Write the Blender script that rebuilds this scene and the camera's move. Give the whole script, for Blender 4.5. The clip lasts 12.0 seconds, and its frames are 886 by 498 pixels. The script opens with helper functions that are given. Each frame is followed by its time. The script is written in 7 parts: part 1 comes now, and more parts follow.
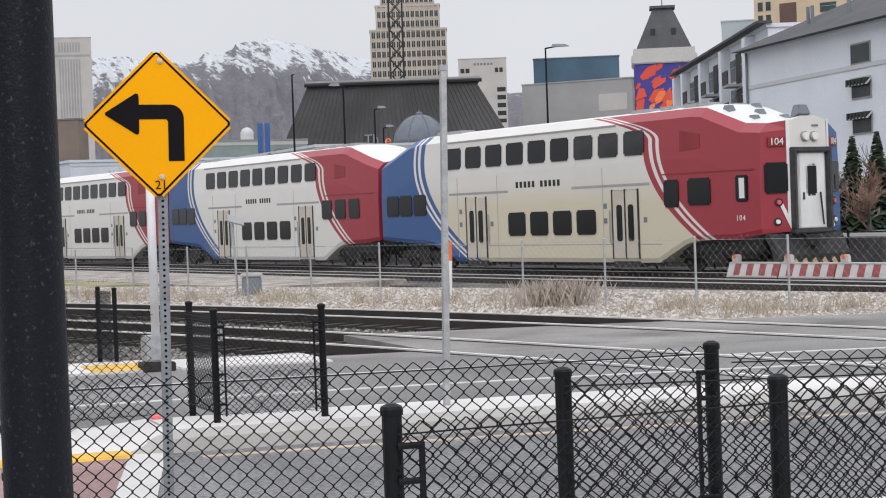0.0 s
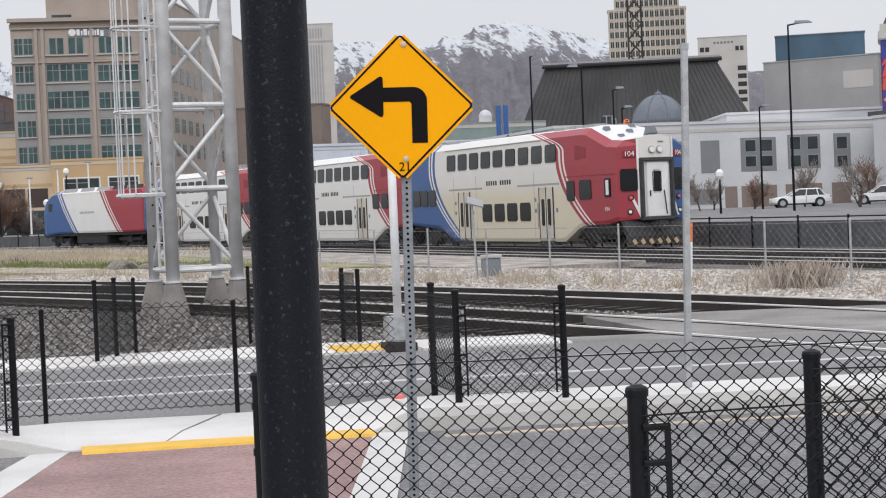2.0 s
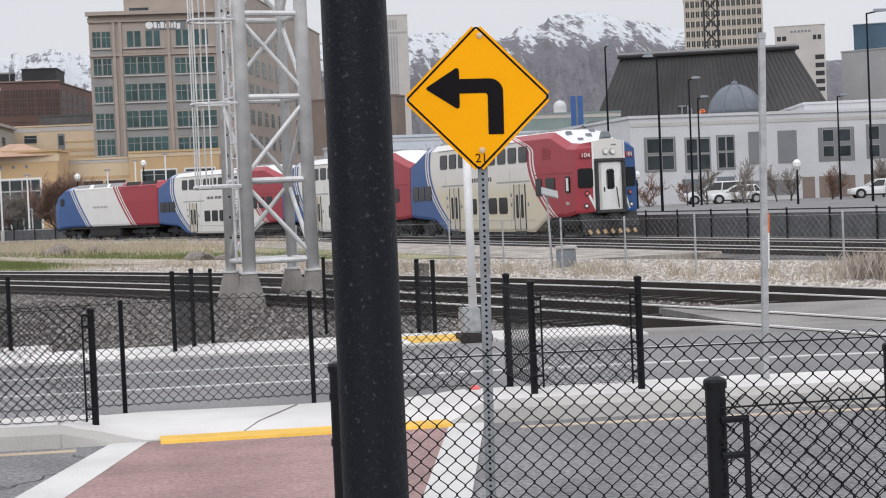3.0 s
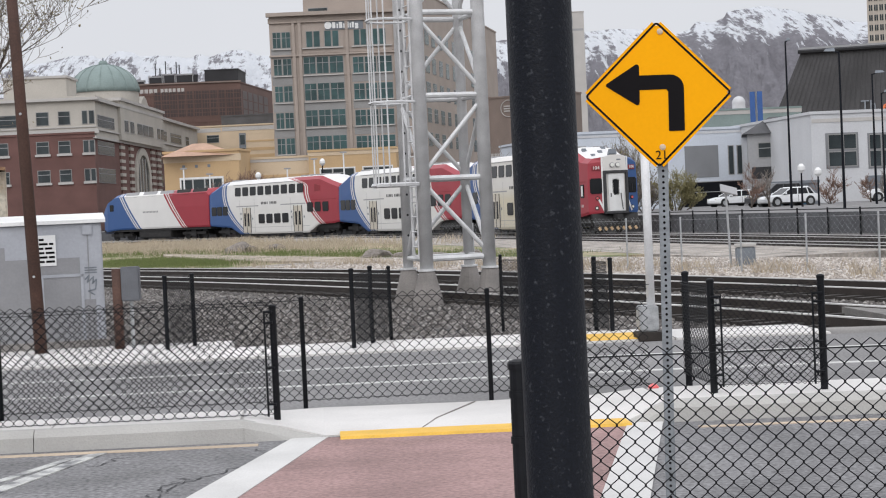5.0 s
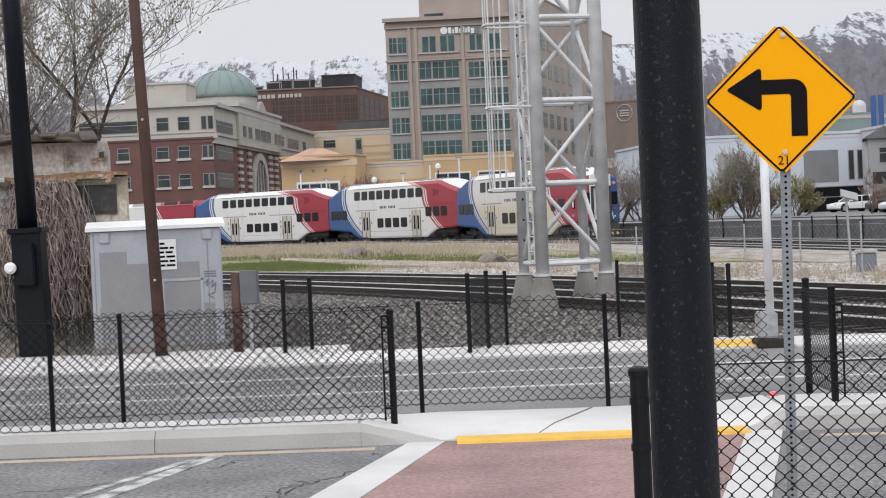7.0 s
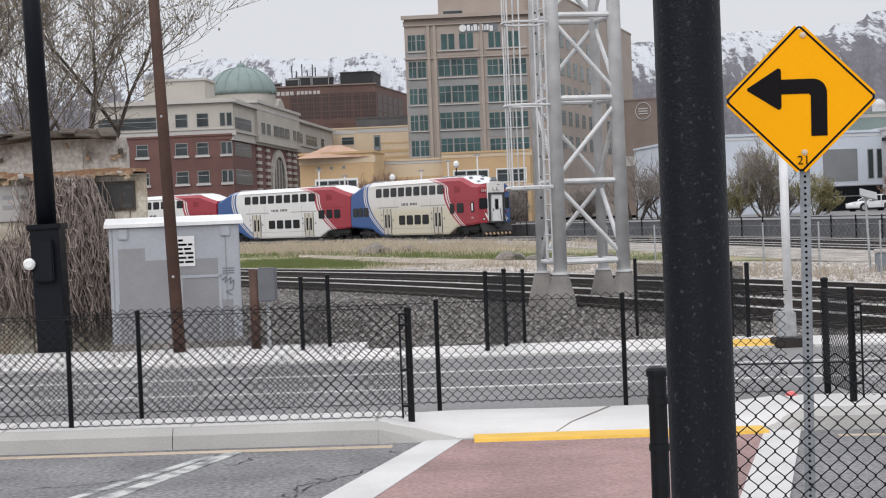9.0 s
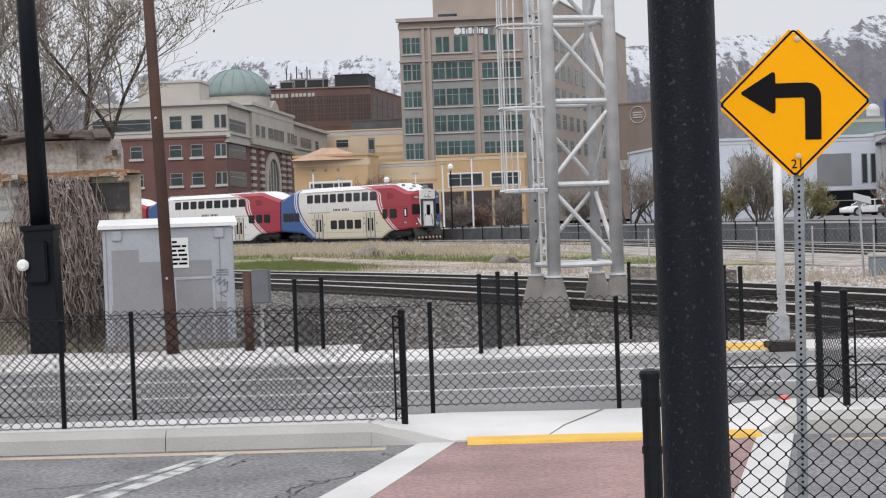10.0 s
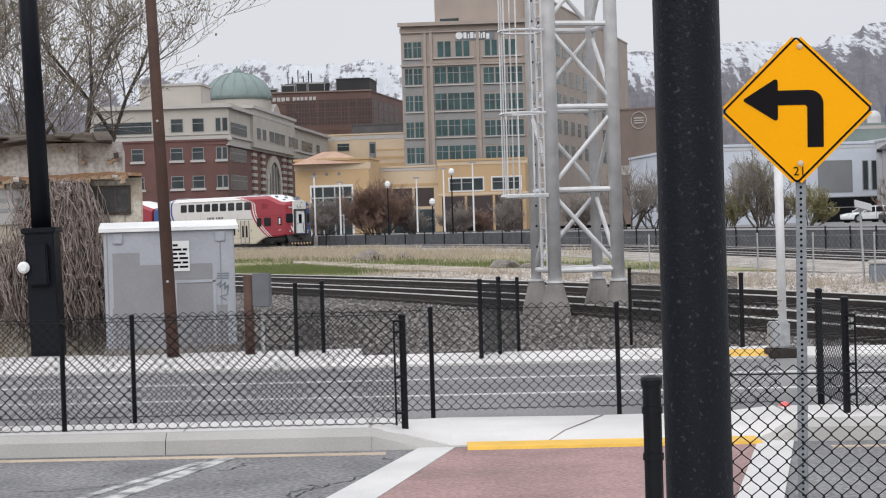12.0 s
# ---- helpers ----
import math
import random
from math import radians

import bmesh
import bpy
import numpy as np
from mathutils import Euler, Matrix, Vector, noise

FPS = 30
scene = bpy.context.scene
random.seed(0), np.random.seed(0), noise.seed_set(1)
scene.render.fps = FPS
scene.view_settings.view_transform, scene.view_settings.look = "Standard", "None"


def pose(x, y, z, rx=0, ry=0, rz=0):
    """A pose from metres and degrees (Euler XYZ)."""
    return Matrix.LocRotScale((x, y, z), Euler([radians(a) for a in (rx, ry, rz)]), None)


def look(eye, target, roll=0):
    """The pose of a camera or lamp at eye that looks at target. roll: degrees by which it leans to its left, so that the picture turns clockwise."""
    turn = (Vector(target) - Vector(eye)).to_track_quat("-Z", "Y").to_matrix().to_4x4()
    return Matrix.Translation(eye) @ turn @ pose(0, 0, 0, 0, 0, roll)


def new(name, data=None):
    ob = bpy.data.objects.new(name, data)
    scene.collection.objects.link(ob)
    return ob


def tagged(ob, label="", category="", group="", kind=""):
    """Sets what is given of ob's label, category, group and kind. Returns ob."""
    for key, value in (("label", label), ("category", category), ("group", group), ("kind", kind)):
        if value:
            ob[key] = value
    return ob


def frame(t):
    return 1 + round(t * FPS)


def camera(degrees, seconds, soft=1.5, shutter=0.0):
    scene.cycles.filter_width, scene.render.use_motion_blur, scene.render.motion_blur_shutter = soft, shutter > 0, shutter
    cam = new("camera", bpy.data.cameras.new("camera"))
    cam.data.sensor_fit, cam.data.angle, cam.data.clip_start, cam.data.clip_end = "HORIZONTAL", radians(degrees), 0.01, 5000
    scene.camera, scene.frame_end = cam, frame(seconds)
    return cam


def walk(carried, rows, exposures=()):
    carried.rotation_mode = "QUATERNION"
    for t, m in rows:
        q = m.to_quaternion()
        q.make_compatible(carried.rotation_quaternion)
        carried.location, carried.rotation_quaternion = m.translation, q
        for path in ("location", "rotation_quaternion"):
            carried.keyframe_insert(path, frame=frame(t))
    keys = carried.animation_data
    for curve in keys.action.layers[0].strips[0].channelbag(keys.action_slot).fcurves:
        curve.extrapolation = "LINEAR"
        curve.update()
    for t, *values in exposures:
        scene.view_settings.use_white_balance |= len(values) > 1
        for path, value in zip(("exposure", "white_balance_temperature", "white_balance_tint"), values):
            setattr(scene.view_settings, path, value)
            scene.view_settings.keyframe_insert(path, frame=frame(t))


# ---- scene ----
EYE = 1.80
PATH = (
    (0.0, 0.061, -0.015, -0.009, -20.83, -1.12, 2.07),
    (0.5, 0.059, -0.023, -0.012, -18.65, -1.20, 2.19),
    (1.0, 0.058, -0.011, -0.011, -16.54, -1.26, 2.24),
    (1.5, 0.050, -0.008, -0.011, -14.53, -1.33, 2.34),
    (2.0, 0.047, 0.001, -0.013, -12.79, -1.43, 2.38),
    (2.5, 0.044, 0.001, -0.012, -11.43, -1.55, 2.44),
    (3.0, 0.038, -0.005, -0.011, -10.27, -1.63, 2.47),
    (3.2, 0.035, -0.004, -0.013, -9.81, -1.62, 2.52),
    (4.8, 0.025, -0.002, -0.016, -4.91, -1.47, 2.58),
    (5.0, 0.025, 0.002, -0.010, -4.32, -1.45, 2.59),
    (5.5, 0.019, 0.002, -0.010, -2.99, -1.36, 2.52),
    (6.0, 0.016, 0.005, -0.008, -1.89, -1.24, 2.50),
    (6.5, 0.008, 0.003, -0.007, -1.04, -1.16, 2.49),
    (7.0, 0.007, 0.003, -0.006, -0.43, -1.12, 2.48),
    (7.2, 0.007, 0.004, -0.004, -0.26, -1.15, 2.40),
    (8.8, 0.006, 0.005, -0.002, 0.20, -1.18, 2.33),
    (9.0, 0.006, 0.006, -0.001, 0.18, -1.18, 2.25),
    (9.5, 0.005, 0.002, -0.001, 0.08, -1.15, 2.14),
    (10.0, 0.006, 0.004, -0.004, -0.02, -1.09, 2.02),
    (10.5, 0.009, 0.011, -0.003, -0.09, -1.05, 1.95),
    (11.0, 0.006, 0.006, -0.000, -0.12, -1.02, 1.88),
    (11.5, 0.001, 0.002, 0.000, -0.09, -0.98, 1.78),
    (12.0, -0.000, 0.000, 0.000, -0.00, -0.94, 1.70),
)
cam = camera(29.3, 12.0, soft=1.1)
walk(cam, [(t, pose(x, y, EYE + z, 90 + pitch, roll, yaw)) for t, x, y, z, yaw, pitch, roll in PATH], ((0.0, 0.16, 6500, 10.9), (12.0, 0.16, 6500, 10.9)))

# ---- light ----
world = bpy.data.worlds.new("overcast_sky")
scene.world = world
world.use_nodes = True
wn, wl = world.node_tree.nodes, world.node_tree.links
sky = wn.new("ShaderNodeTexSky")
sky.sky_type, sky.sun_disc = "NISHITA", False
sky.sun_elevation, sky.sun_rotation = radians(42), radians(160)
sky.air_density, sky.dust_density, sky.ozone_density = 1.0, 4.0, 1.0
hsv = wn.new("ShaderNodeHueSaturation")
hsv.inputs["Saturation"].default_value = 0.0
cloud_map = wn.new("ShaderNodeTexCoord")
cloud_noise = wn.new("ShaderNodeTexNoise")
cloud_noise.inputs["Scale"].default_value, cloud_noise.inputs["Detail"].default_value = 3.0, 5.0
cloud_mix = wn.new("ShaderNodeMix")
cloud_mix.data_type = "RGBA"
cloud_mix.inputs[6].default_value, cloud_mix.inputs[7].default_value = (5.9, 6.1, 6.5, 1), (7.0, 7.2, 7.55, 1)
layer = wn.new("ShaderNodeMix")
layer.data_type = "RGBA"
layer.inputs[0].default_value = 0.93
wl.new(cloud_map.outputs["Generated"], cloud_noise.inputs["Vector"])
wl.new(cloud_noise.outputs["Fac"], cloud_mix.inputs[0])
wl.new(sky.outputs[0], hsv.inputs["Color"])
wl.new(hsv.outputs[0], layer.inputs[6])
wl.new(cloud_mix.outputs[2], layer.inputs[7])
# an overcast sky is about twice as bright overhead as at the horizon
up = wn.new("ShaderNodeSeparateXYZ")
wl.new(cloud_map.outputs["Generated"], up.inputs[0])
rise = wn.new("ShaderNodeMapRange")
rise.inputs[1].default_value, rise.inputs[2].default_value = 0.15, 1.0
rise.inputs[3].default_value, rise.inputs[4].default_value = 1.0, 2.3
wl.new(up.outputs[2], rise.inputs[0])
grade = wn.new("ShaderNodeMix")
grade.data_type, grade.blend_type = "RGBA", "MULTIPLY"
grade.inputs[0].default_value = 1.0
wl.new(layer.outputs[2], grade.inputs[6])
wl.new(rise.outputs[0], grade.inputs[7])
wl.new(grade.outputs[2], wn["Background"].inputs["Color"])
wn["Background"].inputs["Strength"].default_value = 0.104
sun_data = bpy.data.lights.new("sun", "SUN")
sun_data.energy, sun_data.angle, sun_data.color = 0.8, radians(40), (1.0, 0.98, 0.96)
sun = new("sun", sun_data)
sun.matrix_world = look((-15, -30, 40), (10, 30, 0))


# ---- materials ----
def mat(name, col, rough=0.7, metal=0.0, var=0.12, scale=3.0, bump=0.1, fine=60.0, col2=None, wear=0.45, emit=0.0, spec=0.5, speck=None):
    """Colour broken up at two scales, with a fine relief; col2 shows through in worn patches, and as painted glints on
    the black poles.
    """
    m = bpy.data.materials.new(name)
    m.use_nodes = True
    n, l = m.node_tree.nodes, m.node_tree.links
    b = n["Principled BSDF"]
    b.inputs["Roughness"].default_value, b.inputs["Metallic"].default_value = rough, metal
    b.inputs["Specular IOR Level"].default_value = spec
    tc = n.new("ShaderNodeTexCoord")
    big, small = n.new("ShaderNodeTexNoise"), n.new("ShaderNodeTexNoise")
    big.inputs["Scale"].default_value, big.inputs["Detail"].default_value = scale, 6.0
    small.inputs["Scale"].default_value, small.inputs["Detail"].default_value = fine, 4.0
    l.new(tc.outputs["Object"], big.inputs["Vector"])
    l.new(tc.outputs["Object"], small.inputs["Vector"])
    ramp = n.new("ShaderNodeMapRange")
    ramp.inputs[1].default_value, ramp.inputs[2].default_value = 0.3, 0.7
    l.new(big.outputs["Fac"], ramp.inputs[0])
    mix = n.new("ShaderNodeMix")
    mix.data_type = "RGBA"
    c2 = col2 or tuple(c * (1 - 2 * var) for c in col)
    c1 = col if col2 else tuple(min(c * (1 + var), 1) for c in col)
    mix.inputs[6].default_value, mix.inputs[7].default_value = (*c1, 1), (*c2, 1)
    if col2:
        ramp.inputs[1].default_value, ramp.inputs[2].default_value = wear, wear + 0.2
    l.new(ramp.outputs[0], mix.inputs[0])
    grain = n.new("ShaderNodeMix")
    grain.data_type, grain.blend_type = "RGBA", "MULTIPLY"
    g = n.new("ShaderNodeMapRange")
    g.inputs[1].default_value, g.inputs[2].default_value = 0.25, 0.75
    g.inputs[3].default_value, g.inputs[4].default_value = 1 - 1.6 * (speck or var), 1 + 0.6 * (speck or var)
    l.new(small.outputs["Fac"], g.inputs[0])
    grain.inputs[0].default_value = 1.0
    l.new(mix.outputs[2], grain.inputs[6])
    l.new(g.outputs[0], grain.inputs[7])
    l.new(grain.outputs[2], b.inputs["Base Color"])
    if bump:
        bp = n.new("ShaderNodeBump")
        bp.inputs["Strength"].default_value, bp.inputs["Distance"].default_value = bump, 0.02
        l.new(small.outputs["Fac"], bp.inputs["Height"])
        l.new(bp.outputs[0], b.inputs["Normal"])
    if emit:
        b.inputs["Emission Color"].default_value, b.inputs["Emission Strength"].default_value = (*col, 1), emit
    return m


M = {
    "asphalt": mat("asphalt", (0.225, 0.219, 0.218), 0.9, var=0.16, scale=0.35, bump=0.6, fine=30, speck=0.3),
    "asphalt_dark": mat("worn_asphalt", (0.222, 0.218, 0.222), 0.9, var=0.16, scale=1.3, bump=1.0, fine=26, speck=0.42),
    "concrete": mat("concrete", (0.62, 0.60, 0.58), 0.85, var=0.08, scale=0.8, bump=0.2, fine=80),
    "kerb": mat("kerb_concrete", (0.40, 0.39, 0.37), 0.85, var=0.05, scale=1.5, bump=0.25, fine=60),
    "old_concrete": mat("old_concrete", (0.28, 0.26, 0.245), 0.9, var=0.16, scale=1.6, bump=0.35, fine=50),
    "red_path": mat("red_path", (0.335, 0.212, 0.20), 0.85, var=0.13, scale=1.3, bump=0.7, fine=30, speck=0.26),
    "white_band": mat("white_band", (0.55, 0.54, 0.525), 0.8, var=0.07, scale=1.5, bump=0.2, fine=70),
    "paint_yellow": mat("yellow_paint", (0.72, 0.43, 0.06), 0.7, var=0.09, scale=3.0, bump=0.2, fine=70),
    "paint_white": mat("road_paint", (0.52, 0.52, 0.50), 0.8, var=0.14, scale=2.0, bump=0.1, col2=(0.2, 0.2, 0.2), wear=0.58),
    "line_tan": mat("faded_yellow_line", (0.50, 0.40, 0.30), 0.8, var=0.12, scale=2.0, bump=0.1),
    "paint_worn": mat("worn_road_paint", (0.52, 0.52, 0.50), 0.8, var=0.2, scale=5.0, bump=0.2, col2=(0.17, 0.17, 0.175), wear=0.44),
    # ballast colour lowered to stand in for the shade among the rails
    "track_bed": mat("shaded_ballast", (0.085, 0.075, 0.07), 0.95, var=0.4, scale=1.5, bump=1.0, fine=12),
    "panel_grey": mat("grey_window_panel", (0.20, 0.205, 0.215), 0.7, var=0.05, scale=0.5, bump=0.0),
    "gravel": mat("gravel_ground", (0.24, 0.21, 0.185), 0.95, var=0.3, scale=1.2, bump=1.0, fine=14),
    "ballast": mat("ballast", (0.15, 0.137, 0.13), 0.95, var=0.4, scale=1.0, bump=1.0, fine=12),
    "pale_gravel": mat("pale_gravel", (0.40, 0.36, 0.32), 0.95, var=0.3, scale=1.2, bump=1.0, fine=10),
    "dry_grass": mat("dry_grass", (0.37, 0.30, 0.20), 0.95, var=0.25, scale=0.5, bump=0.8, fine=8, col2=(0.12, 0.16, 0.045), wear=0.42),
    "bare_dirt": mat("bare_dirt", (0.40, 0.34, 0.275), 0.95, var=0.2, scale=0.6, bump=0.6, fine=12),
    "straw": mat("straw", (0.52, 0.44, 0.34), 0.95, var=0.2, scale=6, bump=0.3),
    "dry_twig": mat("dry_twig", (0.50, 0.43, 0.37), 0.95, var=0.2, scale=6, bump=0.2),
    "green_blade": mat("green_blade", (0.15, 0.185, 0.06), 0.9, var=0.2, scale=6, bump=0.2),
    "rail": mat("rail_head", (0.80, 0.78, 0.76), 0.42, metal=0.45, var=0.1, scale=2, bump=0.05),
    "rail_web": mat("rusty_rail", (0.035, 0.027, 0.023), 0.8, var=0.2, scale=3, bump=0.3),
    "sleeper": mat("sleeper", (0.04, 0.034, 0.03), 0.9, var=0.25, scale=2, bump=0.5, fine=30),
    "black_vinyl": mat("black_vinyl", (0.0055, 0.0065, 0.009), 0.5, var=0.2, scale=9, bump=0.08, spec=0.2),
    # col2 paints pale glints of the blistered surface into the black
    "black_paint": mat("black_pole_paint", (0.0045, 0.006, 0.0105), 0.46, var=0.3, scale=120, bump=0.16, fine=210, spec=0.17, col2=(0.06, 0.065, 0.075), wear=0.60),
    "galv": mat("galvanised_steel", (0.46, 0.47, 0.48), 0.5, metal=0.55, var=0.12, scale=9, bump=0.08),
    "post_steel": mat("dull_post_steel", (0.25, 0.27, 0.29), 0.5, metal=0.45, var=0.14, scale=9, bump=0.08),
    "silver_paint": mat("silver_paint", (0.66, 0.66, 0.665), 0.5, metal=0.1, var=0.09, scale=3, bump=0.06),
    "sign_yellow": mat("sign_yellow", (0.86, 0.37, 0.002), 0.6, var=0.02, scale=2, bump=0.0, spec=0.08),
    "sign_black": mat("sign_black", (0.008, 0.007, 0.008), 0.7, var=0.05, bump=0.0, spec=0.08),
    "brown_pole": mat("rust_brown_pole", (0.085, 0.042, 0.03), 0.75, var=0.18, scale=2.0, bump=0.25, fine=40),
    "hut_grey": mat("hut_grey_paint", (0.36, 0.372, 0.405), 0.6, var=0.05, scale=2.0, bump=0.08, fine=30),
    "hut_patch": mat("hut_patch_paint", (0.25, 0.25, 0.26), 0.65, var=0.05, scale=2.0, bump=0.08, fine=30),
    "white_paint": mat("white_paint", (0.75, 0.75, 0.74), 0.5, var=0.05, scale=2, bump=0.05),
    "box_grey": mat("box_grey", (0.17, 0.19, 0.215), 0.5, var=0.08, bump=0.05),
    "glass_dark": mat("dark_glass", (0.010, 0.011, 0.013), 0.12, var=0.1, scale=1, bump=0.0, spec=0.25),
    "glass_smoke": mat("smoke_window_glass", (0.040, 0.042, 0.044), 0.15, var=0.3, scale=1, bump=0.0, spec=0.25),
    "cabinet_grey": mat("cabinet_grey", (0.125, 0.13, 0.145), 0.6, var=0.12, scale=3, bump=0.05),
    "rubber_grey": mat("rubber_grey", (0.055, 0.055, 0.058), 0.7, var=0.2, scale=6, bump=0.1),
    "glass_dirty": mat("dirty_glass", (0.045, 0.043, 0.042), 0.35, var=0.4, scale=5, bump=0.1, col2=(0.16, 0.15, 0.14), wear=0.55),
    "glass_grey": mat("grey_glass", (0.05, 0.062, 0.066), 0.25, var=0.25, scale=0.4, bump=0.0, spec=0.3),
    "glass_teal": mat("teal_glass", (0.045, 0.10, 0.10), 0.15, var=0.3, scale=0.35, bump=0.0),
    "glass_pale": mat("pale_glass", (0.42, 0.49, 0.53), 0.3, var=0.06, scale=0.1, bump=0.0),
    "shop_brown": mat("shop_brown", (0.23, 0.18, 0.155), 0.85, var=0.08, scale=0.3, bump=0.1, fine=8),
    "glass_blue": mat("blue_glass", (0.06, 0.12, 0.18), 0.15, var=0.2, scale=0.1, bump=0.0),
    "train_under": mat("underframe", (0.03, 0.029, 0.029), 0.8, var=0.2, scale=3, bump=0.2),
    "train_white": mat("train_white", (0.72, 0.70, 0.66), 0.4, var=0.05, scale=1, bump=0.0),
    "train_red": mat("train_red", (0.36, 0.022, 0.035), 0.4, var=0.08, scale=1, bump=0.0),
    "train_blue": mat("train_blue", (0.022, 0.085, 0.27), 0.4, var=0.08, scale=1, bump=0.0),
    "vent_red": mat("vent_red", (0.24, 0.014, 0.022), 0.5, var=0.1, scale=2, bump=0.0),
    "cream": mat("cream_door", (0.55, 0.50, 0.42), 0.45, var=0.06, scale=1, bump=0.0),
    "lamp_red": mat("red_lamp", (0.7, 0.12, 0.12), 0.3, var=0.0, bump=0.0),
    "lamp_clear": mat("clear_lamp", (0.75, 0.75, 0.7), 0.15, var=0.0, bump=0.0),
    "tan_stone": mat("tan_precast", (0.37, 0.312, 0.272), 0.85, var=0.06, scale=0.25, bump=0.1, fine=6),
    "grey_spandrel": mat("grey_spandrel", (0.29, 0.285, 0.28), 0.8, var=0.06, scale=0.4, bump=0.05, fine=6),
    "brick": mat("red_brick", (0.155, 0.08, 0.07), 0.9, var=0.1, scale=0.4, bump=0.3, fine=14),
    "grey_stone": mat("grey_stone", (0.46, 0.43, 0.385), 0.85, var=0.06, scale=0.3, bump=0.1, fine=6),
    "dome_green": mat("copper_dome", (0.21, 0.268, 0.256), 0.7, var=0.08, scale=0.4, bump=0.05, fine=5),
    "brown_panel": mat("brown_panel", (0.135, 0.078, 0.064), 0.75, var=0.1, scale=0.3, bump=0.1, fine=4),
    "brown_dark": mat("dark_brown_glass", (0.045, 0.028, 0.026), 0.4, var=0.1, scale=0.4, bump=0.0),
    "black_panel": mat("black_plant_panel", (0.022, 0.022, 0.025), 0.7, var=0.15, scale=0.4, bump=0.0),
    "ochre": mat("ochre_stucco", (0.52, 0.36, 0.20), 0.9, var=0.06, scale=0.3, bump=0.1, fine=8),
    "ochre_pale": mat("pale_stucco", (0.60, 0.475, 0.335), 0.9, var=0.06, scale=0.3, bump=0.1, fine=8),
    "roof_tile": mat("clay_roof", (0.48, 0.31, 0.225), 0.9, var=0.12, scale=0.6, bump=0.4, fine=6),
    "white_stucco": mat("white_stucco", (0.56, 0.565, 0.58), 0.9, var=0.05, scale=0.3, bump=0.1, fine=6),
    "blue_white": mat("pale_blue_stucco", (0.56, 0.60, 0.66), 0.9, var=0.05, scale=0.3, bump=0.1, fine=6),
    "apartment_white": mat("apartment_white", (0.68, 0.71, 0.76), 0.9, var=0.04, scale=0.3, bump=0.05, fine=6),
    "roof_grey": mat("grey_roof", (0.085, 0.085, 0.09), 0.9, var=0.12, scale=0.5, bump=0.3, fine=5),
    "dome_slate": mat("slate_dome", (0.15, 0.17, 0.20), 0.7, var=0.1, scale=0.6, bump=0.1, fine=6),
    "arena_grey": mat("arena_grey", (0.072, 0.07, 0.072), 0.75, var=0.12, scale=0.2, bump=0.1, fine=3),
    "beige_stone": mat("beige_stone", (0.47, 0.42, 0.365), 0.85, var=0.06, scale=0.1, bump=0.05, fine=4),
    "mid_grey": mat("mid_grey", (0.33, 0.33, 0.335), 0.85, var=0.06, scale=0.2, bump=0.05, fine=4),
    "concrete_far": mat("pale_concrete", (0.47, 0.45, 0.43), 0.85, var=0.05, scale=0.2, bump=0.05, fine=4),
    "mural_blue": mat("mural_blue", (0.045, 0.04, 0.24), 0.7, var=0.1, scale=0.3, bump=0.0),
    "mural_red": mat("mural_red", (0.62, 0.07, 0.04), 0.7, var=0.1, scale=0.3, bump=0.0),
    "bark": mat("bark", (0.10, 0.082, 0.07), 0.95, var=0.2, scale=4, bump=0.4, fine=20),
    "twig_dark": mat("twig_dark", (0.13, 0.105, 0.09), 0.95, var=0.25, scale=4, bump=0.2),
    "twig_red": mat("twig_red", (0.24, 0.15, 0.115), 0.95, var=0.2, scale=4, bump=0.2),
    "twig_grey": mat("twig_grey", (0.27, 0.235, 0.21), 0.95, var=0.2, scale=4, bump=0.2),
    "twig_warm": mat("twig_warm", (0.26, 0.22, 0.19), 0.95, var=0.25, scale=4, bump=0.2),
    "bud_pale": mat("bud_pale", (0.36, 0.31, 0.20), 0.9, var=0.25, scale=4, bump=0.2),
    "bud_green": mat("bud_green", (0.28, 0.25, 0.12), 0.9, var=0.25, scale=4, bump=0.2),
    "needle": mat("needle", (0.045, 0.075, 0.035), 0.9, var=0.25, scale=2, bump=0.2),
    "peeling": mat("peeling_plaster", (0.54, 0.51, 0.48), 0.95, var=0.25, scale=2.6, bump=0.9, fine=16, col2=(0.17, 0.14, 0.12), wear=0.50),
    "vine": mat("vine", (0.34, 0.275, 0.245), 0.95, var=0.25, scale=6, bump=0.4),
    "weathered": mat("weathered_wall", (0.64, 0.58, 0.48), 0.9, var=0.2, scale=2.2, bump=0.5, fine=20, col2=(0.36, 0.24, 0.14), wear=0.53),
    "rust": mat("rust", (0.28, 0.16, 0.09), 0.9, var=0.25, scale=3.0, bump=0.5, fine=25, col2=(0.58, 0.47, 0.34), wear=0.48),
    "old_wood": mat("old_wood", (0.115, 0.092, 0.075), 0.95, var=0.2, scale=2.0, bump=0.5, fine=25),
    "barrier_red": mat("barrier_red", (0.28, 0.055, 0.055), 0.55, var=0.08, bump=0.05),
    "barrier_white": mat("barrier_white", (0.50, 0.48, 0.47), 0.55, var=0.06, bump=0.05),
    "orange": mat("orange", (0.75, 0.17, 0.04), 0.5, var=0.05, bump=0.0),
    "tyre": mat("tyre", (0.02, 0.02, 0.02), 0.8, var=0.1, bump=0.1),
    "car_white": mat("car_white", (0.70, 0.71, 0.72), 0.25, var=0.02, bump=0.0),
    "car_dark": mat("car_dark", (0.06, 0.062, 0.068), 0.25, var=0.05, bump=0.0),
    "car_red": mat("car_red", (0.28, 0.03, 0.03), 0.25, var=0.05, bump=0.0),
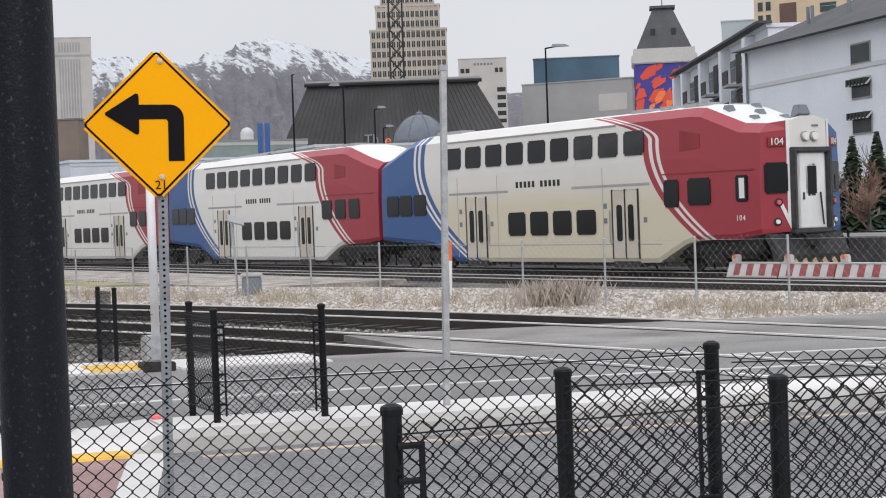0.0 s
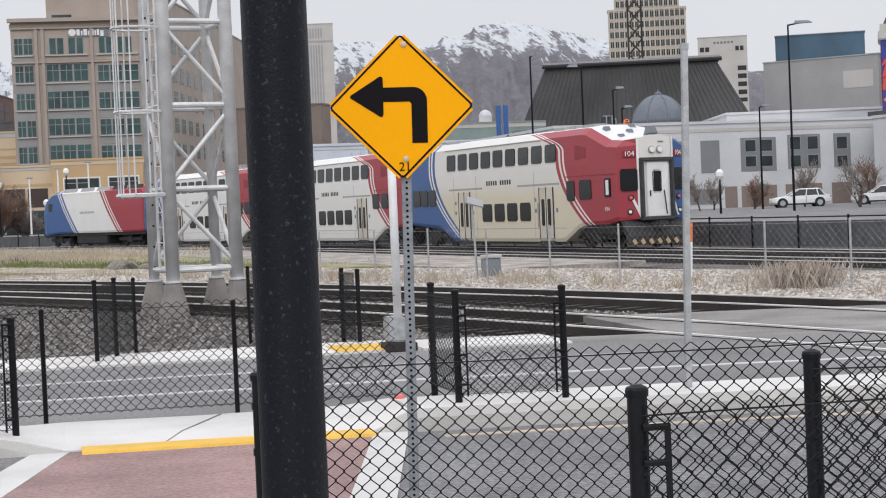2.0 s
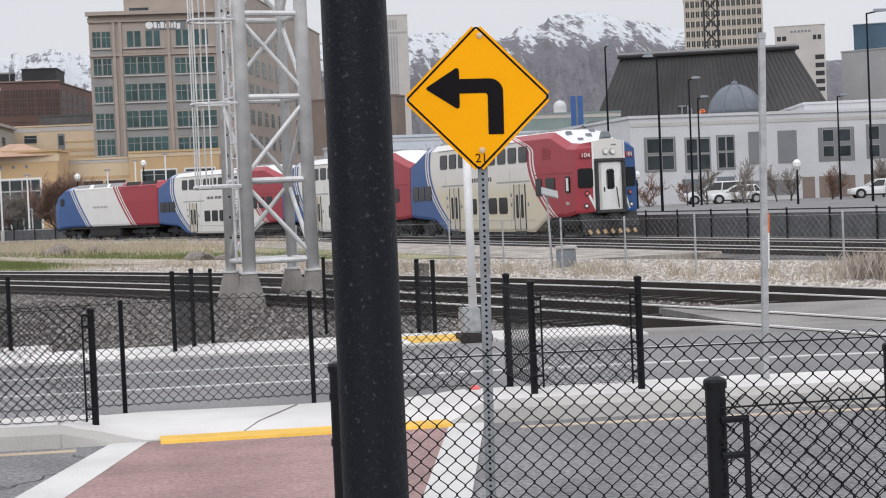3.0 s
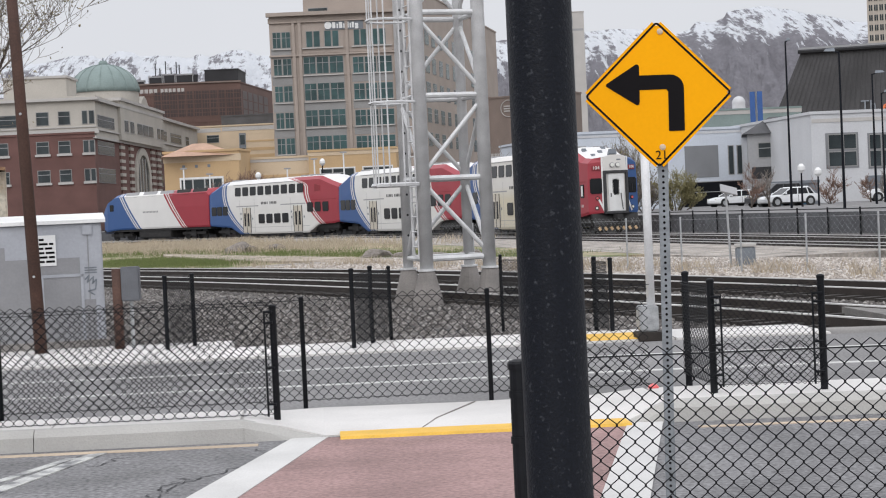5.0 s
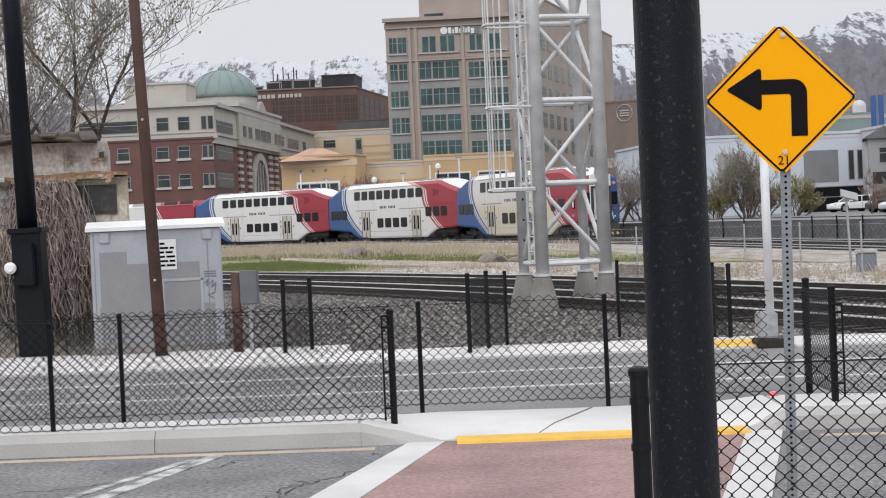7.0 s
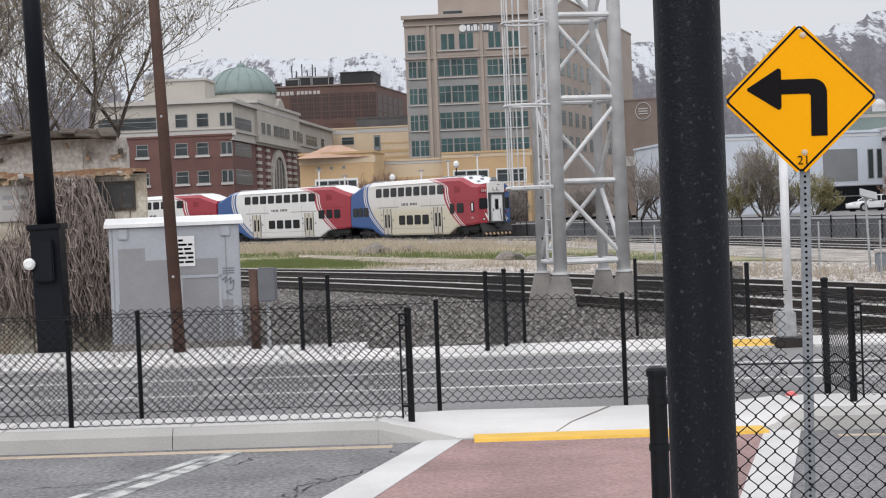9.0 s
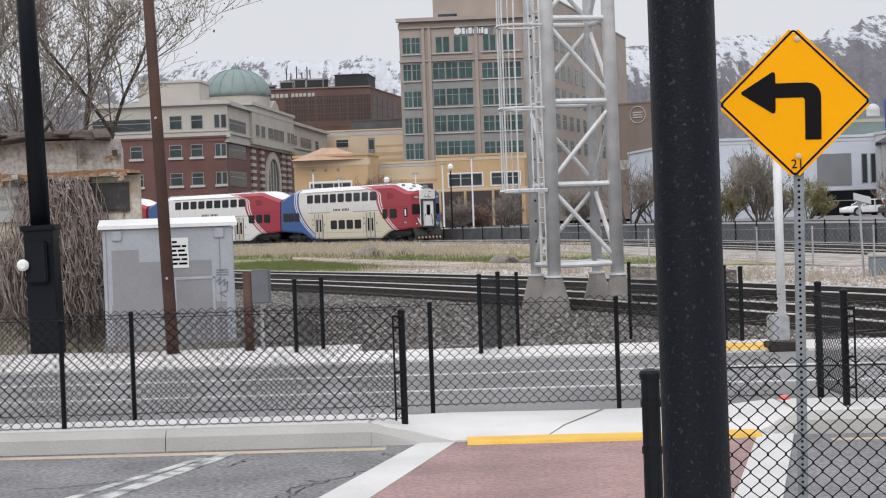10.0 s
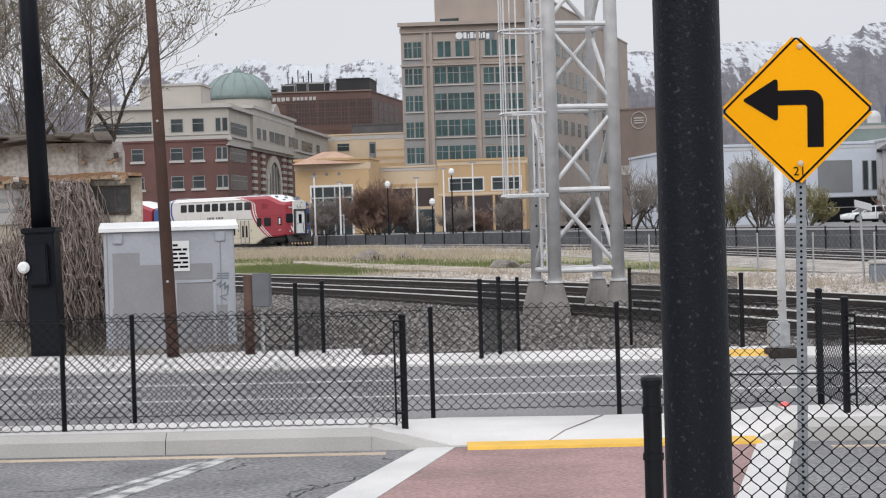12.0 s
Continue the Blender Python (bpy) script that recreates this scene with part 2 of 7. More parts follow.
    "crossing": mat("crossing_panel", (0.29, 0.275, 0.26), 0.9, var=0.3, scale=0.45, bump=0.3, fine=40),
    "dark_mesh": mat("dark_mesh", (0.095, 0.097, 0.105), 0.7, var=0.15, scale=2, bump=0.1),
}


def mixed(name, dark, mid, light):
    """Loose pieces of one stuff, each with its own shade."""
    m = mat(name, mid, 0.95, var=0.2, scale=8, bump=0.3)
    n, l = m.node_tree.nodes, m.node_tree.links
    geo, ramp, mul = n.new("ShaderNodeNewGeometry"), n.new("ShaderNodeValToRGB"), n.new("ShaderNodeMix")
    l.new(geo.outputs["Random Per Island"], ramp.inputs[0])
    ramp.color_ramp.elements[0].color, ramp.color_ramp.elements[1].color = (*dark, 1), (*light, 1)
    e = ramp.color_ramp.elements.new(0.6)
    e.color = (*mid, 1)
    mul.data_type = "RGBA"
    mul.inputs[0].default_value = 0.8
    b = n["Principled BSDF"]
    l.new(b.inputs["Base Color"].links[0].from_socket, mul.inputs[6])
    l.new(ramp.outputs[0], mul.inputs[7])
    l.new(mul.outputs[2], b.inputs["Base Color"])
    return m


M["ballast_mix"] = mixed("ballast_stone", (0.035, 0.032, 0.03), (0.125, 0.112, 0.104), (0.36, 0.34, 0.32))
M["gravel_mix"] = mixed("gravel_stone", (0.17, 0.145, 0.125), (0.40, 0.355, 0.315), (0.62, 0.58, 0.54))


# ---- building helpers ----
def box(bm, x0, x1, y0, y1, z0, z1, m=None):
    vs = [bm.verts.new((x, y, z)) for z in (z0, z1) for x, y in ((x0, y0), (x1, y0), (x1, y1), (x0, y1))]
    if m is not None:
        for v in vs:
            v.co = m @ v.co
    for f in ((3, 2, 1, 0), (4, 5, 6, 7), (0, 1, 5, 4), (1, 2, 6, 5), (2, 3, 7, 6), (3, 0, 4, 7)):
        bm.faces.new([vs[i] for i in f])
    return bm


def tube(bm, p, q, r0, r1=None, n=6, caps=True):
    p, q = Vector(p), Vector(q)
    r1 = r0 if r1 is None else r1
    d = (q - p).normalized()
    a = d.orthogonal().normalized()
    b = d.cross(a)
    ring = [[bm.verts.new(c + r * (a * math.cos(2 * math.pi * i / n) + b * math.sin(2 * math.pi * i / n))) for i in range(n)] for c, r in ((p, r0), (q, r1))]
    for i in range(n):
        bm.faces.new((ring[0][i], ring[0][(i + 1) % n], ring[1][(i + 1) % n], ring[1][i]))
    if caps and n > 2:
        bm.faces.new(ring[0][::-1])
        bm.faces.new(ring[1])
    return bm


def loft(bm, rings, caps=True):
    rows = [[bm.verts.new(p) for p in r] for r in rings]
    n = len(rows[0])
    for a, b in zip(rows, rows[1:]):
        for i in range(n):
            bm.faces.new((a[i], a[(i + 1) % n], b[(i + 1) % n], b[i]))
    if caps:
        bm.faces.new(rows[0][::-1])
        bm.faces.new(rows[-1])
    return bm


def poly(bm, pts, z0, z1):
    """A slab over the outline pts (counter-clockwise)."""
    lo, hi = [bm.verts.new((x, y, z0)) for x, y in pts], [bm.verts.new((x, y, z1)) for x, y in pts]
    bm.faces.new(hi)
    bm.faces.new(lo[::-1])
    for i in range(len(pts)):
        j = (i + 1) % len(pts)
        bm.faces.new((lo[i], lo[j], hi[j], hi[i]))
    return bm


def spin(bm, profile, n=24, cx=0.0, cy=0.0):
    """A surface turned round the vertical through cx, cy from (radius, height) pairs."""
    rows = [[bm.verts.new((cx + r * math.cos(2 * math.pi * i / n), cy + r * math.sin(2 * math.pi * i / n), z)) for i in range(n)] for r, z in profile]
    for a, b in zip(rows, rows[1:]):
        for i in range(n):
            bm.faces.new((a[i], a[(i + 1) % n], b[(i + 1) % n], b[i]))
    bm.faces.new(rows[-1])
    bm.faces.new(rows[0][::-1])
    return bm


def mesh_of(name, bm, material, bevel=0.0, smooth=False):
    bmesh.ops.recalc_face_normals(bm, faces=bm.faces)
    if bevel:
        bmesh.ops.bevel(bm, geom=bm.edges[:], offset=bevel, segments=2, affect="EDGES")
    me = bpy.data.meshes.new(name)
    bm.to_mesh(me)
    bm.free()
    for mm in (material if isinstance(material, (list, tuple)) else [material]):
        me.materials.append(mm)
    if smooth:
        for f in me.polygons:
            f.use_smooth = True
    return me


def part(name, bm, material, parent, label="", bevel=0.0, smooth=False, m=None):
    ob = new(name, mesh_of(name, bm, material, bevel, smooth))
    ob.parent = parent
    if m is not None:
        ob.matrix_basis = m
    return tagged(ob, label)


def piece(name, me, parent, m):
    ob = new(name, me)
    ob.parent = parent
    ob.matrix_basis = m
    return ob


def thing(name, m, label, category, group="", kind=""):
    ob = new(name)
    ob.empty_display_size = 0.2
    ob.matrix_basis = m
    return tagged(ob, label, category, group, kind)


def solid(name, bm, material, label, category="", group="", kind="", bevel=0.0, smooth=False, m=None):
    ob = new(name, mesh_of(name, bm, material, bevel, smooth))
    if m is not None:
        ob.matrix_basis = m
    return tagged(ob, label, category, group, kind)


def B():
    return bmesh.new()


# ---- lines of the plan ----
def bend(x):
    """How far the street swings towards the viewer at x."""
    return -0.06 * x - 0.012 * max(x - 2.0, 0.0) ** 2


def strip(bm, x0, x1, ya, yb, z0, z1, step=0.8, low=None):
    """A slab that follows the street between two of its lines; low: height of its front top edge."""
    n = max(1, int((x1 - x0) / step))
    rings = []
    for i in range(n + 1):
        x = x0 + (x1 - x0) * i / n
        b = bend(x)
        rings.append([(x, ya + b, z0), (x, yb + b, z0), (x, yb + b, z1), (x, ya + b + 0.02, z1 if low is None else low)])
    return loft(bm, rings)


def freight(y, off):
    """A point of the freight line, off metres to the viewer's side of its farthest rail, and its heading."""
    x, dx = 17.37 - 0.0687 * y - 0.004987 * y * y, -0.0687 - 0.009974 * y
    h = math.hypot(dx, 1)
    return x - off / h, y + off * dx / h, math.atan2(1, dx)


def curvature(s):
    u = (s - 100) / 100
    return (-0.09942 + 0.40127 * u + 2.6096 * u * u - 2.08222 * u ** 3) / 100


# the commuter line, stepped out both ways from one point of it
CURVE = [(23.1826, 54.7386, 1.75635)]
for i_ in range(400):
    x_, y_, h_ = CURVE[0]
    h_ -= curvature(100 - i_ * 0.25) * 0.25
    CURVE.insert(0, (x_ - 0.25 * math.cos(h_), y_ - 0.25 * math.sin(h_), h_))
for i_ in range(880):
    x_, y_, h_ = CURVE[-1]
    CURVE.append((x_ + 0.25 * math.cos(h_), y_ + 0.25 * math.sin(h_), h_ + curvature(100 + i_ * 0.25) * 0.25))


def commuter(s, off=0.0):
    """A point of the commuter line at s metres along it, off metres to its left, and its heading."""
    i = min(max(s * 4, 0), len(CURVE) - 2)
    a, b, f = CURVE[int(i)], CURVE[int(i) + 1], i - int(i)
    x, y, h = (p + (q - p) * f for p, q in zip(a, b))
    return x - off * math.sin(h), y + off * math.cos(h), h


RAIL_Z = -0.12

# ---- ground ----
bm = B()
box(bm, -4000, 4000, -600, 4000, -0.75, -0.65)
solid("ground", bm, M["gravel"], "grey-brown stony ground that reaches the horizon", "ground", kind="structure")
bm = B()
strip(bm, -40, 60, -30, 14.6, -0.5, 0.0, 2.0)
solid("road_near", bm, M["asphalt_dark"], "grey cracked asphalt roadway", "road", kind="structure")
bm = B()
strip(bm, -40, 60, 14.6, 21.05, -0.5, 0.0, 2.0)
solid("road_far", bm, M["asphalt"], "grey asphalt street beyond the island", "road", kind="structure")
bm = B()
strip(bm, 6.3, 60, 21.05, 22.1, -0.5, -0.004, 1.0)
strip(bm, 7.9, 60, 22.1, 26.0, -0.5, -0.004, 1.0)
solid("road_crossing", bm, M["crossing"], "worn grey paving of the level crossing", "road", kind="structure")

# dirt and gravel beyond the street
def band_along(fn, a, b, o0, o1, z0, z1, step):
    bm = B()
    rings, n = [], int((b - a) / step)
    for i in range(n + 1):
        s = a + (b - a) * i / n
        p, q = fn(s, o0), fn(s, o1)
        rings.append([(p[0], p[1], z0), (q[0], q[1], z0), (q[0], q[1], z1), (p[0], p[1], z1)])
    return loft(bm, rings)


solid("ballast_bed", band_along(freight, 20.0, 130, -0.9, 22.0, -0.6, -0.17, 2.0), M["ballast"], "dark grey stone ballast under the freight tracks", "ballast", kind="structure")
# darker strip that paints the rails' shade onto the ballast
solid("track_bed", band_along(freight, 21.5, 130, -0.7, 6.8, -0.3, -0.163, 2.0), M["track_bed"], "ballast between the rails, coloured dark for their shade", "ballast", kind="structure")
solid("gravel_strip", band_along(freight, 22, 60, -8.5, -0.9, -0.6, -0.06, 2.0), M["pale_gravel"], "pale stony gravel strip beside the tracks", "gravel", kind="structure")
bm, s_ = B(), 100.0
rings_ = []
for i_ in range(26):
    y_ = 56 + 3.0 * i_
    while commuter(s_, 6.6)[1] < y_:
        s_ += 0.5
    (px_, py_, _), (qx_, qy_, _) = freight(y_, -0.9), commuter(s_, 6.6)
    rings_.append([(px_, py_, -0.62), (qx_, qy_, -0.62), (qx_, qy_, -0.14), (px_, py_, -0.14)])
loft(bm, rings_)
solid("gravel_shoulder", band_along(commuter, 96, 190, 6.4, 11.5, -0.6, -0.125, 3.0), M["pale_gravel"], "pale stony shoulder beside the commuter tracks", "gravel", kind="structure")
solid("grass_strip", bm, M["dry_grass"], "dry grass with green patches between the tracks", "grass", kind="structure")
solid("commuter_bed", band_along(commuter, 60, 290, -3.0, 7.0, -0.6, RAIL_Z - 0.17, 3.0), M["ballast"], "dark ballast bed under the commuter tracks", "ballast", kind="structure")
solid("parking_lot", band_along(commuter, 60, 300, -90, -6.5, -0.6, 0.60, 5.0), M["asphalt"], "grey asphalt car park raised behind the tracks", "car park", kind="structure")


def rail_pair(name, fn, a, b, off, top, step, label):
    ob = thing(name, Matrix(), label, "railway track", "railway tracks", "structure")
    for side in (-0.7525, 0.7525):
        for nm, hw, za, zb, m in (("rail", 0.04, top - 0.16, top - 0.02, M["rail_web"]), ("rail_head", 0.037, top - 0.02, top, M["rail"])):
            part(nm, band_along(fn, a, b, off + side - hw, off + side + hw, za, zb, step), m, ob)
    return ob


tracks = [
    rail_pair("freight_track", freight, 15, 130, 0.75, 0.03, 1.5, "polished steel rails on dark sleepers"),
    rail_pair("freight_track", freight, 15, 130, 5.0, 0.03, 1.5, "polished steel rails on dark sleepers"),
    rail_pair("commuter_track", commuter, 58, 300, 0.0, RAIL_Z, 2.0, "steel rails of the commuter line"),
    rail_pair("commuter_track", commuter, 58, 300, 4.3, RAIL_Z, 2.0, "steel rails of the commuter line"),
]
sl = mesh_of("sleeper", box(B(), -0.11, 0.11, -1.3, 1.3, -0.2, 0.0), M["sleeper"])
for ob, off in ((tracks[0], 0.75), (tracks[1], 5.0)):
    y = 22.8
    while y < 80:
        x, yy, h = freight(y, off)
        piece("sleeper", sl, ob, pose(x, yy, -0.10, 0, 0, math.degrees(h)))
        y += 0.55 * math.sin(h)

# ---- island, kerbs, path ----
ISL = 0.16
bm = B()
strip(bm, -14, -0.62, 13.5, 14.24, -0.3, ISL, 0.6)
solid("island_left", bm, M["concrete"], "raised pale concrete traffic island", "island", kind="structure", bevel=0.03)
bm = B()
strip(bm, 2.75, 30, 13.55, 14.5, -0.3, ISL, 0.6)
solid("island_right", bm, M["concrete"], "raised pale concrete traffic island", "island", kind="structure", bevel=0.03)
bm = B()
loft(bm, [[(x, 13.45 + bend(x), -0.3), (x, back + bend(x), -0.3), (x, back + bend(x), max(hz, hb)), (x, 13.95 + bend(x), hb), (x, 13.47 + bend(x), hz)]
          for x, hz, hb, back in ((-0.62, ISL, ISL, 14.24), (-0.3, 0.10, 0.12, 14.4), (0.02, 0.012, 0.06, 15.0), (1.2, 0.012, 0.05, 15.0), (2.4, 0.012, 0.06, 15.0), (2.62, 0.10, 0.12, 14.7), (2.75, ISL, ISL, 14.5))])
solid("island_ramp", bm, M["concrete"], "pale concrete ramp that dips through the island", "ramp", kind="structure")


def kerb_run(name, x0, x1, length):
    ob = thing(name, Matrix(), "smooth grey concrete kerb with joints", "kerb", "", "structure")
    x = x0
    while x < x1 - 0.1:
        e = min(x + length, x1)
        bm = B()
        loft(bm, [[(u, 13.36 + bend(u), -0.05), (u, 13.54 + bend(u), -0.05), (u, 13.54 + bend(u), ISL + 0.004), (u, 13.45 + bend(u), ISL + 0.004), (u, 13.39 + bend(u), ISL - 0.05)]
                  for u in [x + 0.003 + (e - x - (0.006 if e < x1 else -0.002)) * k / 4 for k in range(5)]])
        part("kerb_stone", bm, M["kerb"], ob)
        x = e
    return ob


kerb_run("kerb_left", -14.45, -0.62, 2.03)
kerb_run("kerb_right", 2.75, 24, 3.0)
for name, rows_ in (("kerb_flare_left", ((-0.62, ISL), (-0.4, 0.11), (-0.2, 0.05), (0.0, 0.008))), ("kerb_flare_right", ((2.40, 0.008), (2.52, 0.05), (2.62, 0.11), (2.75, ISL)))):
    bm = B()
    loft(bm, [[(x, 13.36 + bend(x), -0.05), (x, 13.52 + bend(x), -0.05), (x, 13.52 + bend(x), z + 0.004), (x, 13.44 + bend(x), z + 0.003), (x, 13.39 + bend(x), max(z - 0.05, 0.004))] for x, z in rows_])
    solid(name, bm, M["kerb"], "grey concrete kerb that slopes down to the path", "kerb", kind="structure")
bm = B()
strip(bm, 0.14, 2.42, 13.22, 13.56, 0.0, 0.028, 0.3)
solid("ramp_edge", bm, M["paint_yellow"], "bright yellow painted strip at the ramp's foot", "painted strip", kind="structure")


def slab(name, pts, z1, m, label, category="marking"):
    return solid(name, poly(B(), pts, -0.04, z1), M[m], label, category, kind="structure")


# the red path narrows away from the viewer between two pale bands
def edge(a, b, y):
    return a + (b - a) * (13.42 - y) / 3.0


def quad(a0, b0, a1, b1, y0, y1):
    return [(edge(a0, b0, y0), y0), (edge(a1, b1, y0), y0), (edge(a1, b1, y1), y1 + bend(edge(a1, b1, y1))), (edge(a0, b0, y1), y1 + bend(edge(a0, b0, y1)))]


slab("path", quad(0.05, -0.62, 2.42, 1.72, 3.0, 13.38), 0.006, "red_path", "faded red path surface across the road", "path")
slab("band_left", quad(-0.24, -0.98, 0.05, -0.62, 3.0, 13.40), 0.011, "white_band", "pale concrete band along the red path")
slab("band_right", quad(2.42, 1.72, 2.70, 2.02, 3.0, 13.40), 0.011, "white_band", "pale concrete band along the red path")
bm = B()
strip(bm, -14, -0.5, 13.10, 13.22, -0.02, 0.006)
solid("edge_line_left", bm, M["line_tan"], "faded yellow edge line along the kerb", "road line", kind="structure")
bm = B()
strip(bm, 2.9, 24, 12.98, 13.08, -0.02, 0.006)
solid("edge_line_right", bm, M["line_tan"], "faded yellow edge line along the kerb", "road line", kind="structure")
for nm, y in (("lane_line_near", 17.42), ("lane_line_far", 19.2)):
    bm = B()
    strip(bm, -30, 22, y, y + 0.13, -0.02, 0.006)
    solid(nm, bm, M["paint_white"], "thin worn white lane line", "road line", kind="structure")
slab("arrow_band", [(-2.58, 10.6), (-2.44, 10.6), (-1.66, 13.20), (-1.80, 13.17)], 0.008, "paint_worn", "worn white slanting stripe on the asphalt", "road line")
slab("arrow_edge", [(-2.85, 10.6), (-2.77, 10.6), (-1.86, 13.0), (-1.95, 13.0)], 0.007, "paint_worn", "worn white slanting stripe on the asphalt", "road line")
# far pavement
bm = B()
strip(bm, -40, 4.4, 21.05, 22.7, -0.3, 0.03, 1.0)
solid("pavement_far", bm, M["concrete"], "pale concrete pavement on the far side of the street", "pavement", kind="structure", bevel=0.01)
bm = B()
strip(bm, -40, -1.2, 22.7, 24.0, -0.3, 0.026, 1.0)
solid("apron", bm, M["concrete"], "pale concrete apron before the relay hut", "pavement", kind="structure")
bm = B()
strip(bm, 4.42, 6.3, 21.05, 22.5, -0.3, 0.026, 1.0)
solid("pavement_end", bm, M["concrete"], "low concrete pad where the pavement meets the crossing", "pavement", kind="structure", bevel=0.01)
bm = B()
strip(bm, 3.36, 4.12, 21.08, 22.1, 0.0, 0.038, 0.2)
solid("tactile_strip", bm, M["paint_yellow"], "yellow warning strip on the far pavement", "painted strip", kind="structure")
# where the camera stands
bm = B()
strip(bm, 0.75, 30, -12, 8.4, -0.3, 0.15, 1.0)
solid("pavement_near", bm, M["concrete"], "pale concrete pavement beside the path", "pavement", kind="structure", bevel=0.02)


bm = B()
box(bm, -6.0, 0.72, -12, 2.95, -0.3, 0.15)
solid("pavement_corner", bm, M["concrete"], "pale concrete pavement at the path's end", "pavement", kind="structure", bevel=0.02)


# ---- fences ----
def chain_link(name, a, b, z0, h, label, posts=(), pitch=0.0718, wire=0.0021, post_r=0.030, rail=True, colour="black_vinyl", group="", thick=(), post_extra=0.04, bars=()):
    """Woven wire between the plan points a and b, with posts at fractions of its length."""
    a, b = Vector((*a, z0)), Vector((*b, z0))
    length = (b - a).length
    d = (b - a) / length
    ob = thing(name, Matrix.Translation(a) @ Matrix.Rotation(math.atan2(d.y, d.x), 4, "Z"), label, "fence", group)
    vs, fs = [], []

    def bar(p, q, r):
        i = len(vs)
        for (x, y, z) in (p, q):
            vs.extend(((x - r, y - r * 0.6, z), (x + r, y - r * 0.6, z), (x, y + r, z)))
        fs.extend(((i, i + 1, i + 4, i + 3), (i + 1, i + 2, i + 5, i + 4), (i + 2, i, i + 3, i + 5)))

    n = int(length / pitch)
    rows = max(1, round((h - 0.05) / pitch))
    tall, half = rows * pitch, pitch / 2
    hook = pitch * (0.055 if wire > 0.002 else 0.0)
    for j in range(2 * n):
        # one wire zigzags between two columns and hooks into its neighbours
        for i in range(2 * rows):
            s = 1 if (i + j) % 2 == 0 else -1
            xa, xb = (j * half, (j + 1) * half) if s > 0 else ((j + 1) * half, j * half)
            z = 0.05 + i * half
            bar((xa, -0.002 * s, z + hook), (xb, 0.002 * s, z + half - hook), wire)
            if hook and i:
                bar((xa, 0.003 * s, z - hook), (xa, -0.003 * s, z + hook), wire * 1.15)
    me = bpy.data.meshes.new("wire_mesh")
    me.from_pydata(vs, [], fs)
    me.materials.append(M[colour])
    wm = new("wire_mesh", me)
    wm.parent = ob
    wm["kind"] = "stuff"
    if rail:
        part("tension_wire", tube(B(), (0, -0.005, tall + 0.05 - pitch * 0.55), (length, -0.005, tall + 0.05 - pitch * 0.55), 0.003, n=5), M[colour], ob)
        part("tension_wire", tube(B(), (0, -0.005, 0.07), (length, -0.005, 0.07), 0.003, n=5), M[colour], ob)
    for f in posts:
        r = post_r if f not in thick else post_r * 1.35
        p = part("post", tube(B(), (f * length, 0.01 + r, -0.15), (f * length, 0.01 + r, h + post_extra), r, n=14), M[colour], ob, smooth=False)
        bm = B()
        spin(bm, [(r * 1.12, -0.012), (r * 1.14, 0.006), (r * 1.02, 0.014), (r * 0.45, 0.022)], 14)
        part("cap", bm, M[colour], p, m=pose(f * length, 0.01 + r, h + post_extra))
    for f in bars:
        s = 1 if f < 0.5 else -1
        x = f * length + s * (post_r + 0.045)
        tb = part("tension_bar", box(B(), x - 0.008, x + 0.008, -0.006, 0.006, 0.05, h - 0.08), M[colour], ob)
        for z in (h - 0.09, h * 0.82, h * 0.45, 0.15):
            part("band", tube(B(), (f * length, 0, z), (x, 0, z), 0.011, n=6), M[colour], tb)
    return ob


NZ = 0.15
chain_link("trail_fence", (0.88, 6.25), (3.46, 5.92), NZ, 1.07, "black vinyl chain-link fence with round posts", (1.0,), group="trail fences", pitch=0.065, wire=0.0035, post_extra=0.01, bars=(1.0,))
chain_link("trail_fence", (1.65, 4.60), (2.95, 4.60), NZ, 1.07, "black vinyl chain-link barrier beside the path", (0.0, 1.0), group="trail fences", wire=0.0035, post_extra=0.01, bars=(0.0,))
chain_link("trail_fence", (2.97, 4.60), (4.6, 4.75), NZ, 1.07, "black vinyl chain-link barrier beside the path", (1.0,), group="trail fences", wire=0.0035, post_extra=0.01)
chain_link("trail_fence", (2.60, 5.50), (3.9, 5.05), NZ, 1.05, "black vinyl chain-link barrier beside the path", (0.0, 1.0), group="trail fences", wire=0.0035, post_extra=0.01)
chain_link("trail_fence", (3.52, 5.90), (6.5, 4.6), NZ, 1.07, "black vinyl chain-link fence with round posts", (1.0,), group="trail fences", wire=0.0035, post_extra=0.01)
ob = thing("fence_post", pose(0.70, 5.82, NZ), "black round end post with a domed cap", "fence post")
part("post", tube(B(), (0, 0, -0.15), (0, 0, 1.08), 0.032, n=16), M["black_vinyl"], ob)
part("cap", spin(B(), [(0.037, 1.065), (0.038, 1.085), (0.033, 1.094), (0.014, 1.10)], 16), M["black_vinyl"], ob)
for z in (0.98, 0.82):
    part("band", tube(B(), (0, 0, z - 0.012), (0, 0, z + 0.012), 0.036, n=16), M["black_vinyl"], ob)

ISLAND = "low black chain-link fence on the concrete island"
chain_link("island_fence", (-9.0, 14.2), (-0.36, 13.76), ISL - 0.06, 0.99, ISLAND, (0.264, 0.52, 0.675, 1.0), post_r=0.021, thick=(1.0,), group="island fences", post_extra=-0.055, pitch=0.0865, wire=0.0044, bars=(1.0,))
chain_link("island_fence", (-9.0, 15.50), (2.95, 14.87), 0.06, 1.02, ISLAND, (0.109, 0.314, 0.517, 0.7415, 0.8795), post_r=0.021, group="island fences", post_extra=-0.055, pitch=0.0865, wire=0.0044)
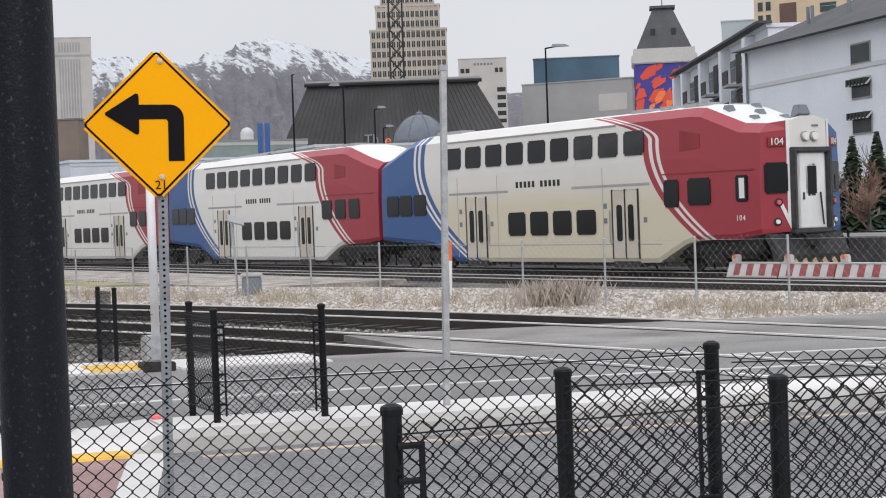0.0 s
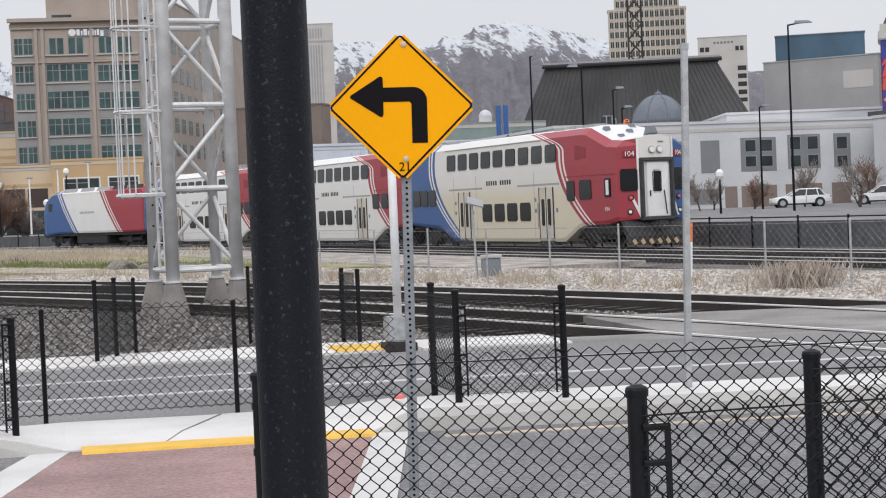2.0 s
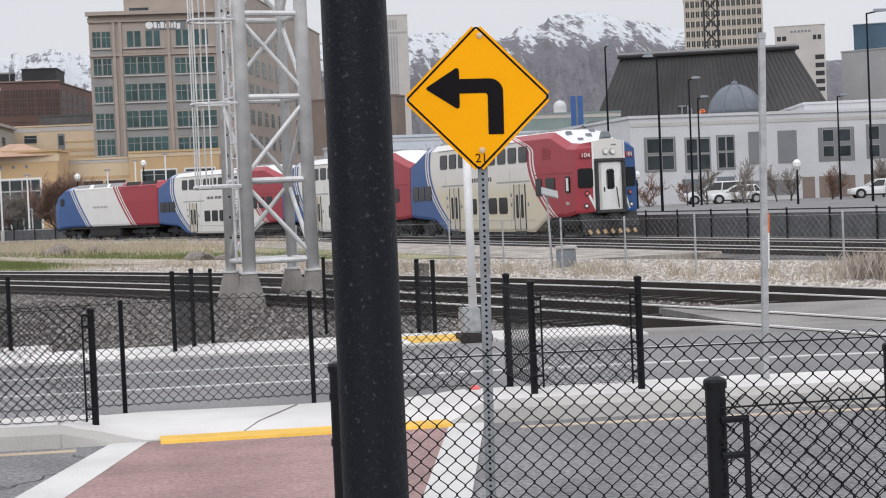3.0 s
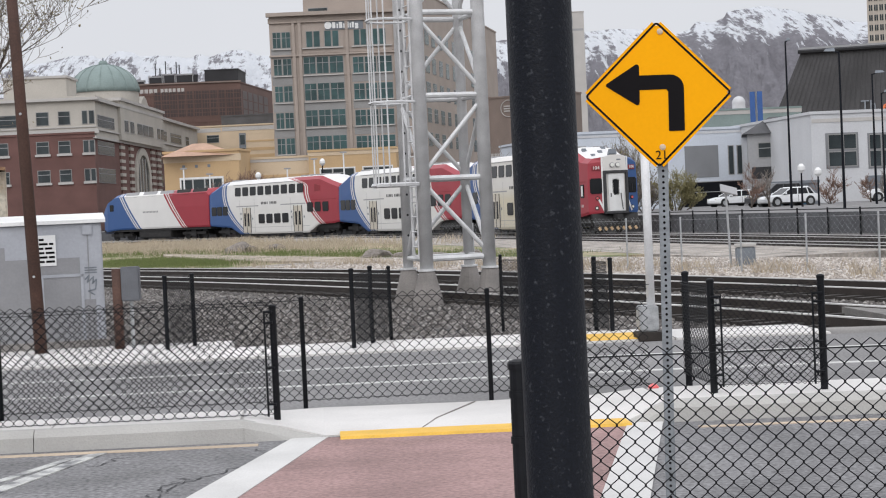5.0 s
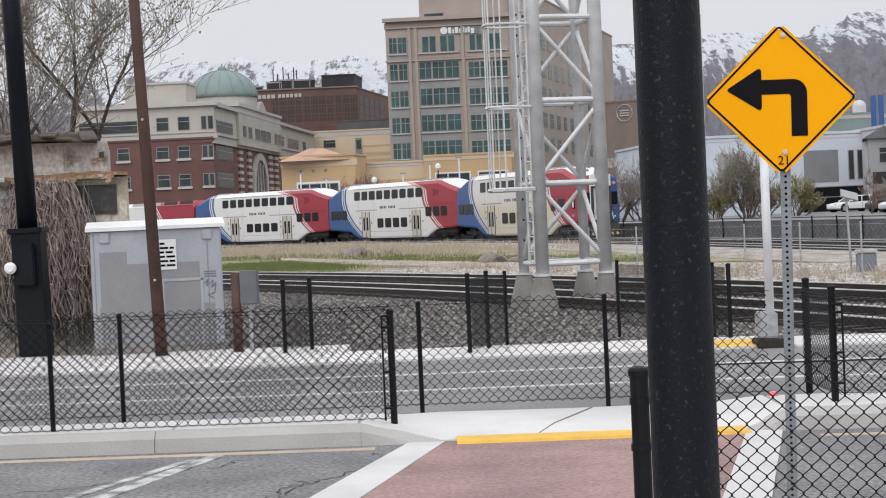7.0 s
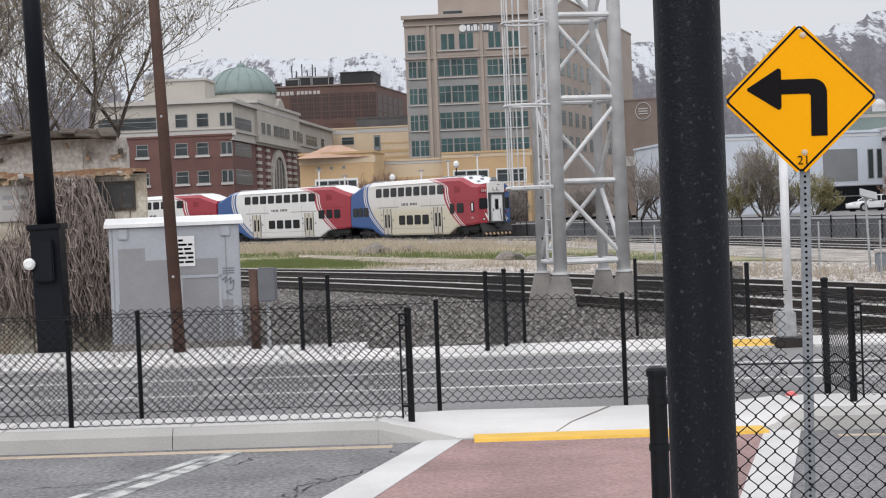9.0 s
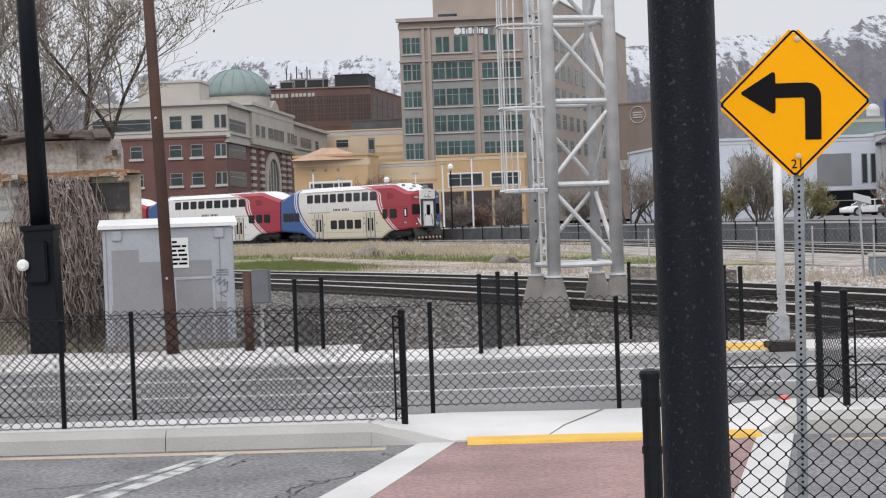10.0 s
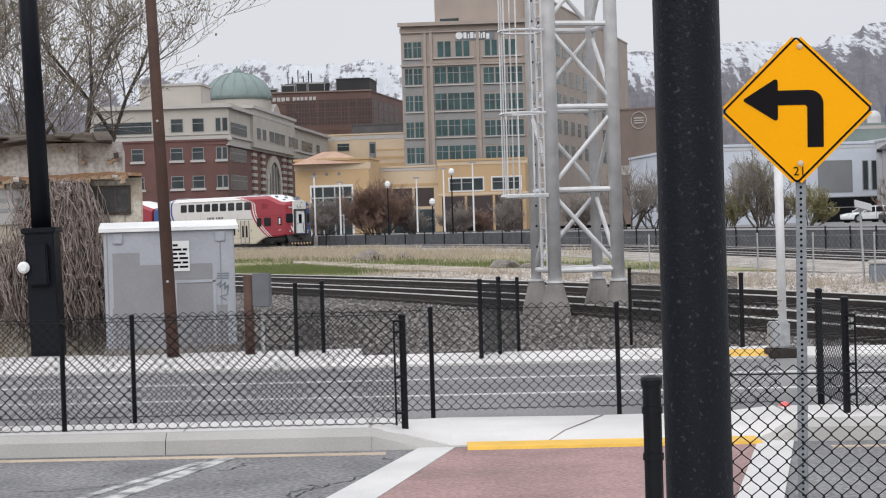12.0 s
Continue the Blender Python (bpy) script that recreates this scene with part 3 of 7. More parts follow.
chain_link("island_fence", (3.21, 13.62), (4.09, 13.48), ISL, 0.88, "black chain-link barrier panel on the island", (0.0, 1.0), post_r=0.03, group="island fences", wire=0.0032, pitch=0.052, bars=(0.0, 1.0))
chain_link("island_fence", (3.21, 14.75), (3.24, 13.75), ISL, 0.90, "black chain-link barrier panel on the island", (0.0,), post_r=0.03, group="island fences", wire=0.0032, pitch=0.052)
FAR = "black chain-link gate panel at the far pavement"
chain_link("far_fence", (-2.0, 22.93), (-1.67, 23.39), 0.02, 0.95, FAR, (0.0, 1.0), post_r=0.03, group="far fences", wire=0.0036, pitch=0.048)
chain_link("far_fence", (0.48, 21.65), (0.74, 22.29), 0.02, 0.97, FAR, (0.0, 1.0), post_r=0.03, group="far fences", wire=0.0036, pitch=0.048)
chain_link("far_fence", (0.74, 22.29), (1.0, 22.77), 0.02, 0.94, FAR, (1.0,), post_r=0.025, group="far fences", wire=0.0036, pitch=0.048)
chain_link("far_fence", (3.75, 22.95), (3.85, 22.25), 0.0, 0.95, FAR, (0.0, 1.0), post_r=0.03, group="far fences", wire=0.004, pitch=0.048)
chain_link("far_fence", (2.75, 25.5), (3.45, 23.4), 0.0, 0.96, FAR, (0.0,), post_r=0.025, group="far fences", wire=0.0036, pitch=0.048)
# the grey wire fence between the freight and the commuter tracks
gf = [(freight(y, -3.0 + 0.035 * (y - 30))[:2]) for y in range(18, 51, 8)]
for p, q in zip(gf, gf[1:]):
    chain_link("line_fence", p, q, -0.05, 1.25, "grey wire fence with thin steel posts", (0.0, 0.25, 0.5, 0.75), pitch=0.16, wire=0.0013, post_r=0.022, colour="galv", group="line fence")

tag = thing("fence_tag", pose(3.24, 13.66, ISL + 0.72, 0, 0, -10), "small white plate wired to the fence", "plate")
part("plate", box(B(), -0.045, 0.045, -0.012, -0.006, -0.05, 0.05), M["white_paint"], tag)
for k in range(3):
    part("plate_bar", box(B(), -0.03 + 0.022 * k, -0.02 + 0.022 * k, -0.015, -0.011, -0.035, 0.035), M["mid_grey"], tag)
# joints across the pavements and the island
for i in range(14):
    x = -13 + 1.55 * i
    if x < 3.2:
        slab("pavement_joint", [(x - 0.008, 21.1 + bend(x)), (x + 0.008, 21.1 + bend(x)), (x + 0.008, 22.65 + bend(x)), (x - 0.008, 22.65 + bend(x))], 0.0325, "old_concrete", "fine joint across the far pavement", "joint")
    if x < -0.8:
        slab("island_joint", [(x - 0.006, 13.56 + bend(x)), (x + 0.006, 13.56 + bend(x)), (x + 0.006, 14.2 + bend(x)), (x - 0.006, 14.2 + bend(x))], ISL + 0.0025, "old_concrete", "fine joint across the island", "joint")
# ---- train ----
def livery(name, end):
    """White sides with a slanting blue front end and red rear end, parted by thin white stripes; the far side of the rear face is blue."""
    m = bpy.data.materials.new(name)
    m.use_nodes = True
    n, l = m.node_tree.nodes, m.node_tree.links
    b = n["Principled BSDF"]
    b.inputs["Roughness"].default_value = 0.42
    tc, sep = n.new("ShaderNodeTexCoord"), n.new("ShaderNodeSeparateXYZ")
    l.new(tc.outputs["Object"], sep.inputs[0])

    def op(kind, a, c=None, clamp=False):
        q = n.new("ShaderNodeMath")
        q.operation, q.use_clamp = kind, clamp
        for i, v in enumerate((a, c)):
            if v is None:
                continue
            if isinstance(v, (int, float)):
                q.inputs[i].default_value = v
            else:
                l.new(v, q.inputs[i])
        return q.outputs[0]

    def mixc(f, c1, c2):
        q = n.new("ShaderNodeMix")
        q.data_type = "RGBA"
        l.new(f, q.inputs[0])
        for i, v in ((6, c1), (7, c2)):
            if isinstance(v, tuple):
                q.inputs[i].default_value = (*v, 1)
            else:
                l.new(v, q.inputs[i])
        return q.outputs[2]

    x, y, z = sep.outputs
    zz = op("SUBTRACT", z, 2.3)
    # distance ahead of the blue edge and behind the red edge, both leaning the same way
    lean = op("ADD", op("MULTIPLY", zz, 0.9), op("MULTIPLY", op("MULTIPLY", zz, zz), end["curve"]))
    blue = op("SUBTRACT", x, op("ADD", lean, end["blue"]))
    top = op("MULTIPLY", op("POWER", op("MAXIMUM", op("SUBTRACT", z, 3.9), 0.0), 2.0), end["sweep"])
    red = op("SUBTRACT", op("ADD", op("MULTIPLY", lean, 1.0), op("ADD", top, end["red"])), x)
    noise_t = n.new("ShaderNodeTexNoise")
    noise_t.inputs["Scale"].default_value, noise_t.inputs["Detail"].default_value = 0.9, 6.0
    l.new(tc.outputs["Object"], noise_t.inputs["Vector"])
    dirt = op("MULTIPLY", op("SUBTRACT", noise_t.outputs["Fac"], 0.3), 0.5, True)
    white = mixc(dirt, end["white"], tuple(c * 0.72 for c in end["white"]))
    body = mixc(op("MULTIPLY", op("DIVIDE", op("SUBTRACT", 2.95, z), 0.8, True), end["lower_mix"]), white, end["lower"])
    is_blue, is_red = op("GREATER_THAN", blue, 0.0), op("GREATER_THAN", red, 0.0)
    col = mixc(is_blue, body, (0.030, 0.088, 0.245))
    col = mixc(is_red, col, mixc(dirt, (0.315, 0.030, 0.045), (0.22, 0.02, 0.03)))
    for src in (blue, red):
        for o, w in ((0.36, 0.085), (0.68, 0.075)):
            band = op("LESS_THAN", op("ABSOLUTE", op("SUBTRACT", src, o)), w)
            col = mixc(band, col, (0.68, 0.64, 0.62))
    col = mixc(op("MULTIPLY", op("LESS_THAN", x, end["face"]), op("LESS_THAN", y, -0.64)), col, (0.030, 0.088, 0.245))
    col = mixc(op("MULTIPLY", op("LESS_THAN", x, end["face"] - 0.36), op("LESS_THAN", op("ABSOLUTE", y), 0.68)), col, end["white"])
    geo = n.new("ShaderNodeNewGeometry")
    ns = n.new("ShaderNodeSeparateXYZ")
    l.new(geo.outputs["Normal"], ns.inputs[0])
    roof = op("GREATER_THAN", ns.outputs[2], end["roof"])
    col = mixc(roof, col, mixc(dirt, (0.66, 0.65, 0.64), (0.42, 0.40, 0.39)))
    l.new(col, b.inputs["Base Color"])
    return m


LIV_CAB = livery("cab_car_paint", dict(face=-10.31, blue=6.55, red=-6.0, curve=-0.29, sweep=4.2, white=(0.66, 0.64, 0.61), lower=(0.58, 0.52, 0.38), lower_mix=0.85, roof=0.80))
LIV_CAR = livery("coach_paint", dict(face=-50.0, blue=6.55, red=-6.0, curve=-0.29, sweep=4.2, white=(0.70, 0.69, 0.67), lower=(0.66, 0.645, 0.61), lower_mix=0.8, roof=0.80))


def ring_at(x, zb, zt, w=1.5, lo=1.32, top=1.16):
    lo = max(lo, w - 0.05)
    return [(x, -lo, zb), (x, lo, zb), (x, w, zb + 0.14), (x, w, max(zt - 1.55, 2.6)), (x, w * 0.965, zt - 0.36), (x, top, zt - 0.10), (x, top * 0.45, zt),
            (x, -top * 0.45, zt), (x, -top, zt - 0.10), (x, -w * 0.965, zt - 0.36), (x, -w, max(zt - 1.55, 2.6)), (x, -w, zb + 0.14)]


def bogie(parent, x, name="bogie"):
    bm = B()
    for s in (-1, 1):
        box(bm, x - 1.7, x + 1.7, s * 1.02 - 0.06, s * 1.02 + 0.06, 0.42, 0.66)
        box(bm, x - 0.35, x + 0.35, s * 1.02 - 0.12, s * 1.02 + 0.12, 0.3, 0.85)
    box(bm, x - 0.25, x + 0.25, -1.0, 1.0, 0.45, 0.85)
    g = part(name, bm, M["train_under"], parent)
    for dx in (-1.25, 1.25):
        for s in (-1, 1):
            part("wheel", tube(B(), (x + dx, s * 0.70, 0.46), (x + dx, s * 0.82, 0.46), 0.46, n=20), M["train_under"], g)


def lettering(text, m, parent, size, material, name="number", ext=0.004):
    cu = bpy.data.curves.new(name, "FONT")
    cu.body, cu.size, cu.extrude, cu.align_x, cu.align_y = text, size, ext, "CENTER", "CENTER"
    tmp = bpy.data.objects.new(name, cu)
    scene.collection.objects.link(tmp)
    dg = bpy.context.evaluated_depsgraph_get()
    me = bpy.data.meshes.new_from_object(tmp.evaluated_get(dg))
    bpy.data.objects.remove(tmp)
    me.materials.clear()
    me.materials.append(material)
    ob = new(name, me)
    ob.parent = parent
    ob.matrix_basis = m
    return ob


WIN_UP = mesh_of("window_pane", box(B(), -0.48, 0.48, -0.03, 0.03, -0.365, 0.365), M["glass_dark"], 0.06)
WIN_BLIND = mesh_of("window_pane", box(B(), -0.48, 0.48, -0.03, 0.03, -0.365, 0.365), M["glass_smoke"], 0.06)
WIN_SMALL = mesh_of("window_pane", box(B(), -0.33, 0.33, -0.03, 0.03, -0.40, 0.40), M["glass_dark"], 0.06)
WIN_LO = mesh_of("window_pane", box(B(), -0.49, 0.49, -0.03, 0.03, -0.385, 0.385), M["glass_dark"], 0.06)
WIN_MID = mesh_of("window_pane", box(B(), -0.43, 0.43, -0.03, 0.03, -0.38, 0.38), M["glass_dark"], 0.06)


def side_window(parent, x, z, me, lean=0.0, y=1.5):
    for s in (-1, 1):
        piece("window", me, parent, pose(x, s * y, z, s * lean, 0, 0))


def coach(cab=False):
    label = "double-deck red, white and blue cab car, numbered and closed up" if cab else "double-deck white coach with blue and red slanting ends"
    ob = thing("cab_car" if cab else "passenger_coach", Matrix(), label, "train car", "train cars")
    rings = []
    if cab:
        rings += [ring_at(-10.72, 1.15, 4.30, 0.64, 0.62, 0.60), ring_at(-10.34, 1.10, 4.22, 1.48, 1.3, 1.14)]
    else:
        rings += [ring_at(-10.47, 1.08, 4.12, 1.46, 1.15, 1.12)]
    rings += [ring_at(-9.5, 0.98, 4.28 if cab else 4.36), ring_at(-7.9, 0.95, 4.82), ring_at(-7.5, 0.92, 4.85), ring_at(-7.1, 0.82, 4.85), ring_at(-5.9, 0.30, 4.85),
              ring_at(5.2, 0.30, 4.85), ring_at(6.7, 0.85, 4.85), ring_at(7.5, 0.92, 4.85), ring_at(8.3, 0.95, 4.75), ring_at(10.0, 1.05, 4.2), ring_at(10.47, 1.08, 4.1, 1.46, 1.15, 1.12)]
    part("body", loft(B(), rings), LIV_CAB if cab else LIV_CAR, ob)
    for k in range(9):
        side_window(ob, 5.27 - 1.27 * k, 3.88, WIN_BLIND if cab and k > 5 else WIN_UP, 2.5, 1.474)
    for k in range(4):
        side_window(ob, 1.41 - 1.28 * k, 1.55, WIN_LO)
    for x in (9.55, 8.6, 7.6):
        side_window(ob, x, 2.32, WIN_MID, 0, 1.498)
    if cab:
        side_window(ob, -6.60, 2.32, WIN_SMALL, 0, 1.498)
        side_window(ob, -7.83, 2.34, WIN_LO, 0, 1.498)
    else:
        for x in (-6.3, -7.45, -8.6):
            side_window(ob, x, 2.32, WIN_MID, 0, 1.498)
    for s in (-1, 1):
        vent = [(x, z) for x, z in ((-7.0, 3.52), (-7.9, 3.58), (-7.9, 3.98), (-7.0, 4.12))]
        part("vent", loft(B(), [[(x, s * (1.40 - (z - 3.3) * 0.045), z) for x, z in vent], [(x, s * (1.51 - (z - 3.3) * 0.045), z) for x, z in vent]]), M["vent_red"], ob, "dark red louvred panel")
        part("belt_line", box(B(), -10.1, -6.2, s * 1.502 - 0.006, s * 1.502 + 0.006, 2.86, 2.90), M["vent_red"], ob)
    if cab:
        for s in (-1, 1):
            part("window", box(B(), -9.87, -9.37, s * 1.50 - 0.03, s * 1.50 + 0.03, 2.0, 2.74), M["glass_dark"], ob, bevel=0.04)
            part("window_edge", box(B(), -9.76, -9.55, s * 1.53 - 0.012, s * 1.53 + 0.012, 2.1, 2.66), M["white_paint"], ob)
    for s in (-1, 1):
        for x in (3.87, -4.41):
            d = part("door", box(B(), x - 0.62, x + 0.62, s * 1.49 - 0.02, s * 1.49 + 0.03, 0.42, 2.5), M["cream"], ob, bevel=0.02)
            for dx in (-0.28, 0.28):
                part("pane", box(B(), x + dx - 0.13, x + dx + 0.13, s * 1.515 - 0.02, s * 1.515 + 0.02, 0.95, 2.05), M["glass_dark"], d, bevel=0.04)
            for dx in (-0.63, 0.0, 0.63):
                part("seam", box(B(), x + dx - 0.03, x + dx + 0.03, s * 1.51 - 0.02, s * 1.51 + 0.02, 0.42, 2.52), M["train_under"], d)
            part("step", box(B(), x - 0.6, x + 0.6, s * 1.35 - 0.18, s * 1.35 + 0.18, 0.16, 0.34), M["train_under"], ob)
            for dx, dz in ((1.0, 0.0), (-0.95, 0.0), (1.0, 0.45)):
                part("notice_bar", box(B(), x + dx - 0.08, x + dx + 0.08, s * 1.505 - 0.005, s * 1.505 + 0.005, 1.5 + dz, 1.66 + dz), M["box_grey"], ob)
        # the name on the side stays a row of plain bars
        for k in range(11):
            if k == 5:
                continue
            part("name_bar", box(B(), 1.36 - 0.235 * k - 0.075, 1.36 - 0.235 * k + 0.06, s * 1.503 - 0.005, s * 1.503 + 0.005, 2.74, 2.94), M["black_panel"], ob)
        part("side_stripe", box(B(), -5.6, -1.7, s * 1.500 - 0.005, s * 1.500 + 0.005, 2.60, 2.68), M["mid_grey"], ob)
        part("side_stripe", box(B(), 1.9, 5.6, s * 1.500 - 0.005, s * 1.500 + 0.005, 2.60, 2.68), M["mid_grey"], ob)
        part("panel_seam", box(B(), -6.1, 5.4, s * 1.501 - 0.004, s * 1.501 + 0.004, 0.84, 0.865), M["mid_grey"], ob)
        for x in (5.05, 2.55, -3.3):
            part("panel_seam", box(B(), x - 0.012, x + 0.012, s * 1.501 - 0.004, s * 1.501 + 0.004, 0.45, 3.2), M["mid_grey"], ob)
        for x in (3.1, -3.65):
            part("grab_rail", tube(B(), (x, s * 1.53, 0.9), (x, s * 1.53, 1.9), 0.02, n=5), M["mid_grey"], ob)
        part("gutter", box(B(), -4.0, 6.0, s * 1.462 - 0.012, s * 1.462 + 0.012, 4.44, 4.48), M["mid_grey"], ob)
        part("skirt", box(B(), -6.0, 5.3, s * 1.30 - 0.02, s * 1.30 + 0.02, 0.2, 0.32), M["train_under"], ob)
        part("tank", box(B(), -10.0, -6.6, s * 1.1 - 0.12, s * 1.1 + 0.12, 0.55, 1.05), M["train_under"], ob, bevel=0.05)
    for x in (-8.0, 8.0):
        bogie(ob, x)
    for x, w in ((-4.4, 0.45), (-5.6, 0.25), (-6.7, 0.3), (-7.3, 0.2), (6.2, 0.45), (7.1, 0.3)):
        part("roof_unit", box(B(), x - w, x + w, 0.2, 0.8, 4.75, 4.92), M["mid_grey"], ob, bevel=0.02)
        part("roof_unit", box(B(), x - w * 0.7, x + w * 0.7, -0.8, -0.3, 4.75, 4.90), M["mid_grey"], ob, bevel=0.02)
    part("coupler", box(B(), 10.4, 10.65, -0.2, 0.2, 0.8, 1.15), M["train_under"], ob)
    part("gangway", box(B(), 10.4, 10.6, -0.7, 0.7, 1.2, 3.4), M["train_under"], ob)
    if not cab:
        part("gangway", box(B(), -10.6, -10.4, -0.7, 0.7, 1.2, 3.4), M["train_under"], ob)
        return ob
    # rear face of the cab
    x = -10.72
    fr = B()
    for y0, y1, z0, z1 in ((-0.72, -0.58, 1.2, 3.35), (0.58, 0.72, 1.2, 3.35), (-0.72, 0.72, 3.3, 3.44), (-0.72, 0.72, 1.08, 1.22)):
        box(fr, x - 0.16, x + 0.1, y0, y1, z0, z1)
    part("door_surround", fr, M["rubber_grey"], ob, "dark rubber gangway surround", bevel=0.03)
    d = part("end_door", box(B(), x - 0.06, x + 0.05, -0.50, 0.44, 1.22, 3.28), M["white_paint"], ob, "white end door", bevel=0.02)
    part("pane", box(B(), x - 0.08, x, -0.20, 0.20, 2.1, 2.98), M["glass_dark"], d, bevel=0.06)
    part("door_handle", box(B(), x - 0.09, x - 0.05, 0.28, 0.33, 2.0, 2.2), M["train_under"], d)
    part("handrail", tube(B(), (x - 0.14, -0.35, 1.3), (x - 0.14, -0.25, 2.2), 0.025, n=6), M["train_under"], d)
    for s in (1, -1):
        w = part("windscreen", box(B(), -0.33, 0.33, -0.03, 0.03, -0.42, 0.42), M["glass_dark"], ob, bevel=0.05, m=pose(-10.545, s * 1.075, 2.62, 0, 0, s * 66.9))
        part("wiper", box(B(), -0.01, 0.01, -0.045, -0.035, -0.35, 0.05), M["train_under"], w)
        lettering("104", pose(-10.586, s * 1.055, 3.60, 90, 0, 90 + s * 156.9), ob, 0.27, M["white_paint"])
        part("number_panel", box(B(), -0.25, 0.25, -0.010, 0.010, -0.125, 0.125), M["vent_red"], ob, m=pose(-10.564, s * 1.045, 3.60, 0, 0, s * 66.9))
        for z, yy, mm in ((1.95, 1.02, "lamp_red"), (1.42, 1.06, "lamp_clear")):
            lamp = B()
            tube(lamp, (0.02, 0, 0), (-0.07, 0, 0), 0.075, 0.06, 14)
            lm = part("marker_lamp", lamp, M[mm], ob, m=pose(-10.555 + 0.43 * (yy - 1.02), s * yy, z, 0, 0, -s * 23.1))
            part("lamp_ring", tube(B(), (0.02, 0, 0), (-0.03, 0, 0), 0.115, n=14), M["train_under"], lm)
        part("paint_stripe", box(B(), -0.05, 0.05, -0.012, 0.012, -1.4, 1.4), M["white_paint"], ob, m=pose(-10.685, s * 0.74, 2.80, 0, 0, s * 66.9))
        part("paint_stripe", box(B(), -0.05, 0.05, -0.012, 0.012, -0.42, 0.42), M["white_paint"], ob, m=pose(-10.643, s * 0.84, 1.62, 0, s * 25, s * 66.9))
    for y in (-0.17, 0.17):
        hl = part("headlight", tube(B(), (x + 0.05, y, 3.74), (x - 0.1, y, 3.74), 0.11, n=16), M["lamp_clear"], ob)
        part("rim", tube(B(), (x + 0.05, y, 3.74), (x - 0.06, y, 3.74), 0.14, n=16), M["mid_grey"], hl)
    part("horn_box", loft(B(), [[(-10.60, -0.24, 4.36), (-10.60, 0.24, 4.36), (-10.23, 0.24, 4.2), (-10.23, -0.24, 4.2)], [(-10.54, -0.15, 4.62), (-10.54, 0.15, 4.62), (-10.30, 0.15, 4.62), (-10.30, -0.15, 4.62)]]), M["box_grey"], ob, bevel=0.02)
    for px, py, pz in ((-8.35, 0.75, 4.66), (-9.25, 0.62, 4.32), (-8.1, -0.5, 4.74), (-9.2, -0.55, 4.34), (-9.75, -0.8, 4.2), (-8.8, 0.0, 4.52)):
        part("roof_vent", loft(B(), [[(px - 0.17, py - 0.14, pz - 0.1), (px + 0.17, py - 0.14, pz - 0.1), (px + 0.17, py + 0.14, pz - 0.1), (px - 0.17, py + 0.14, pz - 0.1)], [(px - 0.1, py - 0.08, pz + 0.1), (px + 0.1, py - 0.08, pz + 0.1), (px + 0.1, py + 0.08, pz + 0.1), (px - 0.1, py + 0.08, pz + 0.1)]]), M["box_grey"], ob)
    part("maker_bar", box(B(), x - 0.012, x, -0.36, -0.12, 4.0, 4.06), M["box_grey"], ob)
    pl = B()
    loft(pl, [[(-10.5, -1.35, 1.1), (-10.5, 1.35, 1.1), (-10.3, 1.35, 1.1), (-10.3, -1.35, 1.1)], [(-10.85, -1.32, 0.5), (-10.85, 1.32, 0.5), (-10.6, 1.32, 0.5), (-10.6, -1.32, 0.5)], [(-10.82, -1.3, 0.18), (-10.82, 1.3, 0.18), (-10.6, 1.3, 0.18), (-10.6, -1.3, 0.18)]])
    part("plough", pl, M["train_under"], ob)
    for k in range(7):
        part("hazard_bar", box(B(), -0.07, 0.07, -0.012, 0.012, -0.10, 0.10), M["ochre"], ob, m=pose(-10.84, -1.08 + 0.36 * k, 0.29, 0, 35, 90))
    part("coupler", box(B(), -11.2, -10.6, -0.18, 0.18, 0.75, 1.05), M["train_under"], ob)
    for k in range(3):
        lettering("104"[k], pose(-9.42 - 0.14 * k, 1.512, 1.55, 90, 0, 180), ob, 0.22, M["white_paint"])
    return ob


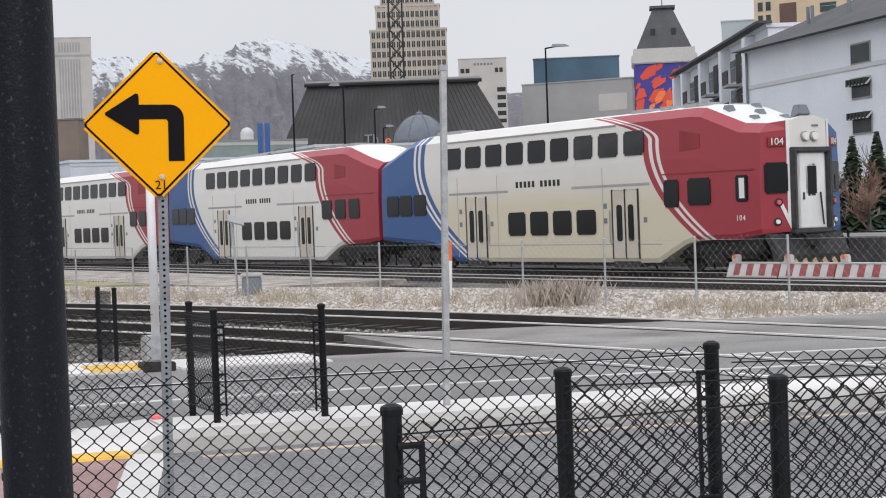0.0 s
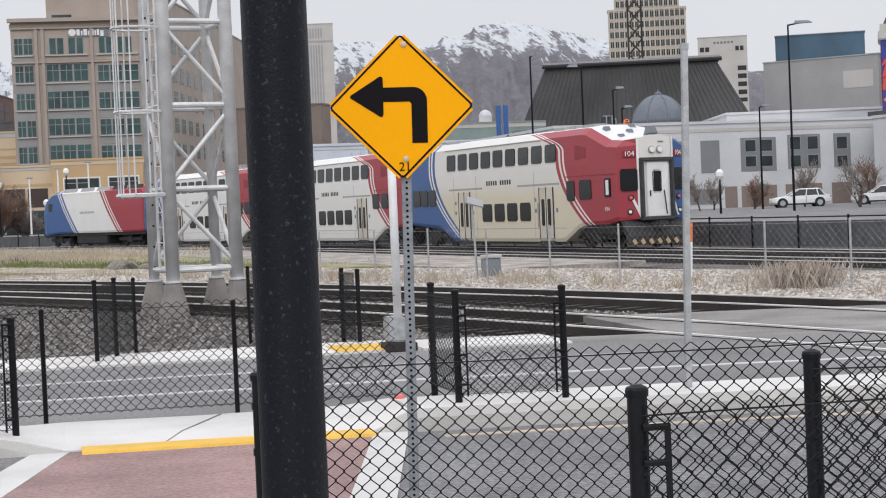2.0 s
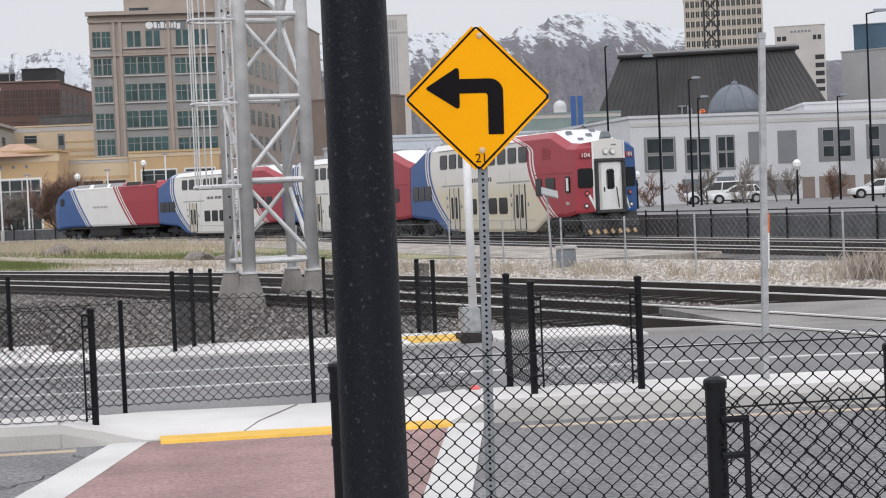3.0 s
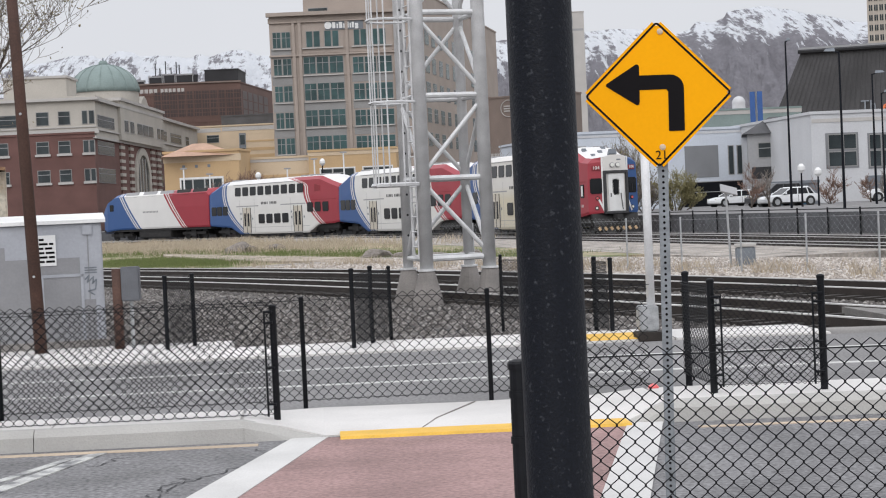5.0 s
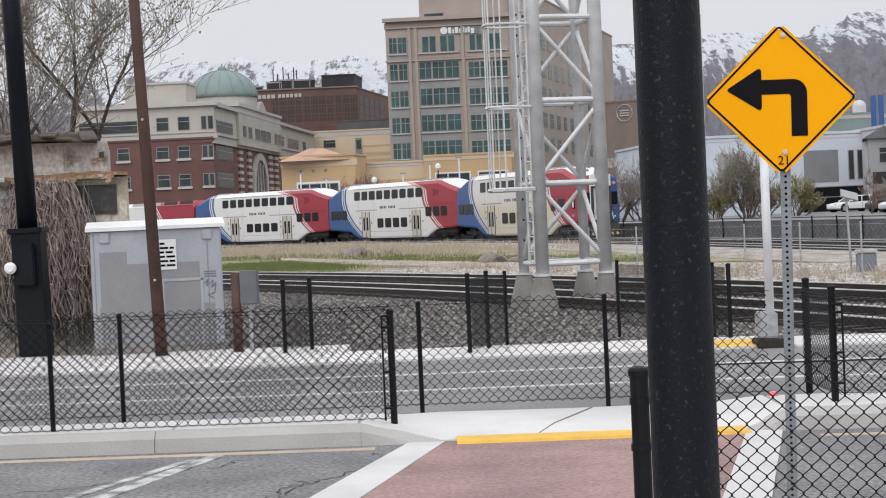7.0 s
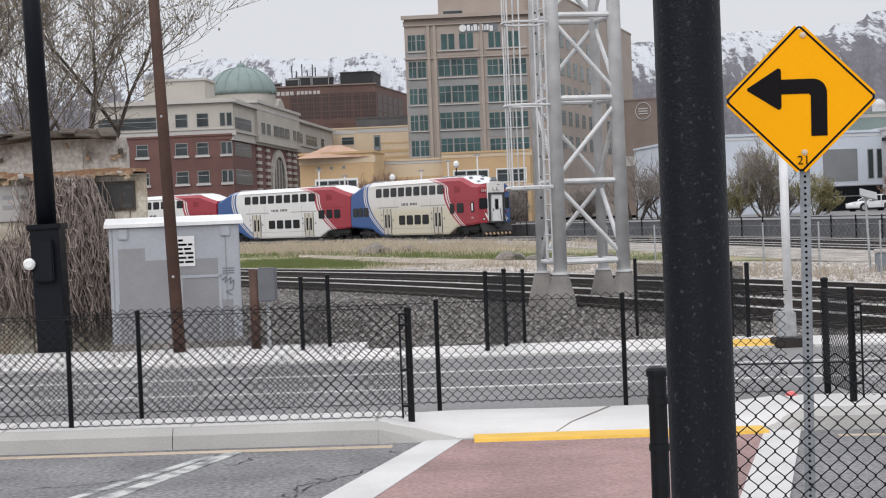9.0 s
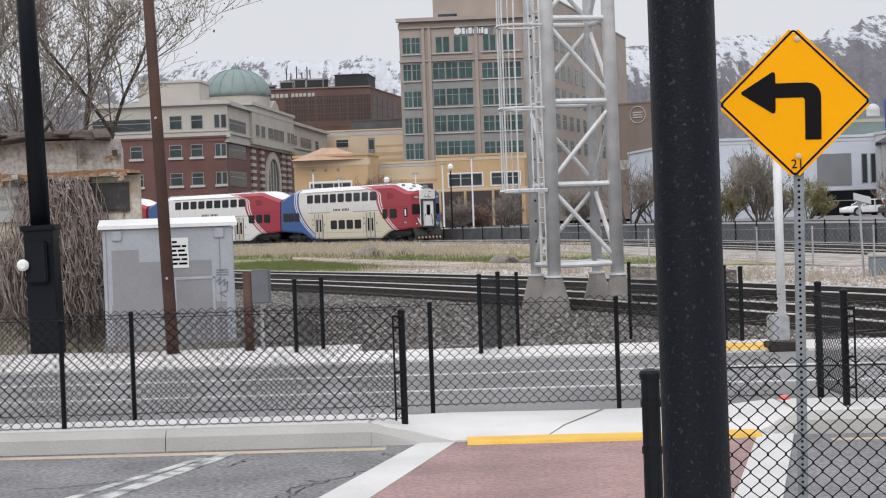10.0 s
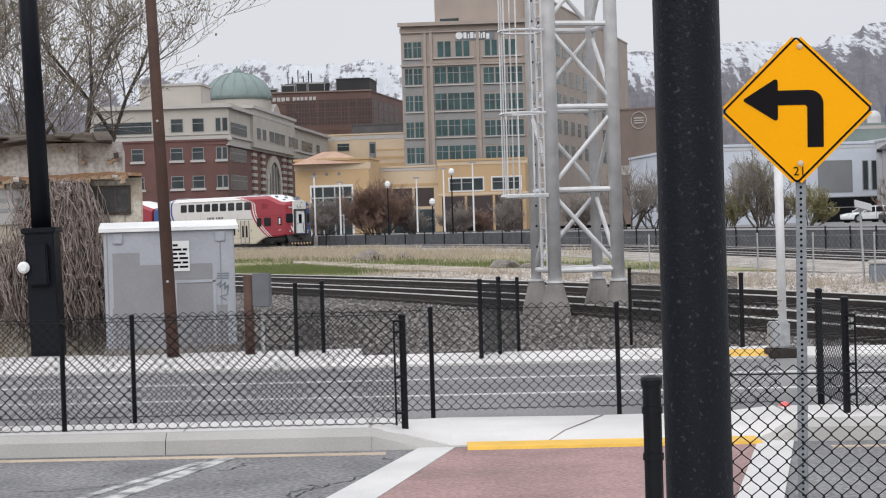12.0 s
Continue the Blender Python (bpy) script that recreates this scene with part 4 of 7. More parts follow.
def locomotive():
    ob = thing("locomotive", Matrix(), "streamlined blue, white and red diesel locomotive", "locomotive", "train cars")
    liv = livery("locomotive_paint", dict(face=-50.0, blue=3.0, red=-3.2, curve=-0.05, sweep=0.0, white=(0.70, 0.69, 0.67), lower=(0.70, 0.69, 0.67), lower_mix=0.0, roof=9.0))
    rings = [ring_at(-8.4, 1.05, 4.15, 1.45, 1.3, 0.9), ring_at(-8.1, 1.05, 4.45, 1.48, 1.3, 1.0), ring_at(4.9, 1.05, 4.45, 1.48, 1.3, 1.0), ring_at(6.1, 1.0, 4.35, 1.48, 1.3, 0.95),
             ring_at(7.2, 0.9, 3.9, 1.46, 1.3, 0.85), ring_at(8.0, 0.8, 3.2, 1.3, 1.2, 0.7), ring_at(8.45, 0.7, 2.75, 0.95, 0.9, 0.5)]
    part("body", loft(B(), rings), liv, ob)
    part("frame", box(B(), -8.4, 8.0, -1.35, 1.35, 0.85, 1.06), M["train_under"], ob)
    part("fuel_tank", box(B(), -2.5, 2.5, -1.3, 1.3, 0.2, 0.9), M["train_under"], ob, bevel=0.08)
    for x in (-5.6, 5.6):
        bogie(ob, x)
    for k, x in enumerate((-7.0, -4.6, -2.1, 0.5, 3.3)):
        for s in (-1, 1):
            part("roof_grille", loft(B(), [[(x - 1.0, s * 1.39, 3.95), (x + 1.0, s * 1.39, 3.95), (x + 1.0, s * 1.12, 4.40), (x - 1.0, s * 1.12, 4.40)], [(x - 1.0, s * 1.44, 3.97), (x + 1.0, s * 1.44, 3.97), (x + 1.0, s * 1.17, 4.43), (x - 1.0, s * 1.17, 4.43)]]), M["mid_grey"] if k > 1 else M["train_under"], ob)
    for s in (-1, 1):
        part("cab_window", box(B(), 6.1, 6.8, s * 1.43 - 0.05, s * 1.43 + 0.06, 2.75, 3.4), M["glass_dark"], ob, bevel=0.04)
        for k in range(11):
            part("name_bar", box(B(), 1.4 - 0.22 * k - 0.07, 1.4 - 0.22 * k + 0.07, s * 1.482 - 0.006, s * 1.482 + 0.006, 2.5, 2.66), M["mid_grey"], ob)
    part("windscreen", loft(B(), [[(7.24, -0.95, 3.86), (7.24, 0.95, 3.86), (7.20, 0.95, 3.84), (7.20, -0.95, 3.84)], [(8.02, -0.8, 3.22), (8.02, 0.8, 3.22), (7.96, 0.8, 3.18), (7.96, -0.8, 3.18)]]), M["glass_dark"], ob)
    return ob


train = [(coach(True), 10.62, 8.0), (coach(), 31.85, 8.0), (coach(), 53.1, 8.0), (locomotive(), 72.25, 5.6)]
# ---- foreground ----
def turn_sign():
    ob = thing("road_sign", pose(1.538, 7.42, 0.15, 0, 1.0, -11), "yellow diamond left-turn sign on a perforated steel post", "road sign")
    zc, s = 2.088, 0.477
    bm = B()
    box(bm, -s / 2, s / 2, -0.002, 0.002, -s / 2, s / 2)
    ed = [e for e in bm.edges if abs(e.verts[0].co.y - e.verts[1].co.y) > 0.001]
    bmesh.ops.bevel(bm, geom=ed, offset=0.026, segments=6, affect="EDGES")
    panel = part("panel", bm, M["sign_yellow"], ob, m=pose(-0.015, -0.032, zc, 0, 45, 0))
    # border line
    bm = B()
    r, w = s / 2 - 0.0105, 0.009
    pts_o, pts_i = [], []
    for cx, cz, a0 in ((1, 1, 0), (-1, 1, 90), (-1, -1, 180), (1, -1, 270)):
        for k in range(6):
            a = radians(a0 + 18 * k)
            rr = 0.018
            pts_o.append((cx * (r - rr) + rr * math.cos(a), -0.0035, cz * (r - rr) + rr * math.sin(a)))
            pts_i.append((cx * (r - rr) + (rr - w) * math.cos(a), -0.0035, cz * (r - rr) + (rr - w) * math.sin(a)))
    vo, vi = [bm.verts.new(p) for p in pts_o], [bm.verts.new(p) for p in pts_i]
    for i in range(len(vo)):
        j = (i + 1) % len(vo)
        bm.faces.new((vo[i], vo[j], vi[j], vi[i]))
    part("border", bm, M["sign_black"], panel)
    # arrow: up the shaft, round the corner, then left to the head, whose barbs end round
    bm = B()
    shaft = [(0.114, -0.162), (0.114, 0.02)]
    shaft += [(0.054 + 0.06 * math.cos(radians(a)), 0.026 + 0.06 * math.sin(radians(a))) for a in range(0, 91, 15)]
    shaft += [(-0.08, 0.086), (-0.08, 0.022), (0.037, 0.022), (0.045, 0.012), (0.045, -0.162)]
    head = [(-0.08, 0.122), (-0.083, 0.133), (-0.094, 0.135), (-0.226, 0.052), (-0.226, 0.042), (-0.094, -0.044), (-0.083, -0.042), (-0.08, -0.031)]
    for out in (shaft, head):
        f = bm.faces.new([bm.verts.new((x - 0.015, -0.0365, zc + z)) for x, z in out])
        f.normal_update()
        bmesh.ops.triangulate(bm, faces=[f])
    part("arrow", bm, M["sign_black"], ob)
    lettering("21", pose(-0.005, -0.036, zc - 0.268, 90, 0, 0), ob, 0.055, M["sign_black"], "sign_number", 0.001)
    for z in (0.276, -0.232):
        bolt = part("bolt", spin(B(), [(0.014, 0), (0.013, 0.006), (0.006, 0.011)], 12), M["ochre_pale"], ob, m=pose(0, -0.034, zc + z, 90, 0, 0))
    post = B()
    half = 0.0222
    box(post, -half, half, -half + 0.004, half - 0.004, -0.3, zc + 0.29)
    pst = part("post", post, M["post_steel"], ob, "perforated square steel post", bevel=0.003)
    hole = mesh_of("hole", spin(B(), [(0.0062, 0), (0.0060, 0.0012)], 10), M["sign_black"])
    for k in range(70):
        piece("hole", hole, pst, pose(0, -half + 0.0042, 0.05 + 0.0254 * k, 90, 0, 0))
    return ob


turn_sign()

pole = thing("lamp_post", pose(0.392, 2.73, 0.15), "tall black painted round street lamp post with bubbled paint", "lamp post")
part("base_plate", box(B(), -0.1, 0.125, -0.11, 0.11, -0.01, 0.02), M["black_paint"], pole, bevel=0.004)
part("shaft", tube(B(), (0.012, 0, -0.05), (0.0, 0, 6.2), 0.0545, 0.0505, 48, False), M["black_paint"], pole, smooth=True)

# crossing mast behind the sign
mast = thing("signal_mast", pose(4.15, 20.9, 0.02), "pale grey steel crossing mast on a bolted base", "mast")
part("shaft", tube(B(), (0, 0, 0.08), (0, 0, 2.72), 0.054, n=16), M["silver_paint"], mast, smooth=True)
part("base_plate", box(B(), -0.2, 0.2, -0.2, 0.2, -0.02, 0.09), M["rail_web"], mast, bevel=0.01)
part("junction_box", box(B(), -0.17, 0.07, -0.13, 0.13, 0.10, 0.42), M["galv"], mast, bevel=0.02)
# slim grey post standing on the right-hand island
gp = thing("steel_post", pose(5.22, 13.62, ISL, 0, 1.5, 0), "slim galvanised steel post", "post")
part("shaft", box(B(), -0.028, 0.028, -0.02, 0.02, -0.1, 2.88), M["galv"], gp, bevel=0.004)
part("cap", box(B(), -0.032, 0.032, -0.024, 0.024, 2.88, 2.93), M["galv"], gp)


def lattice_tower():
    ob = thing("lattice_tower", pose(2.68, 34.4, -0.1, 0, 0, 13), "silver painted lattice tower on four concrete footings", "tower")
    w, top = 0.66, 15.0
    legs = [(-w, -w), (w, -w), (w, w), (-w, w)]
    for i, (x, y) in enumerate(legs):
        r = 0.135 if i < 2 else 0.105
        part("leg", tube(B(), (x, y, 0.55), (x * 0.93, y * 0.93, top), r, n=18), M["silver_paint"], ob, smooth=True)
        part("footing", spin(B(), [(0.32, -0.2), (0.29, 0.10), (0.165, 0.58), (0.15, 0.62)], 16, x, y), M["old_concrete"], ob)
        part("flange", spin(B(), [(0.18, 0.61), (0.18, 0.65)], 16, x, y), M["silver_paint"], ob)
    hole = mesh_of("step_hole", spin(B(), [(0.026, 0), (0.024, 0.006)], 8), M["black_panel"])
    for k in range(34):
        f = (0.6 + 0.42 * k) / top
        piece("step_hole", hole, ob, pose(-w * (1 - 0.07 * f), w * (1 - 0.07 * f) - 0.104, 0.9 + 0.42 * k, 90, 0, 0))
    zs = [0.85, 2.45, 4.10, 5.75, 7.4, 9.05, 10.7, 12.35, 14.0]
    for i in range(4):
        (ax, ay), (bx, by) = legs[i], legs[(i + 1) % 4]
        for k, z in enumerate(zs):
            part("crossbar", tube(B(), (ax, ay, z), (bx, by, z), 0.055, n=8), M["silver_paint"], ob)
            if k + 1 < len(zs):
                zn = zs[k + 1]
                p, q = ((ax, ay), (bx, by)) if (k + i) % 2 else ((bx, by), (ax, ay))
                part("brace", tube(B(), (*p, z + 0.08), (*q, zn - 0.08), 0.045, n=8), M["silver_paint"], ob)
    # caged ladder on the outer side
    lx = -w - 0.62
    for y in (-w + 0.05, -w + 0.45):
        part("ladder_rail", tube(B(), (lx + 0.5, y, 0.9), (lx + 0.5, y, top), 0.03, n=6), M["silver_paint"], ob)
    for k in range(46):
        part("rung", tube(B(), (lx + 0.5, -w + 0.05, 1.1 + 0.3 * k), (lx + 0.5, -w + 0.45, 1.1 + 0.3 * k), 0.014, n=5), M["silver_paint"], ob)
    for x, y in ((lx - 0.3, -w - 0.05), (lx - 0.1, -w - 0.2), (lx + 0.2, -w - 0.2), (lx - 0.3, -w + 0.3), (lx + 0.0, -w + 0.6), (lx - 0.2, -w + 0.5)):
        part("cage_bar", tube(B(), (x, y, 2.3), (x, y, top), 0.016, n=5), M["silver_paint"], ob)
    for k in range(8):
        z = 2.35 + 1.63 * k
        ring = [(lx + 0.5, -w - 0.1), (lx + 0.2, -w - 0.2), (lx - 0.1, -w - 0.2), (lx - 0.32, -w - 0.05), (lx - 0.32, -w + 0.3), (lx - 0.2, -w + 0.5), (lx, -w + 0.6), (lx + 0.5, -w + 0.55)]
        for p, q in zip(ring, ring[1:]):
            part("cage_hoop", tube(B(), (*p, z), (*q, z), 0.028 if k else 0.045, n=5), M["silver_paint"], ob)
    return ob


lattice_tower()


def relay_hut():
    ob = thing("relay_hut", pose(-4.03, 24.9, 0.08, 0, 0, 9), "grey painted metal relay hut with patched paint and white eaves", "equipment hut")
    w, d, h = 0.92, 0.75, 1.70
    part("body", box(B(), -w, w, -d, d, 0.0, h), M["hut_grey"], ob, bevel=0.015)
    part("roof", loft(B(), [[(x, -d - 0.06, h), (x, d + 0.06, h), (x, d + 0.06, h + 0.05), (x, 0, h + 0.14), (x, -d - 0.06, h + 0.05)] for x in (-w - 0.06, w + 0.06)]), M["white_paint"], ob, "white sheet roof")
    part("plinth", box(B(), -w - 0.03, w + 0.03, -d - 0.03, d + 0.03, -0.1, 0.05), M["old_concrete"], ob)
    for x0, x1, z0, z1 in ((-0.80, -0.42, 0.6, 1.40), (-0.42, 0.60, 0.5, 1.22), (-0.82, 0.8, 0.04, 0.62)):
        part("paint_patch", box(B(), x0, x1, -d - 0.004 - z0 * 0.002, -d + 0.01, z0, z1), M["hut_patch"], ob)
    part("door", box(B(), 0.05, 0.62, -d - 0.012, -d + 0.01, 0.03, 0.95), M["hut_patch"], ob)
    part("door_edge", box(B(), 0.06, 0.09, -d - 0.02, -d, 0.03, 0.95), M["hut_grey"], ob)
    plate = part("notice", box(B(), 0.02, 0.28, -d - 0.02, -d, 1.12, 1.55), M["white_paint"], ob, "white notice with black lines")
    for k, words in enumerate((((0.05, 0.12),), ((0.05, 0.17), (0.19, 0.25)), ((0.04, 0.11), (0.13, 0.23)), ((0.04, 0.12), (0.14, 0.26)), ((0.04, 0.16), (0.18, 0.26)), ((0.04, 0.12), (0.14, 0.26)))):
        for a, b in words:
            part("notice_bar", box(B(), a, b, -d - 0.024, -d - 0.018, 1.475 - 0.062 * k, 1.505 - 0.062 * k), M["sign_black"], plate)
    part("door_frame", box(B(), 0.60, 0.64, -d - 0.022, -d, 0.03, 0.98), M["hut_grey"], ob)
    part("door_frame", box(B(), 0.05, 0.64, -d - 0.022, -d, 0.95, 0.99), M["hut_grey"], ob)
    for x in (-w + 0.05, w - 0.2):
        part("panel_seam", box(B(), x - 0.008, x + 0.008, -d - 0.006, -d, 0.05, h - 0.02), M["hut_patch"], ob)
    for x in (-0.72, 0.72):
        part("lifting_lug", box(B(), x - 0.07, x + 0.07, -d - 0.03, -d + 0.01, h - 0.17, h - 0.02), M["hut_grey"], ob, bevel=0.01)
    # a scrawl of black paint under three small label lines
    for k in range(3):
        part("label_bar", box(B(), 0.66, 0.83, -d - 0.007, -d, 1.06 - 0.035 * k, 1.075 - 0.035 * k), M["box_grey"], ob)
    scrawl = [(0.66, 0.90), (0.72, 0.96), (0.69, 0.86), (0.78, 0.94), (0.76, 0.84), (0.82, 0.90), (0.80, 0.76), (0.70, 0.74), (0.79, 0.68)]
    for (xa, za), (xb, zb) in zip(scrawl, scrawl[1:]):
        part("paint_stroke", tube(B(), (xa, -d - 0.004, za), (xb, -d - 0.004, zb), 0.009, n=5), M["box_grey"], ob)
    return ob


relay_hut()
bp = thing("utility_pole", pose(-3.80, 23.5, 0.1, 0, -1.8, 0), "rust-brown leaning steel pole", "pole")
part("shaft", tube(B(), (0, 0, -0.2), (0, 0, 8.0), 0.088, 0.066, 20), M["brown_pole"], bp, smooth=True)
for z in (0.98, 3.2):
    part("bolt", spin(B(), [(0.02, 0), (0.015, 0.012)], 8), M["galv"], bp, m=pose(0, -0.087, z, 90, 0, 0))
st = thing("bollard", pose(-2.74, 23.6, 0.1), "short rusty brown steel post", "post")
part("shaft", tube(B(), (0, 0, -0.1), (0, 0, 1.03), 0.068, n=16), M["brown_pole"], st, smooth=True)
jb = thing("junction_cabinet", pose(-2.56, 23.65, 0.1), "small grey electrical box on a thin post", "electrical box")
part("cabinet", box(B(), -0.13, 0.13, -0.1, 0.1, 0.58, 1.05), M["cabinet_grey"], jb, bevel=0.015)
part("stand", tube(B(), (0, 0, -0.1), (0, 0, 0.6), 0.025, n=8), M["galv"], jb)

bl = thing("black_light_pole", pose(-5.78, 24.6, 0.1, 0, -1.5, 0), "black square street pole with a meter box and a white lamp", "lamp post")
part("base", box(B(), -0.21, 0.21, -0.21, 0.21, -0.1, 1.72), M["black_paint"], bl, bevel=0.012)
part("collar", box(B(), -0.25, 0.25, -0.25, 0.25, 1.70, 1.78), M["black_paint"], bl, bevel=0.015)
part("shaft", tube(B(), (0, 0, 1.7), (0, 0, 8.0), 0.145, 0.12, 20), M["black_paint"], bl, smooth=True)
part("meter_box", box(B(), -0.17, 0.13, -0.33, -0.2, 0.95, 1.55), M["black_paint"], bl, bevel=0.02)
part("lamp_globe", spin(B(), [(0.05, 0), (0.085, 0.03), (0.085, 0.07), (0.05, 0.11)], 16), M["white_paint"], bl, m=pose(-0.2, -0.33, 1.22, 90, 0, 0))
# ---- distance: buildings ----
def block(name, label, a, b, depth, z0, z1, m, grids, roof=True):
    """A building whose front runs from a to b on the plan; grids of (columns, rows, material) set windows and bands on that front."""
    length, ang = math.hypot(b[0] - a[0], b[1] - a[1]), math.atan2(b[1] - a[1], b[0] - a[0])
    ob = thing(name, pose(a[0], a[1], 0, 0, 0, math.degrees(ang)), label, "building")
    part("wall", box(B(), 0, length, 0, depth, z0, z1), M[m], ob)
    if roof:
        part("parapet", box(B(), -0.12, length + 0.12, -0.12, depth, z1, z1 + 0.25), M[m], ob)
    for cols, rows, g in grids:
        glass = g.startswith("glass")
        for u0, u1 in cols:
            for w0, w1 in rows:
                if glass:
                    w = part("window", box(B(), u0 - 0.08, u1 + 0.08, -0.05, 0.3, w0 - 0.08, w1 + 0.08), M["grey_spandrel"], ob)
                    part("pane", box(B(), u0, u1, -0.07, 0.2, w0, w1), M[g], w)
                    if u1 - u0 > 1.0 and w1 - w0 > 1.2:
                        part("glazing_bar", box(B(), u0, u1, -0.10, 0.0, w0 + (w1 - w0) * 0.62, w0 + (w1 - w0) * 0.62 + 0.07), M["mid_grey"], w)
                else:
                    part("panel", box(B(), u0, u1, -0.045, 0.2, w0, w1), M[g], ob)
    return ob


tower_block = block("office_building", "tan precast office block with teal windows", (-5.57, 255.95), (15.78, 254.52), 12, -0.50, 31.38, "tan_stone", [([(0.5, 1.61), (1.86, 3.06)], [(26.56, 28.85), (22.48, 24.86), (18.49, 20.78), (14.49, 16.79), (10.58, 12.96)], "glass_teal"), ([(4.97, 6.68), (6.93, 8.63), (8.89, 10.84)], [(22.54, 25.0), (18.56, 21.02), (14.65, 17.03), (10.83, 13.12)], "glass_teal"), ([(12.37, 13.9), (14.15, 15.77), (16.02, 18.14)], [(22.26, 24.71), (18.28, 20.73), (14.38, 16.75), (10.56, 12.85)], "glass_teal"), ([(5.53, 6.39), (6.64, 7.49), (8.26, 9.19), (9.45, 10.3), (12.67, 13.44), (13.69, 14.46), (15.39, 16.15), (16.49, 17.34)], [(26.53, 28.82)], "glass_teal"), ([(0.17, 3.16)], [(25.0, 26.45), (20.93, 22.37), (16.93, 18.38), (13.11, 14.38)], "grey_spandrel"), ([(4.74, 10.95), (12.14, 18.24)], [(21.02, 22.38), (17.03, 18.39), (13.13, 14.49)], "grey_spandrel"), ([(-0.15, 21.67)], [(30.49, 31.0)], "tan_stone"), ([(4.8, 21.59)], [(25.56, 25.9)], "tan_stone"), ])
for u0, u1, z0, z1 in ((9.5, 9.95, 29.15, 30.05), (10.15, 10.35, 29.15, 29.8), (10.5, 11.0, 29.15, 30.05), (11.15, 11.6, 29.15, 29.8), (11.75, 11.95, 29.15, 30.05), (12.1, 12.3, 29.15, 29.85), (12.42, 12.75, 29.15, 30.0), (12.9, 13.4, 28.98, 29.8)):
    part("sign_bar", box(B(), u0, u1, -0.2, -0.1, z0, z1), M["white_paint"], tower_block)
part("sign_disc", tube(B(), (8.85, -0.2, 29.6), (8.85, -0.08, 29.6), 0.55, n=20), M["white_paint"], tower_block)
block("office_tower_top", "tan set-back upper storeys of the office block", (-0.35, 258.01), (16.53, 256.48), 10, 31.19, 37.34, "tan_stone", [([(0.79, 3.63)], [(31.66, 32.52)], "glass_grey")])
block("office_wing", "tan side wing of the office block with narrow windows", (16.12, 255.00), (36.54, 327.98), 3, -0.50, 34.89, "tan_stone", [([(2.71, 5.64), (7.35, 10.39), (12.6, 15.3), (18.06, 20.87), (23.74, 26.17), (29.65, 32.18), (37.91, 40.59), (46.66, 49.5), (54.74, 57.72)], [(27.01, 29.18), (22.68, 25.1), (18.81, 21.13), (14.95, 17.09), (11.27, 13.23)], "glass_teal")])
for z, hgt, out in ((31.2, 0.55, 0.9), (30.2, 0.22, 0.35), (25.2, 0.25, 0.3), (9.9, 0.3, 0.3)):
    part("cornice", box(B(), -0.4 * out, 21.4 + 0.3 * out, -out, 0.1, z, z + hgt), M["tan_stone"], tower_block)
for u in (3.35, 4.3, 11.35, 18.6):
    part("pilaster", box(B(), u, u + 0.45, -0.28, 0.1, -0.4, 30.2), M["tan_stone"], tower_block)
for u0, u1 in ((0.4, 3.15), (4.85, 10.95), (12.25, 18.25)):
    for z in (26.35, 22.3, 18.3, 14.4, 10.55):
        part("sill", box(B(), u0, u1, -0.3, 0.1, z - 0.12, z + 0.06), M["concrete_far"], tower_block)
for cols, zs in ((((1.05,), (2.46,)), (26.56, 22.48, 18.49, 14.49, 10.58)), (((5.83,), (7.78,), (9.87,), (13.14,), (14.96,), (17.08,)), (22.5, 18.5, 14.6, 10.75))):
    for (u,) in cols:
        for z in zs:
            part("mullion", box(B(), u - 0.04, u + 0.04, -0.11, 0.0, z, z + 2.35), M["grey_spandrel"], tower_block)
part("sign_board", box(B(), 8.4, 14.1, -0.12, -0.02, 28.95, 30.3), M["box_grey"], tower_block)
brick_house = block("brick_building", "red brick office building with grey stone upper storeys", (-45.25, 217.35), (-27.25, 216.30), 10, -0.50, 12.92, "brick", [([(5.76, 7.15), (10.8, 12.26), (13.57, 14.95), (16.69, 17.28), (17.49, 18.0)], [(10.61, 12.06), (7.01, 8.45)], "glass_grey"), ([(5.58, 7.26), (10.62, 12.37), (13.39, 15.06)], [(10.33, 10.54), (6.72, 6.94)], "grey_stone")])
block("stone_storey", "grey stone upper storey with square windows", (-45.12, 217.58), (-26.97, 216.54), 10, 12.93, 17.47, "grey_stone", [([(0.73, 8.2)], [(14.11, 15.55)], "glass_grey"), ([(10.77, 12.22), (13.54, 14.92), (16.52, 17.1), (17.39, 17.97)], [(14.21, 15.8)], "glass_grey"), ([(-0.05, 18.13)], [(13.07, 13.58), (17.18, 17.54)], "concrete_far")])
block("brick_wing", "red brick wing with an arched pavilion", (-27.26, 216.30), (-20.30, 299.32), 4, -0.50, 12.44, "brick", [([(2.01, 12.28), (46.23, 48.79), (50.35, 52.98), (56.76, 66.99), (71.78, 74.86)], [(10.44, 12.06), (6.79, 8.54)], "glass_grey")])
block("stone_wing", "grey stone upper storey of the wing", (-26.97, 216.54), (-19.88, 299.55), 4, 12.41, 17.30, "grey_stone", [([(1.05, 11.23), (16.29, 18.7), (20.34, 22.84), (25.38, 37.56), (44.86, 47.39), (48.93, 51.54), (55.28, 65.39), (70.13, 73.18)], [(13.9, 15.29)], "glass_grey")])
